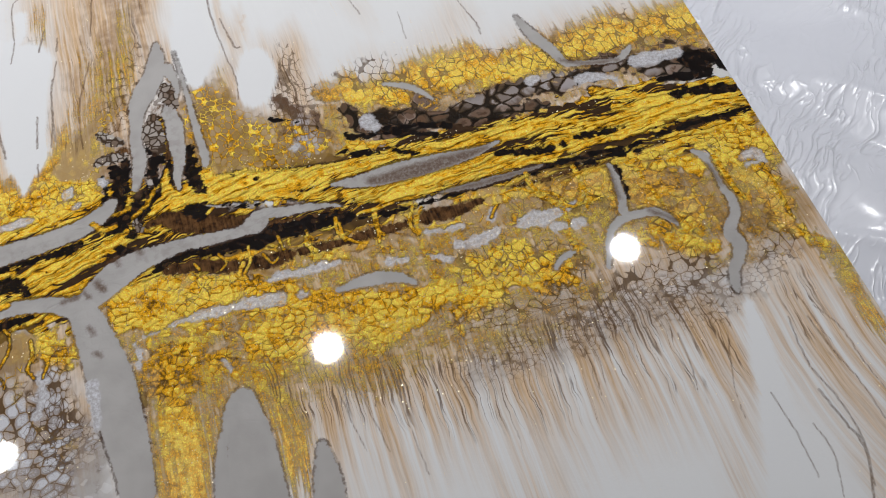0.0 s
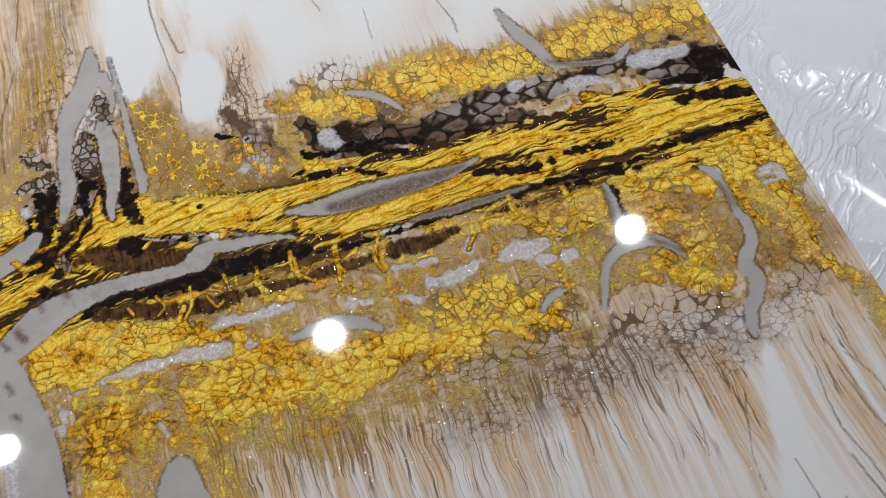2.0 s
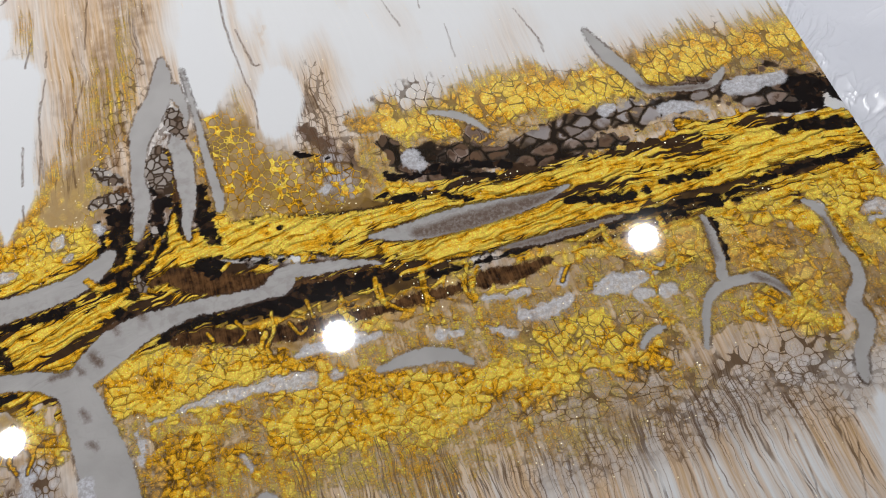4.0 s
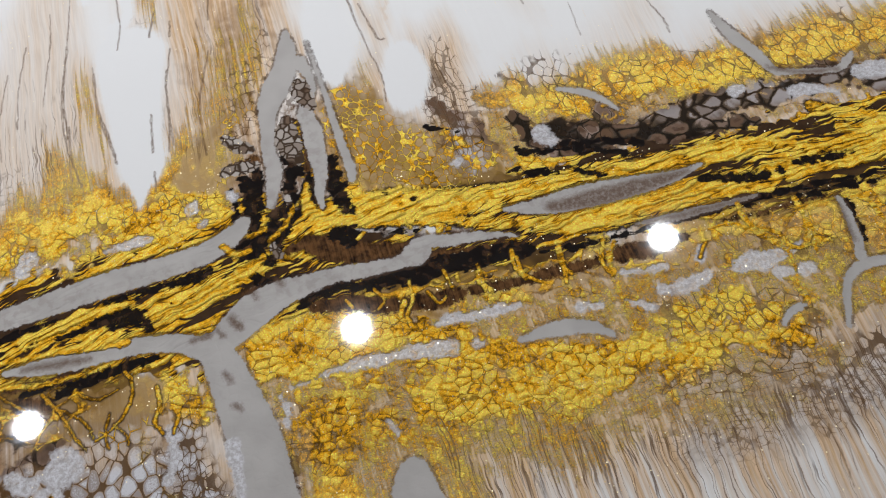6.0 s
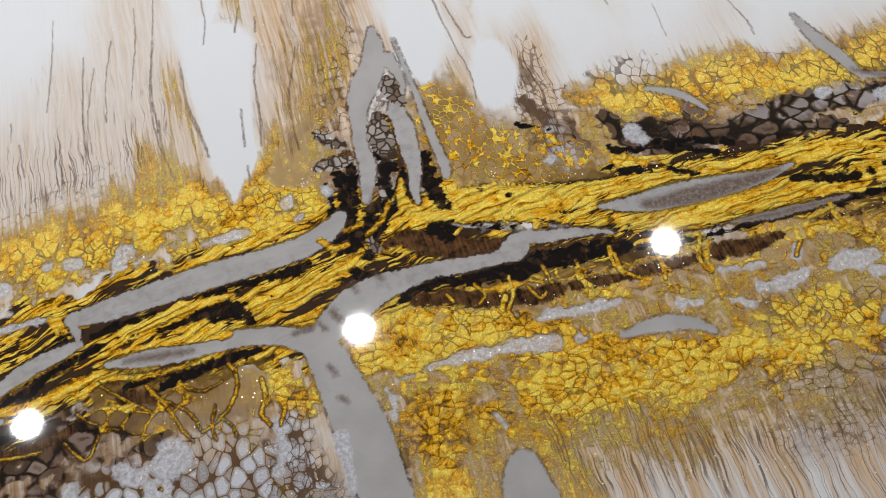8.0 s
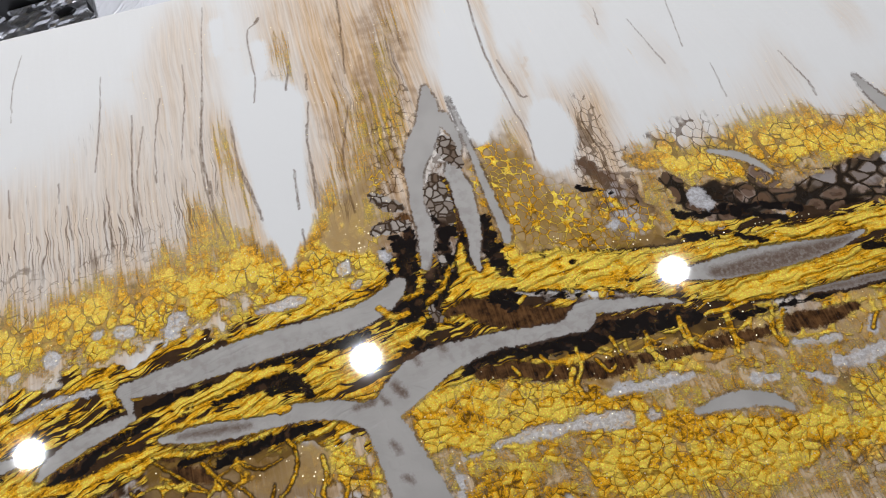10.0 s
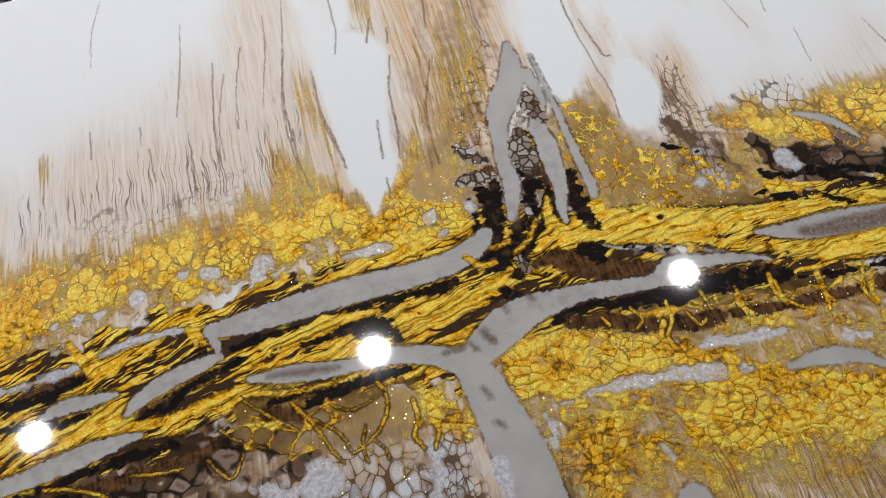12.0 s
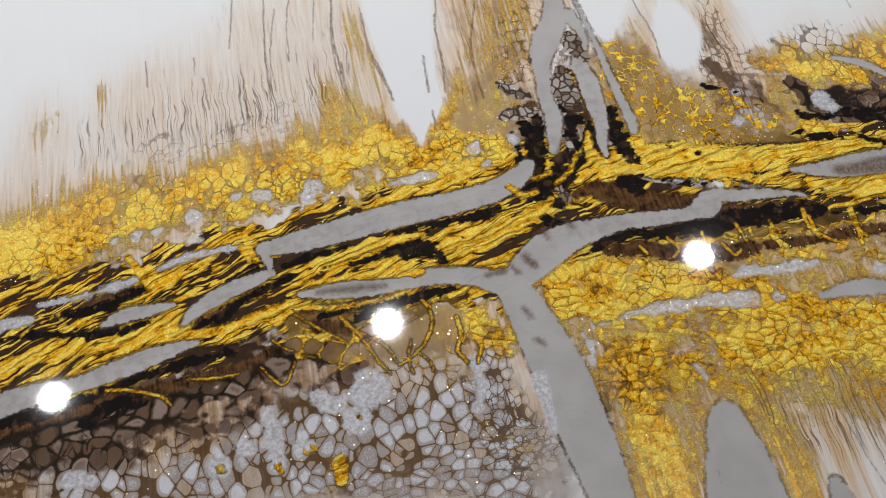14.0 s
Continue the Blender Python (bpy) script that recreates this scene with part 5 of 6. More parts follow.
stroke("cell_l", 0.8, (-14.0, 184.7, 7.7), (29.2, 179.8, 8.4), (60.1, 175.8, 6.5))
stroke("cell_l", 0.7, (-84.8, 196.8, 5.4), (-55.1, 189.8, 6.5), (-29.3, 186.6, 5.4))
stroke("cell_l", 0.8, (-247.4, 193.0, 6.6), (-227.5, 191.0, 7.7))

# soft regions: what fills the cells
stroke("fill_dark", 1, (11.7, 253.5, 9.4), (36.1, 243.5, 10.1), (62.0, 238.7, 9.3), (88.1, 234.3, 9.4), (113.1, 226.9, 7.2))
stroke("fill_dark", 0.85, (71.1, 245.0, 5.8), (98.4, 243.2, 8.1), (132.9, 240.9, 6.6), (173.8, 236.3, 8.9), (205.1, 226.4, 14.8), (221.3, 215.7, 11.0))
stroke("fill_dark", 0.78, (-393.6, 173.7, 14.4), (-370.3, 175.6, 12.0), (-341.9, 175.2, 9.7), (-315.5, 177.8, 9.8), (-288.6, 180.4, 9.9), (-263.5, 184.9, 10.0), (-238.4, 185.6, 9.1), (-213.8, 182.6, 7.6))
stroke("fill_dark", 0.4, (-20.8, 280.0, 6.0), (-21.3, 257.1, 10.4))
stroke("fill_grey", 1, (-308.2, 145.3, 11.5), (-280.2, 145.9, 13.8), (-243.9, 151.8, 18.9), (-223.0, 135.3, 20.6), (-196.8, 145.9, 16.5), (-187.4, 124.9, 15.9), (-170.1, 109.8, 8.8), (-360.9, 148.1, 9.1))
stroke("fill_grey", 0.7, (-24.1, 264.4, 7.6), (-22.3, 247.9, 5.7))
stroke("fill_grey", 0.8, (71.1, 245.0, 5.8), (98.4, 243.2, 7.3), (139.0, 238.6, 7.4), (183.8, 234.6, 8.9))
stroke("fill_grey", 0.6, (195.2, 105.2, 9.1), (185.2, 98.6, 7.8))
stroke("fill_grey", 0.5, (90.9, 103.0, 11.6), (150.4, 104.5, 11.9), (51.6, 110.7, 7.0), (30.3, 93.6, 11.2))
stroke("gold_net", 1, (-82.4, 298.0, 6.1), (-75.3, 292.6, 12.1), (-68.1, 270.7, 17.4), (-45.3, 254.6, 17.1), (-15.8, 242.9, 11.3))
stroke("gold_net", 0.5, (85.1, 181.5, 13.2), (112.3, 175.2, 16.5), (145.0, 159.4, 19.6), (171.1, 138.7, 15.9), (204.6, 133.6, 16.0), (205.5, 111.8, 9.3))
stroke("gold_net", 0.8, (-247.4, 193.0, 10.2), (-225.0, 190.5, 10.2), (-203.7, 182.9, 10.1), (-190.3, 174.5, 7.5), (-240.0, 175.6, 4.9))
stroke("gold_net", 0.6, (-14.0, 184.7, 9.7), (29.2, 179.8, 9.7), (60.1, 175.8, 8.4))
stroke("gold_net", 1, (-84.8, 196.8, 5.4), (-55.1, 189.8, 6.5), (-29.3, 186.6, 5.4))
stroke("gold_net", 0.7, (-144.8, 280.2, 8.6), (-160.5, 284.8, 8.6), (-131.2, 312.3, 6.1))

# soft regions: dark drip lines
stroke("drip", 0.8, (-342.2, 312.4, 14.5), (-315.6, 320.1, 17.7), (-291.0, 322.5, 20.9), (-260.9, 320.2, 20.9), (-235.9, 319.5, 18.0), (-215.1, 326.7, 12.3))
stroke("drip", 0.5, (-267.9, 377.5, 10.0), (-245.5, 363.6, 13.0), (-216.1, 362.1, 13.1))
stroke("drip", 0.55, (-137.6, 361.3, 20.1), (-139.4, 314.7, 15.4), (-157.9, 296.8, 8.9))
stroke("drip", 0.7, (-24.4, 309.0, 8.3), (-22.2, 283.8, 9.1))
stroke("drip", 0.8, (-40.4, 109.4, 11.2), (-24.6, 103.8, 14.0), (-8.9, 98.4, 11.1))
stroke("drip", 0.9, (29.4, 90.9, 13.9), (42.9, 80.3, 11.0), (32.0, 66.8, 8.0))
stroke("drip", 0.9, (78.4, 94.9, 11.4), (108.1, 93.8, 11.5), (132.8, 81.8, 14.3), (144.2, 68.6, 11.2), (141.3, 51.7, 8.1))
stroke("drip", 0.7, (189.5, 83.9, 11.7), (187.6, 59.3, 11.2))
stroke("drip", 0.8, (-67.9, 126.3, 11.9), (-52.1, 106.0, 11.5), (-31.0, 98.9, 13.7))
stroke("drip", 0.35, (-117.4, 147.5, 9.7), (-103.8, 129.6, 11.8))
stroke("drip", 0.5, (-170.2, 320.3, 6.1), (-163.3, 311.6, 6.1))
stroke("drip", 0.5, (-101.1, 407.1, 14.6), (-114.6, 354.4, 10.0))

# soft regions: brown staining
stroke("brown", 1, (-105.9, 231.9, 5.7), (-89.8, 221.9, 7.3), (-66.8, 216.4, 6.2), (-37.2, 206.9, 3.9), (-16.3, 203.8, 2.2))
stroke("brown", 0.9, (-290.5, 213.8, 5.3), (-272.2, 217.8, 4.3))
stroke("brown", 0.5, (-234.8, 208.5, 3.2), (-214.3, 207.1, 2.6))
stroke("brown", 0.4, (-150.3, 200.6, 4.8), (-134.8, 208.5, 3.8))
stroke("brown", 0.8, (1.4, 217.1, 2.7), (27.1, 214.5, 4.1), (60.1, 213.3, 2.8))
stroke("brown", 0.8, (137.6, 252.4, 3.8), (155.4, 243.3, 3.7), (173.3, 243.2, 3.0))
stroke("brown", 0.5, (-155.2, 173.0, 2.5), (-153.3, 166.0, 2.0))
stroke("brown", 0.4, (133.8, 174.9, 2.7), (126.5, 147.8, 3.2), (153.5, 136.1, 2.5))
stroke("brown", 0.8, (-124.7, 320.8, 6.2), (-132.4, 295.9, 5.9))
stroke("brown", 0.7, (-335.7, 224.2, 3.2), (-325.4, 226.0, 2.7))
stroke("brown", 0.6, (-393.8, 178.5, 9.7), (-370.3, 175.6, 9.6), (-341.9, 175.2, 8.7), (-315.5, 177.8, 9.8), (-288.6, 180.4, 8.9), (-263.5, 184.9, 10.0))

# broad grounds
stroke("tan", 1, (-143.4, 183.2, 34.2), (-71.6, 164.2, 33.7), (-14.2, 150.4, 33.5), (48.2, 151.6, 34.2), (109.9, 146.7, 34.7), (169.5, 135.7, 31.7), (208.8, 117.7, 21.9))
stroke("gold", 0.56, (-129.1, 178.1, 27.8), (-71.6, 164.2, 27.6), (-14.2, 150.4, 24.3), (48.2, 151.6, 24.9), (109.9, 146.7, 25.2), (171.1, 138.7, 25.5), (207.8, 121.6, 15.8))
stroke("tan", 0.95, (-81.8, 275.4, 25.6), (-34.8, 257.7, 25.2), (33.4, 257.2, 22.0), (100.6, 248.9, 25.9), (172.0, 248.2, 30.3), (214.6, 245.4, 23.0))
stroke("gold", 0.56, (-80.0, 266.5, 16.3), (-35.7, 254.0, 16.1), (33.4, 257.2, 16.5), (100.6, 248.9, 18.5), (172.0, 248.2, 22.7), (214.6, 245.4, 19.1))
stroke("tan", 1, (-397.7, 267.4, 28.6), (-334.2, 270.6, 26.1), (-279.5, 276.5, 23.7), (-223.5, 279.3, 21.1), (-168.8, 269.5, 18.0), (-141.2, 266.2, 12.0))
stroke("gold", 0.62, (-397.6, 264.4, 25.6), (-334.3, 267.5, 23.1), (-279.8, 273.3, 20.6), (-224.0, 276.2, 18.0), (-169.5, 266.4, 14.9), (-143.8, 266.8, 9.0))
stroke("tan", 1, (-393.0, 159.7, 25.6), (-314.5, 155.9, 30.4), (-243.9, 151.8, 35.4), (-187.5, 134.3, 27.7))
stroke("brown", 0.6, (-393.0, 159.7, 18.6), (-337.7, 158.8, 18.7), (-290.3, 162.3, 16.7), (-240.8, 170.7, 14.7))
stroke("fill_grey", 1, (-304.5, 133.2, 13.4), (-246.7, 133.7, 27.2), (-210.2, 139.4, 27.8), (-178.4, 122.9, 20.4), (-171.9, 103.6, 17.5))
stroke("cell_m", 1, (-383.7, 155.4, 18.5), (-338.0, 147.4, 16.0), (-292.1, 143.9, 18.3), (-244.6, 147.2, 25.7), (-197.8, 141.3, 23.4), (-180.6, 114.4, 17.8))
stroke("tan", 1, (-107.2, 155.4, 27.3), (-72.0, 147.3, 24.7), (-100.7, 105.4, 29.2), (-42.2, 127.8, 26.5))
stroke("gold", 0.54, (-117.4, 163.0, 17.5), (-98.8, 143.3, 19.4), (-115.3, 117.9, 16.1), (-65.0, 145.7, 17.3), (-33.9, 146.3, 17.5), (-119.8, 92.0, 13.0))
stroke("band", 0.75, (-310.9, 213.0, 15.7), (-260.4, 209.5, 15.8), (-208.8, 208.7, 13.3), (-168.2, 213.5, 10.8), (-143.6, 225.5, 11.2))
stroke("band", 0.8, (-395.7, 221.8, 15.8), (-360.9, 221.9, 15.8), (-323.1, 221.3, 13.3))
stroke("band", 0.8, (-12.6, 213.8, 16.9), (39.0, 210.1, 17.1), (90.7, 204.6, 17.2), (142.9, 199.1, 16.0), (199.4, 194.2, 14.1), (224.7, 188.7, 10.6))
stroke("band", 0.7, (-120.6, 220.0, 11.1), (-86.6, 215.0, 13.9), (-48.6, 206.0, 12.8), (-9.7, 199.8, 11.2))
stroke("band", 0.62, (-128.6, 259.9, 11.9), (-118.8, 244.5, 13.4), (-103.1, 240.7, 13.4), (-123.1, 220.6, 11.1))
stroke("tan", 0.8, (-117.1, 395.0, 28.5), (-134.3, 323.7, 25.0), (-138.1, 284.6, 17.4))
stroke("tan", 0.6, (-153.0, 440.6, 22.9), (-161.5, 396.1, 14.1))
stroke("drip", 0.75, (-49.6, 118.6, 14.2), (-13.3, 102.9, 16.8), (25.8, 89.2, 16.6), (72.0, 94.1, 17.0), (116.0, 91.0, 17.3), (146.9, 73.7, 17.0))
stroke("drip", 0.5, (32.0, 66.8, 16.0), (127.6, 59.5, 16.4), (-18.9, 84.5, 13.5))
stroke("tan", 0.7, (-68.2, 113.1, 22.4), (-14.1, 100.2, 22.3), (32.6, 83.9, 22.0), (86.2, 92.2, 17.1), (127.7, 83.7, 20.0), (152.1, 71.9, 17.0))
stroke("tan", 0.45, (-20.4, 79.3, 16.0), (28.3, 57.0, 15.7), (126.3, 45.4, 13.3), (-58.9, 81.5, 15.9))

# dark ground round the channels
stroke("band", 1, (-288.8, 233.1, 13.7), (-252.1, 233.2, 15.4), (-203.7, 235.1, 15.6), (-162.0, 239.0, 14.2), (-138.1, 245.9, 11.6))
stroke("brown", 1, (-289.1, 230.2, 13.6), (-252.4, 230.3, 13.7), (-204.5, 230.8, 13.9), (-163.4, 233.2, 11.3))
stroke("band", 1, (-394.6, 195.8, 11.5), (-360.9, 190.6, 12.4), (-324.3, 194.9, 11.6), (-291.9, 197.9, 10.2))
stroke("brown", 1, (-394.4, 190.8, 14.9), (-360.9, 188.1, 14.8), (-324.4, 192.4, 12.5), (-292.2, 195.4, 12.7), (-246.6, 198.1, 12.9), (-210.8, 198.0, 13.0))
stroke("band", 1, (-255.4, 208.3, 10.5), (-222.2, 206.2, 9.5), (-188.9, 204.0, 9.0))
stroke("brown", 1, (-122.3, 214.4, 11.0), (-86.6, 215.0, 13.9), (-48.6, 206.0, 12.8), (-8.5, 202.6, 11.2))
stroke("band", 0.9, (-129.0, 210.1, 12.0), (-88.5, 209.4, 12.1), (-49.7, 203.3, 11.1))
stroke("brown", 1, (-10.7, 220.8, 13.7), (39.0, 210.1, 13.7), (90.0, 202.9, 13.7), (148.7, 196.9, 13.9), (214.1, 188.6, 10.5))
stroke("brown", 0.9, (-128.8, 280.2, 12.4), (-120.6, 257.9, 14.9), (-95.4, 265.2, 12.2), (-88.7, 250.3, 8.9))
stroke("gold", 0.9, (-240.1, 242.2, 11.2), (-201.1, 248.3, 10.3), (-159.1, 250.9, 8.7))
stroke("tan", 1, (61.9, 190.1, 20.0), (110.7, 187.3, 20.2), (173.0, 175.8, 20.3), (210.1, 161.9, 20.2))
stroke("gold", 0.7, (76.4, 184.7, 16.6), (125.2, 182.0, 16.8), (171.3, 172.5, 16.8), (210.1, 161.9, 16.8))
stroke("fill_dark", 0.68, (-388.8, 170.3, 16.7), (-349.2, 166.1, 16.6), (-313.7, 167.6, 14.4), (-284.7, 170.8, 12.1), (-259.8, 175.1, 9.8), (-234.9, 177.0, 8.9))
stroke("tan", 0.6, (190.0, 90.3, 23.7), (190.6, 64.4, 19.9), (190.8, 34.4, 18.9), (188.1, 2.0, 15.2))
stroke("gold", 0.62, (216.5, 97.5, 9.1), (217.9, 73.7, 7.6), (217.8, 48.6, 7.3))

# umber patches
stroke("umber", 1, (-108.9, 231.1, 3.7), (-99.7, 226.3, 6.6), (-86.0, 219.0, 5.7), (-71.4, 214.9, 5.2), (-61.9, 215.0, 2.6))
stroke("umber", 1, (-55.4, 207.6, 2.3), (-42.8, 205.4, 2.8), (-27.8, 202.5, 3.4), (-15.9, 201.9, 1.8))
stroke("umber", 1, (-112.2, 199.5, 3.5), (-96.4, 196.4, 4.0), (-78.0, 189.9, 4.4))
stroke("umber", 1, (-70.9, 187.9, 4.4), (-53.6, 185.7, 4.5), (-45.6, 186.0, 2.5))
stroke("umber", 1, (-40.4, 185.8, 3.5), (-17.7, 183.4, 3.0), (5.8, 182.1, 3.0), (24.7, 182.1, 2.6))
stroke("umber", 1, (-348.3, 227.1, 2.7), (-335.6, 227.8, 4.0), (-322.7, 229.6, 2.7))
stroke("umber", 1, (-300.0, 206.4, 2.6), (-285.8, 210.5, 3.4), (-272.5, 215.6, 2.7))
stroke("umber", 1, (-393.8, 178.5, 2.9), (-360.9, 179.5, 2.9), (-337.0, 180.7, 3.4), (-312.9, 181.7, 3.4), (-288.4, 182.9, 3.0), (-270.8, 185.8, 2.5))
stroke("umber", 1, (-251.1, 202.4, 2.3), (-226.0, 199.3, 3.1), (-205.8, 197.4, 2.3))
stroke("umber", 1, (-247.2, 194.2, 3.6), (-235.2, 190.1, 4.1))
stroke("umber", 1, (-125.2, 282.8, 4.3), (-137.0, 282.2, 3.1))
stroke("umber", 1, (-117.6, 230.0, 2.8), (-105.9, 231.9, 3.4), (-101.3, 224.6, 2.3))
stroke("umber", 1, (-141.6, 213.1, 3.3), (-131.1, 216.5, 3.3))
stroke("umber", 1, (-122.8, 245.4, 2.9), (-122.3, 232.7, 2.3))
stroke("umber", 1, (75.8, 183.1, 1.3), (108.6, 182.3, 1.7), (128.3, 181.6, 1.3))
stroke("umber", 1, (26.8, 182.5, 4.5), (42.3, 180.5, 4.6), (59.0, 181.8, 2.6))
stroke("umber", 1, (-11.1, 183.7, 3.2), (7.6, 182.3, 3.2))
stroke("umber", 1, (138.0, 253.2, 1.5), (155.7, 244.1, 1.5), (171.8, 243.7, 1.5))
stroke("dark", 1, (-116.0, 208.0, 2.0), (-95.3, 207.4, 3.0), (-74.8, 205.7, 3.3), (-47.5, 200.4, 5.1), (-24.3, 198.2, 4.6), (-11.0, 197.7, 2.3))
stroke("dark", 1, (-95.7, 230.2, 1.1), (-90.7, 233.1, 3.7), (-89.2, 225.5, 3.2))

# further grounds
stroke("band", 1, (-401.1, 231.2, 16.0), (-360.9, 231.5, 13.4), (-322.6, 232.4, 11.9), (-288.8, 233.1, 9.8))
stroke("brown", 1, (-401.0, 228.4, 16.0), (-360.9, 230.1, 13.4), (-322.7, 229.6, 10.8))
stroke("gold", 0.58, (-64.2, 135.3, 17.0), (-43.3, 125.5, 19.2), (-17.0, 112.2, 21.3))
stroke("tan", 1, (-71.6, 117.5, 21.0), (-53.0, 103.8, 22.9), (-28.5, 89.2, 24.7))
stroke("gold", 0.5, (-54.2, 123.2, 17.2), (-16.1, 112.9, 17.1), (6.8, 110.9, 11.4))
stroke("tan", 1, (-41.8, 104.0, 25.0), (11.9, 91.1, 24.9), (54.7, 88.0, 22.3), (100.4, 90.2, 20.0), (139.2, 76.5, 22.7))
stroke("gold", 0.5, (27.3, 109.9, 14.4), (62.2, 106.9, 14.5), (93.3, 108.6, 11.8))
stroke("fill_grey", 0.55, (45.8, 103.4, 17.2), (89.7, 100.3, 17.4), (134.3, 97.2, 17.6), (160.8, 94.2, 11.8))
stroke("cell_s", 0.75, (33.9, 95.3, 16.8), (60.5, 95.1, 14.2), (91.2, 96.6, 14.4), (127.7, 96.3, 14.6), (152.5, 84.3, 11.6), (186.3, 94.9, 11.9))
stroke("gold", 0.8, (-181.6, 290.9, 11.6), (-159.2, 290.7, 10.5), (-144.1, 283.2, 8.7))
stroke("tan", 0.6, (-315.4, 329.6, 27.1), (-277.3, 321.8, 26.9), (-237.9, 326.6, 24.4), (-211.0, 335.7, 18.7))
stroke("tan", 0.35, (-275.2, 354.6, 19.1), (-235.8, 371.7, 19.9))
stroke("band", 0.8, (-179.5, 199.0, 7.9), (-165.9, 201.5, 8.0), (-166.1, 190.3, 5.2))
stroke("dark", 1, (-131.8, 238.1, 3.4), (-122.8, 245.4, 4.1), (-116.2, 253.6, 3.0))
stroke("dark", 1, (-139.1, 271.1, 1.2), (-138.1, 261.5, 2.0), (-137.9, 251.6, 1.6))
stroke("dark", 1, (-100.3, 268.1, 1.8), (-102.0, 253.5, 2.4), (-100.4, 244.9, 1.8))
stroke("dark", 1, (-130.0, 229.9, 2.5), (-133.1, 233.7, 2.6))

# closer grounds
stroke("gold_net", 1, (-71.2, 305.1, 9.3), (-72.0, 284.9, 14.9), (-60.3, 268.4, 17.4), (-41.7, 256.7, 14.3))
stroke("cell_s", 1, (-71.2, 305.1, 9.3), (-72.0, 284.9, 14.9), (-60.3, 268.4, 17.4), (-45.3, 254.6, 14.2))
stroke("gold", 1.25, (38.2, 150.1, 6.8), (61.1, 144.2, 8.6), (84.1, 138.6, 8.0), (99.1, 136.6, 6.2))
stroke("gold", 1.15, (-144.7, 192.3, 4.7), (-130.0, 188.9, 6.8), (-109.5, 186.9, 6.8), (-94.4, 184.8, 5.3))
stroke("drip", 0.9, (-21.9, 315.6, 9.6), (-22.4, 290.7, 10.5), (-21.5, 263.6, 10.0))
stroke("tan", 0.8, (-20.6, 318.9, 12.9), (-22.4, 290.7, 12.3))
stroke("fill_dark", 0.55, (-27.3, 278.5, 7.8), (-22.5, 254.3, 8.6))
stroke("brown", 0.5, (-397.2, 255.5, 11.2), (-360.9, 224.6, 13.3))
stroke("tan", 0.85, (35.8, 76.9, 19.0), (131.4, 61.1, 16.5), (185.5, 66.2, 22.7), (188.8, 40.9, 19.1))
stroke("dark", 1, (-105.0, 283.0, 2.6), (-105.7, 273.7, 2.9), (-109.0, 265.2, 2.3))
stroke("dark", 1, (-123.4, 284.8, 1.2), (-125.2, 274.6, 2.4), (-126.8, 265.7, 3.0), (-127.2, 256.8, 2.4))
stroke("dark", 1, (-103.6, 259.1, 2.0), (-107.7, 251.2, 2.5), (-112.3, 246.6, 2.2))
stroke("dark", 1, (-95.9, 250.8, 1.7), (-87.8, 254.5, 1.7), (-82.5, 257.6, 1.4))
stroke("dark", 1, (-152.9, 246.6, 1.1), (-136.1, 249.0, 2.2))
stroke("dab", 1, (-246.6, 134.8, 3.0), (-247.3, 127.1, 2.7))
stroke("dab", 1, (-260.7, 141.9, 1.1), (-259.7, 141.2, 0.9))
stroke("dab", 1, (-256.7, 142.4, 1.2), (-255.8, 142.2, 0.9))
stroke("dab", 1, (-295.2, 142.8, 1.8), (-294.1, 141.7, 1.1))
stroke("dab", 1, (-236.3, 151.0, 0.7), (-235.5, 150.3, 0.7))
stroke("dab", 1, (-271.8, 138.2, 1.4), (-270.7, 135.7, 0.9))

# bright folds and wide gilding
stroke("gold", 0.95, (-132.1, 190.3, 10.6), (-95.0, 176.8, 10.4), (-58.8, 162.3, 10.8), (-22.0, 143.6, 11.2), (10.3, 130.6, 9.8), (47.2, 125.0, 7.4))
stroke("gold", 0.72, (-122.3, 147.4, 14.7), (-89.0, 138.1, 13.4), (-57.1, 135.5, 12.2), (-25.8, 129.4, 10.9))
stroke("tan", 1, (-41.7, 126.2, 14.4), (3.8, 110.0, 14.1), (53.4, 107.3, 14.3))
stroke("gold", 0.5, (-17.5, 122.6, 9.6), (20.2, 114.1, 9.6), (55.1, 111.8, 9.6), (81.3, 112.6, 7.3))
stroke("gold", 1, (-387.5, 256.7, 15.4), (-361.5, 262.4, 15.7), (-334.9, 266.7, 14.4), (-299.6, 272.2, 13.2))
stroke("gold", 0.9, (143.6, 179.3, 8.4), (170.5, 175.4, 7.0), (202.9, 175.9, 8.6), (216.7, 163.9, 7.0))
stroke("gold", 0.85, (199.9, 154.4, 6.9), (205.3, 133.9, 8.0), (211.9, 116.6, 6.5))
stroke("band", 0.45, (99.7, 183.5, 5.6), (128.3, 183.6, 6.2), (162.1, 181.9, 6.3), (196.3, 180.1, 5.7))
stroke("dab", 1, (-386.0, 208.3, 1.3), (-364.0, 206.6, 1.5), (-339.3, 205.4, 1.8), (-319.4, 207.4, 2.1), (-302.2, 202.6, 2.1), (-284.6, 202.2, 2.1), (-269.1, 205.7, 2.1), (-258.7, 206.8, 1.6))
stroke("dab", 1, (-258.8, 206.3, 1.0), (-241.6, 201.2, 1.3), (-223.9, 199.8, 1.0), (-209.8, 199.8, 0.8))
stroke("dab", 1, (-253.6, 215.9, 1.1), (-234.5, 213.9, 1.3), (-214.1, 211.1, 1.9), (-197.5, 208.9, 1.9))
stroke("dab", 1, (-236.4, 218.3, 1.3), (-221.8, 227.0, 1.9), (-205.9, 226.2, 1.6), (-195.1, 226.7, 1.1))
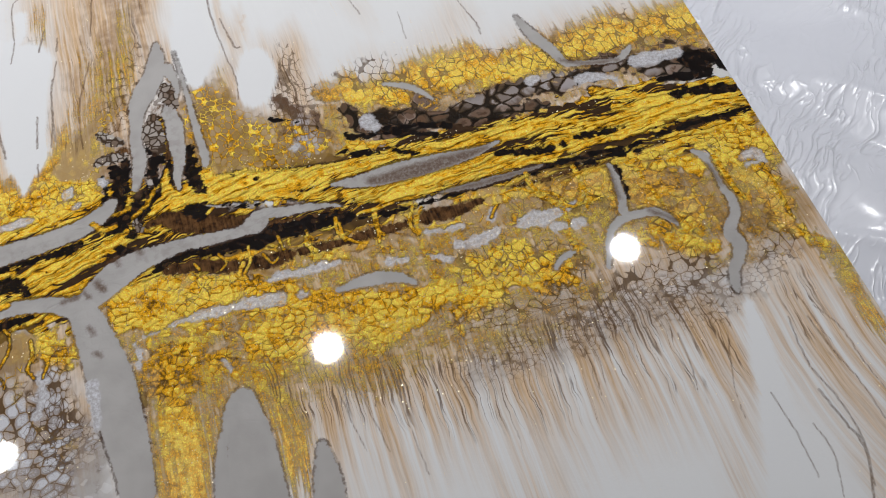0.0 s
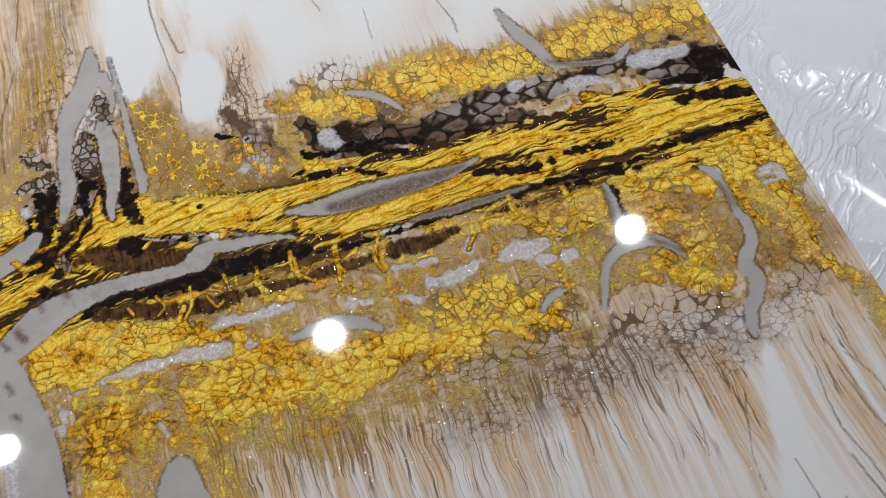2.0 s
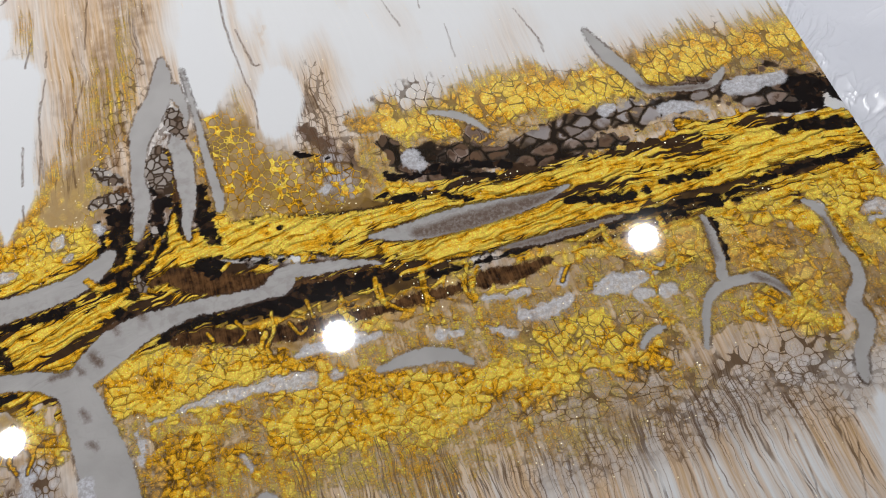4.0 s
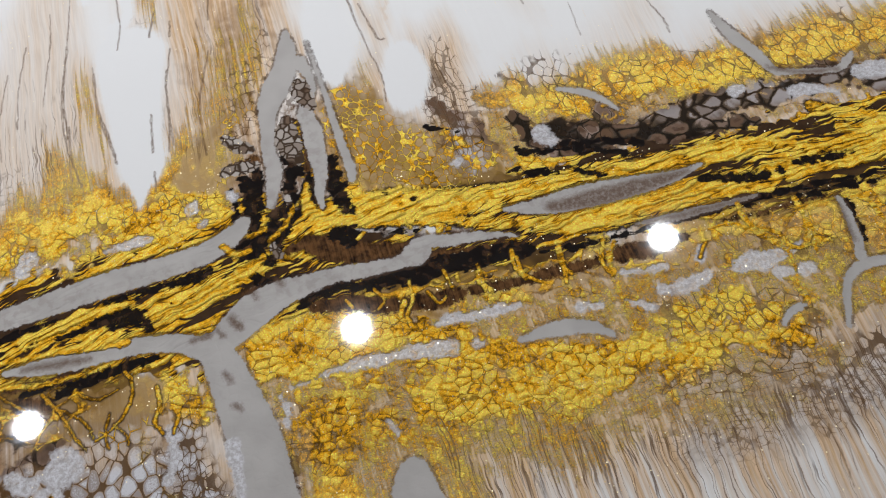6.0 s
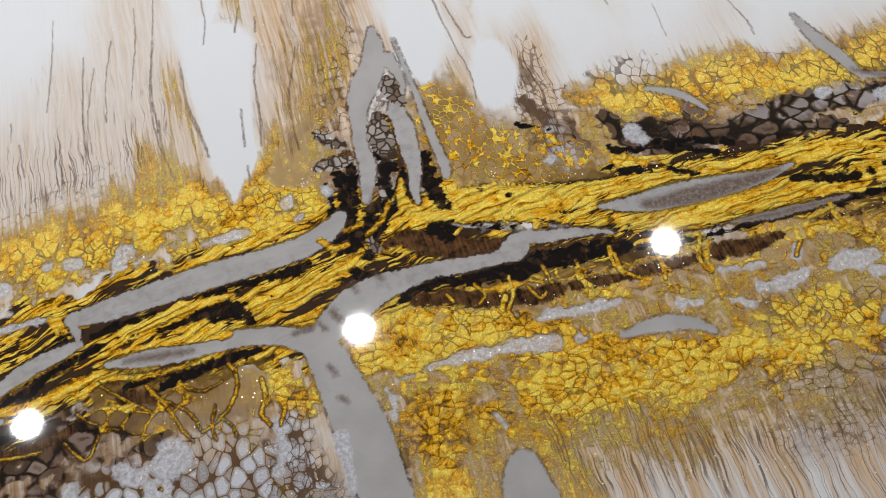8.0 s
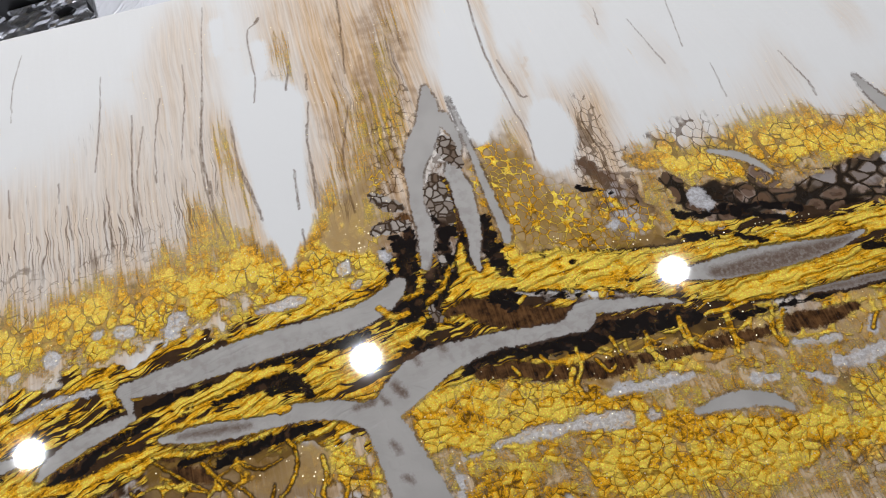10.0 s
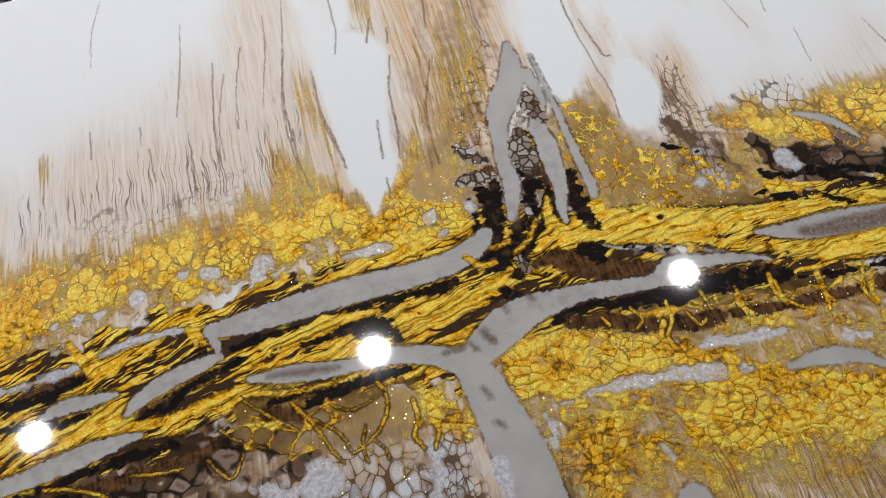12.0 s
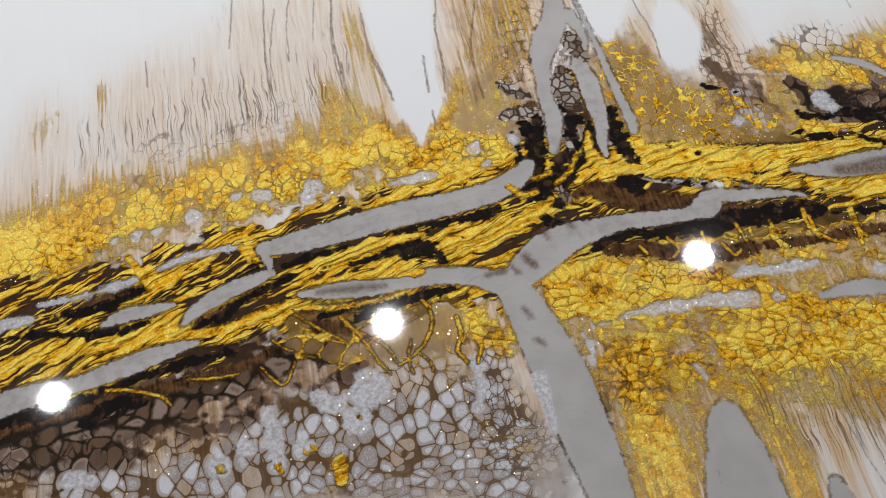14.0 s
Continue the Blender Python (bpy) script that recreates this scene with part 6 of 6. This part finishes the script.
stroke("dab", 1, (-183.8, 217.5, 2.4), (-170.1, 218.7, 2.7), (-153.9, 219.3, 2.5), (-140.5, 223.6, 2.2), (-130.4, 230.3, 1.7))
stroke("dab", 1, (-101.8, 261.1, 1.2), (-105.7, 252.1, 1.8), (-103.3, 243.4, 2.0), (-93.3, 237.8, 2.0), (-77.3, 234.9, 1.4), (-56.9, 229.0, 1.2))
stroke("dab", 1, (-329.0, 247.3, 1.4), (-324.1, 238.9, 2.2), (-320.1, 232.3, 2.2), (-317.8, 227.5, 0.8))
stroke("dab", 1, (-274.8, 247.3, 1.7), (-273.1, 238.6, 1.9), (-270.0, 231.4, 1.1))
stroke("dab", 1, (70.9, 181.9, 0.8), (83.0, 180.5, 1.1), (93.7, 168.7, 1.1), (99.4, 159.0, 0.8), (96.5, 145.5, 0.8))
stroke("dab", 1, (113.7, 184.4, 1.1), (114.6, 168.4, 1.1), (111.2, 157.6, 0.8))
stroke("dab", 1, (27.4, 189.2, 0.8), (22.4, 182.0, 1.4), (22.1, 174.8, 1.1))
stroke("dab", 1, (135.0, 179.4, 1.1), (144.1, 174.3, 1.4), (147.0, 162.2, 1.1), (150.2, 145.8, 1.1))
stroke("dab", 1, (188.4, 165.2, 1.4), (189.3, 150.7, 1.6), (189.9, 133.8, 1.1))

stroke("clump", 1, (-136.3, 300.1, 2.9), (-130.2, 293.2, 3.8), (-125.1, 290.2, 2.2))
stroke("clump", 1, (-139.7, 281.5, 3.1), (-130.5, 281.0, 3.7), (-124.6, 281.3, 2.2))
stroke("clump", 1, (-110.8, 288.5, 2.2), (-108.1, 282.5, 2.5))
stroke("clump", 1, (-112.9, 261.4, 1.2), (-112.9, 254.8, 1.2))
stroke("dab", 1, (-147.8, 242.3, 1.4), (-142.5, 236.3, 1.7), (-135.6, 236.2, 1.1))
stroke("dab", 1, (-143.6, 227.3, 2.0), (-135.1, 228.4, 1.7))
stroke("dab", 1, (-125.3, 238.5, 1.1), (-116.6, 244.3, 1.2), (-111.2, 252.7, 0.9))
stroke("dab", 1, (-135.1, 243.0, 0.9), (-126.2, 245.0, 1.2))
stroke("tan", 1, (-134.1, 415.9, 23.3), (-136.5, 353.8, 21.1), (-138.0, 305.6, 14.7))
stroke("gold", 0.55, (-112.4, 360.1, 4.3), (-114.4, 329.5, 4.8), (-126.6, 315.6, 4.6))
stroke("brown", 0.35, (-122.4, 385.0, 5.2), (-123.5, 344.7, 4.9), (-124.1, 311.0, 4.6))

stroke("cell_s", 1, (-15.2, 325.5, 5.9), (-20.9, 296.4, 8.6), (-19.5, 272.2, 11.8), (-17.5, 252.2, 12.0))
stroke("fill_dark", 0.55, (-23.7, 280.1, 5.4), (-21.1, 266.1, 8.8), (-19.4, 251.2, 8.5))
stroke("tan", 1, (-15.9, 327.6, 8.5), (-20.9, 296.4, 10.5), (-20.8, 272.6, 13.6))
stroke("fill_grey", 0.5, (-22.6, 268.2, 3.5), (-16.4, 255.0, 6.3), (-14.7, 242.0, 3.9))
stroke("cell_s", 1, (-69.8, 304.3, 6.1), (-66.6, 283.1, 14.8), (-59.6, 261.7, 14.2))
stroke("cell_m", 1, (15.9, 292.2, 9.3), (32.1, 290.8, 7.8))
stroke("dark", 1, (0.3, 250.1, 1.7), (7.7, 244.1, 2.3), (22.2, 244.1, 2.0), (41.0, 241.0, 1.7), (58.0, 234.3, 1.7))
stroke("dark", 1, (20.7, 243.4, 1.5), (33.3, 238.2, 1.8), (50.7, 230.8, 1.5))
stroke("pale", 1, (-28.9, 250.9, 3.4), (-26.8, 251.9, 1.7))

stroke("gold", 1.3, (-210.0, 276.0, 4.4), (-195.9, 270.0, 4.3), (-182.4, 268.7, 4.1), (-170.3, 278.5, 4.2))
stroke("brown", 0.6, (-119.8, 378.7, 4.3), (-127.5, 340.3, 4.7), (-131.2, 304.1, 5.0))
stroke("gold", 0.5, (-132.7, 365.6, 6.3), (-137.7, 327.8, 6.6), (-141.5, 296.3, 6.8))
stroke("cell_s", 0.9, (-107.0, 366.8, 4.9), (-114.0, 336.7, 6.0), (-123.2, 309.2, 5.7))
stroke("tan", 1, (-107.0, 366.8, 7.1), (-114.0, 336.7, 7.4), (-123.2, 309.2, 7.0))
stroke("gold", 0.6, (-215.7, 316.0, 6.3), (-207.6, 296.7, 6.1))
stroke("dab", 1, (-102.4, 262.2, 1.2), (-104.0, 254.5, 2.0), (-100.9, 245.1, 2.3), (-90.3, 239.2, 2.3), (-77.5, 235.8, 1.4))
stroke("dab", 1, (-318.7, 237.5, 1.6), (-317.8, 231.8, 2.1), (-316.2, 228.7, 1.0))
stroke("dab", 1, (-276.6, 240.6, 1.3), (-273.6, 232.8, 1.6))
stroke("hair", 1, (-160.0, 353.1, 0.5), (-162.2, 338.2, 0.5), (-162.6, 317.9, 0.5), (-162.6, 305.4, 0.4))
stroke("hair", 1, (-171.7, 327.7, 0.5), (-172.7, 315.2, 0.4), (-173.9, 304.2, 0.4))
stroke("hair", 1, (-198.5, 363.5, 0.4), (-198.3, 334.8, 0.5), (-193.2, 311.8, 0.5), (-192.4, 304.3, 0.5))
stroke("hair", 1, (-174.1, 292.9, 0.5), (-174.8, 281.3, 0.5))
stroke("hair", 1, (-136.7, 358.6, 0.4), (-146.6, 322.8, 0.5), (-147.2, 294.3, 0.5))
stroke("hair", 1, (-214.2, 333.6, 0.5), (-214.0, 312.1, 0.5), (-210.6, 295.8, 0.5))
stroke("hair", 1, (-211.5, 387.1, 0.4), (-215.5, 352.6, 0.5), (-215.3, 326.6, 0.5))

stroke("gold", 0.85, (51.0, 183.7, 8.1), (82.3, 179.7, 8.1), (111.0, 170.4, 8.1), (145.1, 171.5, 6.8))
stroke("dab", 1, (88.4, 189.8, 0.8), (88.9, 179.0, 1.1), (95.4, 169.5, 1.1), (101.1, 161.9, 0.8))
stroke("dab", 1, (113.9, 181.6, 0.8), (113.5, 172.6, 1.1), (110.3, 164.8, 0.8))
stroke("gold", 1.1, (-17.7, 144.3, 7.3), (1.6, 140.9, 7.3), (21.4, 138.7, 6.1))
stroke("gold", 1.15, (-136.4, 191.5, 6.5), (-113.3, 189.8, 6.5), (-78.6, 181.8, 5.2))

# last grounds
stroke("fill_grey", 1, (-179.5, 156.7, 9.7), (-177.2, 136.7, 12.8), (-171.2, 114.5, 13.4))
stroke("cell_s", 1, (-179.5, 156.7, 9.7), (-177.2, 136.7, 12.8), (-171.2, 114.5, 13.4))
stroke("gold", 0.52, (-197.2, 165.8, 3.9), (-195.7, 150.5, 3.8), (-180.6, 132.7, 4.6), (-180.6, 114.4, 4.4))
stroke("brown", 1, (-95.9, 302.0, 4.3), (-97.3, 285.7, 4.1), (-99.1, 270.2, 4.0))
stroke("band", 0.9, (-98.7, 292.7, 4.2), (-99.8, 273.5, 4.0))
stroke("tan", 1, (-138.1, 137.4, 9.5), (-138.3, 113.9, 11.3), (-137.1, 95.8, 10.9))
stroke("fill_grey", 0.8, (-132.9, 146.0, 3.9), (-134.1, 126.9, 4.2), (-133.8, 112.9, 3.6))
stroke("cell_s", 0.9, (-132.9, 146.0, 3.9), (-134.1, 126.9, 4.2), (-133.8, 112.9, 3.6))
stroke("umber", 1, (-96.9, 300.6, 1.5), (-97.4, 289.0, 2.1), (-99.3, 273.4, 2.3), (-101.4, 264.6, 1.7))
stroke("umber", 1, (-147.3, 237.1, 1.7), (-135.8, 239.0, 2.3), (-128.4, 235.7, 1.7))

# olive and brown depths
stroke("band", 0.62, (-75.7, 246.5, 4.7), (-36.7, 236.1, 5.3), (5.1, 232.6, 5.9), (42.6, 231.9, 6.6))
stroke("fill_dark", 0.62, (-31.0, 288.4, 5.8), (-24.4, 267.0, 8.7), (-13.4, 250.5, 7.3))
stroke("cell_s", 1, (-31.3, 295.9, 7.2), (-23.7, 268.6, 10.0), (-13.4, 250.5, 7.9))
stroke("fill_dark", 0.9, (4.7, 265.2, 6.3), (22.0, 250.5, 8.0), (44.8, 248.4, 8.1))
stroke("cell_m", 1, (3.3, 262.0, 8.1), (21.3, 248.9, 8.0), (44.8, 248.4, 8.1))
stroke("brown", 0.5, (-101.0, 433.7, 7.6), (-109.6, 392.8, 8.5), (-118.6, 348.1, 8.5), (-130.6, 305.4, 7.3))
stroke("brown", 0.28, (-131.6, 416.4, 5.2), (-140.5, 362.1, 6.0), (-147.6, 317.2, 5.5))
stroke("brown", 1, (-96.3, 305.5, 6.7), (-98.3, 286.0, 6.5))
stroke("band", 1, (-99.1, 296.2, 5.4), (-100.5, 276.9, 5.2))
stroke("brown", 0.35, (-75.3, 292.6, 9.1), (-65.5, 270.0, 14.5), (-45.3, 254.6, 11.4))
stroke("brown", 0.35, (115.2, 166.6, 16.3), (144.8, 152.0, 19.4), (170.7, 131.6, 15.8))
stroke("brown", 0.3, (194.7, 152.2, 13.2), (203.4, 119.6, 9.4))
stroke("gold", 0.75, (195.3, 159.7, 6.7), (200.8, 138.7, 6.5), (204.4, 115.7, 5.6))
stroke("gold", 0.8, (89.3, 183.8, 8.6), (126.6, 177.6, 7.3), (150.8, 164.8, 7.3))
stroke("gold_net", 0.42, (199.7, 142.9, 13.0), (204.4, 115.7, 9.3))
stroke("cell_m", 1, (199.7, 142.9, 13.0), (204.4, 115.7, 9.3))
stroke("blot", 1, (-150.2, 205.8, 1.9), (-146.4, 200.3, 2.4))
stroke("blot", 1, (-137.9, 214.6, 1.9), (-137.0, 212.0, 1.4))
stroke("blot", 1, (-157.0, 181.4, 1.3), (-154.9, 178.0, 1.5))
stroke("blot", 1, (-154.5, 166.3, 1.5), (-152.3, 163.2, 1.0))
stroke("blot", 1, (-156.5, 202.1, 1.3), (-154.7, 198.8, 1.6))
stroke("blot", 1, (-126.5, 218.4, 1.4), (-124.3, 214.9, 1.7))

# brown blots on the channels
stroke("blot", 1, (6.3, 214.6, 3.0), (26.8, 212.5, 5.0), (46.4, 212.0, 4.6), (63.1, 212.2, 3.2), (74.0, 212.6, 1.6))
stroke("blot", 1, (40.4, 194.2, 1.0), (59.4, 192.2, 2.3), (78.9, 191.4, 2.0), (98.8, 191.0, 1.0))
stroke("blot", 1, (131.8, 175.6, 1.7), (129.4, 157.7, 1.6))
stroke("blot", 1, (141.6, 145.2, 1.6), (153.8, 133.5, 1.6))
stroke("blot", 1, (-244.9, 209.8, 1.6), (-229.7, 207.9, 2.1), (-214.4, 206.3, 1.8))
stroke("blot", 1, (-168.8, 200.4, 1.6), (-160.8, 200.8, 2.1))
stroke("blot", 1, (-115.7, 260.1, 1.5), (-121.0, 251.5, 1.8))

# the soft regions are drawn about by the pour: shift them by smooth random amounts
def shifted(a, seed):
    di = waves(GX / 1000, GY / 1000, 12, 18, 60, seed) * 6.5 + waves(GX / 1000, GY / 1000, 14, 80, 260, seed + 1) * 3.2
    dj = waves(GX / 1000, GY / 1000, 12, 18, 60, seed + 2) * 7.5 + waves(GX / 1000, GY / 1000, 14, 80, 260, seed + 3) * 3.8
    jj, ii = np.indices(a.shape)
    return a[np.clip(jj + (dj / STEP).astype(int), 0, NY - 1), np.clip(ii + (di / STEP).astype(int), 0, NX - 1)]


for n, k in enumerate(SOFT):
    field[k] = shifted(field[k], 20 + 5 * n)

# away from the band the pigments are pulled out along the streaks
def drawn_out(a, reach=14.0):
    n = int(reach / STEP)
    c = np.cumsum(np.pad(a, ((n + 1, n), (0, 0)), mode="edge"), axis=0, dtype=np.float64)
    return ((c[2 * n + 1:] - c[: -2 * n - 1]) / (2 * n + 1)).astype(np.float32)


middle = np.interp(GX, (-380, -200, -100, 0, 100, 220), (205, 225, 226, 213, 205, 190))
apart = np.clip(np.maximum(GY - middle - 45, middle - GY - 92) / 40, 0, 1).astype(np.float32)
for k in ("tan", "gold", "drip"):
    field[k] = field[k] * (1 - apart) + apart * np.maximum(drawn_out(field[k]), 0.6 * field[k])

# how far the streaks lean aside, and the place across the sloping band
low = np.clip((60 - GY) / 150, 0, 1)
field["bend"] = (-70 * low**2 * np.clip((GX - 120) / 90, 0, 1) + 0.10 * (GY - 250) * np.clip((GY - 330) / 120, 0, 1) * np.clip((GX + 60) / 120, 0, 1) * 3).astype(np.float32)
field["apart"] = apart
field["across"] = (GY - (255 + 0.16 * (GX + 200) - 0.00035 * (GX + 100) ** 2)).astype(np.float32)


def split_patches(key, least=60):
    """Numbers the connected patches of equal keys, row by row; small ones join the ground. Returns the patch of each place and each patch's key."""
    parent = []

    def root_of(a):
        while parent[a] != a:
            parent[a] = parent[parent[a]]
            a = parent[a]
        return a

    lab = np.zeros(key.shape, np.int32)
    before = []
    for j, row in enumerate(key):
        cut = np.flatnonzero(np.diff(row)) + 1
        now = []
        for a, c in zip((0, *cut), (*cut, len(row))):
            n = len(parent)
            parent.append(n)
            now.append((a, c, n, row[a]))
            lab[j, a:c] = n
        k = 0
        for a, c, n, v in now:
            while k < len(before) and before[k][1] <= a:
                k += 1
            q = k
            while q < len(before) and before[q][0] < c:
                if before[q][3] == v:
                    parent[root_of(n)] = root_of(before[q][2])
                q += 1
        before = now
    lab = np.array([root_of(n) for n in range(len(parent))], np.int32)[lab]
    ids, first_at, back, count = np.unique(lab, return_index=True, return_inverse=True, return_counts=True)
    keys = key.ravel()[first_at]
    small = (count < least) | (keys == 0)
    number = np.where(small, 0, np.arange(1, len(ids) + 1))
    return number[back.reshape(key.shape)], {int(n): int(k) for n, k in zip(number, keys) if n}


def painting():
    root = tagged(new("painting"), "poured resin painting in white, gold, grey and dark brown", "painting")
    root.location = ((PX0 + PX1) / 2, (PY0 + PY1) / 2, -DEPTH)
    back = Matrix.Translation(-root.location)
    # relief: ridges and veins stand up, channels and crevices sink
    rise = 0.28 * np.clip(-field["ridge"] / 2.5, 0, 1) + 0.12 * np.clip(-field["vein"] / 0.6, 0, 1) + 0.10 * np.clip(field["gold"], 0, 1)
    rise -= 0.22 * np.clip(-field["river"] / 2.0, 0, 1) + 0.18 * np.clip(-field["dark"] / 1.5, 0, 1)
    rim = np.minimum(np.minimum(GX - GX.min(), GX.max() - GX), np.minimum(GY - GY.min(), GY.max() - GY))
    rise -= 0.9 * np.clip(1 - rim / 2.0, 0, 1) ** 2
    co = np.stack([GX / 1000, GY / 1000, rise / 1000], -1).reshape(-1, 3).astype(np.float32)
    co -= np.array(root.location, np.float32)
    k = np.arange(NX * NY).reshape(NY, NX)
    quads = np.stack([k[:-1, :-1], k[:-1, 1:], k[1:, 1:], k[1:, :-1]], -1).reshape(-1, 4)
    own = owner[:-1, :-1].ravel().copy()
    # the ground splits into gilded and pale stretches
    free = own == 0
    gilded = (np.maximum(field["gold"], field["band"])[:-1, :-1].ravel() > 0.55) & free
    celled = (np.maximum(field["cell_m"], field["cell_l"])[:-1, :-1].ravel() > 0.6) & free & ~gilded
    own[gilded], own[celled] = -1, -2
    patch, key_of = split_patches(own.reshape(NY - 1, NX - 1))
    patch = patch.ravel()
    names = {"river": ("grey_channel", "smooth grey resin channel with brown rim"), "pale": ("silver_sliver", "silvery blue-grey pigment sliver"),
             "white": ("white_tongue", "clean white resin tongue"), "dark": ("dark_crevice", "almost black pigment crevice"),
             "ridge": ("gold_ridge", "bright raised gold ridge"), "umber": ("umber_patch", "striated umber brown pigment patch"), "clump": ("cell_clump", "clump of brown pigment cells")}
    grounds = {0: ("pale_ground", "white and tan streaked pigment"), -1: ("gilded_ground", "gold powder pigment"), -2: ("cell_bed", "bed of ringed pigment cells")}
    for number in np.unique(patch):
        key = key_of.get(int(number), 0)
        q = quads[patch == number]
        used, idx = np.unique(q, return_inverse=True)
        name, label = names[owners[key - 1]] if key > 0 else grounds[key]
        me = mesh_of(name, co[used], idx.reshape(-1, 4))
        for f, values in field.items():
            me.attributes.new(f, "FLOAT", "POINT").data.foreach_set("value", values.ravel()[used])
        me.materials.append(MAT_PAINT)
        ob = new(name, me)
        ob.parent = root
        tagged(ob, label)
    bm = box_bm((PX0 + 0.0005, PY0 + 0.0005, -DEPTH), (PX1 - 0.0005, PY1 - 0.0005, -0.0012))
    bm.transform(back)
    part("panel", bm, MAT_EDGE, root, "wooden panel with paint-run edges")
    return root


painting()


def stand():
    root = tagged(new("paint_stand"), "upturned grey plastic cup under the painting", "stand", "stands under the painting")
    h = -DEPTH - TABLE - 0.003
    part("cup_wall", lathe_bm([(0.04, 0.0), (0.041, 0.004), (0.029, h), (0.0, h)]), MAT_CUP, root, smooth=False)
    return root


prop = stand()
prop.matrix_basis = pose(PX0 + 0.1, PY0 + 0.1, TABLE + 0.003)
for sx_, sy_ in ((PX1 - 0.1, PY0 + 0.1), (PX0 + 0.1, PY1 - 0.1), (PX1 - 0.1, PY1 - 0.1)):
    copy_thing(prop, pose(sx_, sy_, TABLE + 0.003))


# ---- black tub with crumpled foil beside the painting ----
def black_tub():
    root = tagged(new("black_tub"), "black plastic tub wrapped in crumpled clear film", "tub")
    root.matrix_basis = pose(-0.447, 0.70, TABLE + 0.02, 0, 0, 4)
    part("tub_wall", box_bm((-0.11, -0.05, -0.015), (0.11, 0.12, 0.07), 0.008), MAT_TUB, root)
    bm = bmesh.new()
    bmesh.ops.create_grid(bm, x_segments=36, y_segments=16, size=0.5)
    for v in bm.verts:
        u, w = v.co.x, v.co.y
        c = noise.noise(Vector((u * 9, w * 7, 2.0))) * 0.014 + abs(noise.noise(Vector((u * 21, w * 15, 5.0)))) * 0.012
        v.co = Vector((u * 0.2 + 0.012, -0.054 + w * 0.012 - 0.6 * c, 0.004 + w * 0.04 + 0.5 * c))
    part("crumpled_film", bm, MAT_SILVER, root, "shiny crumpled silvery film")
    return root


black_tub()
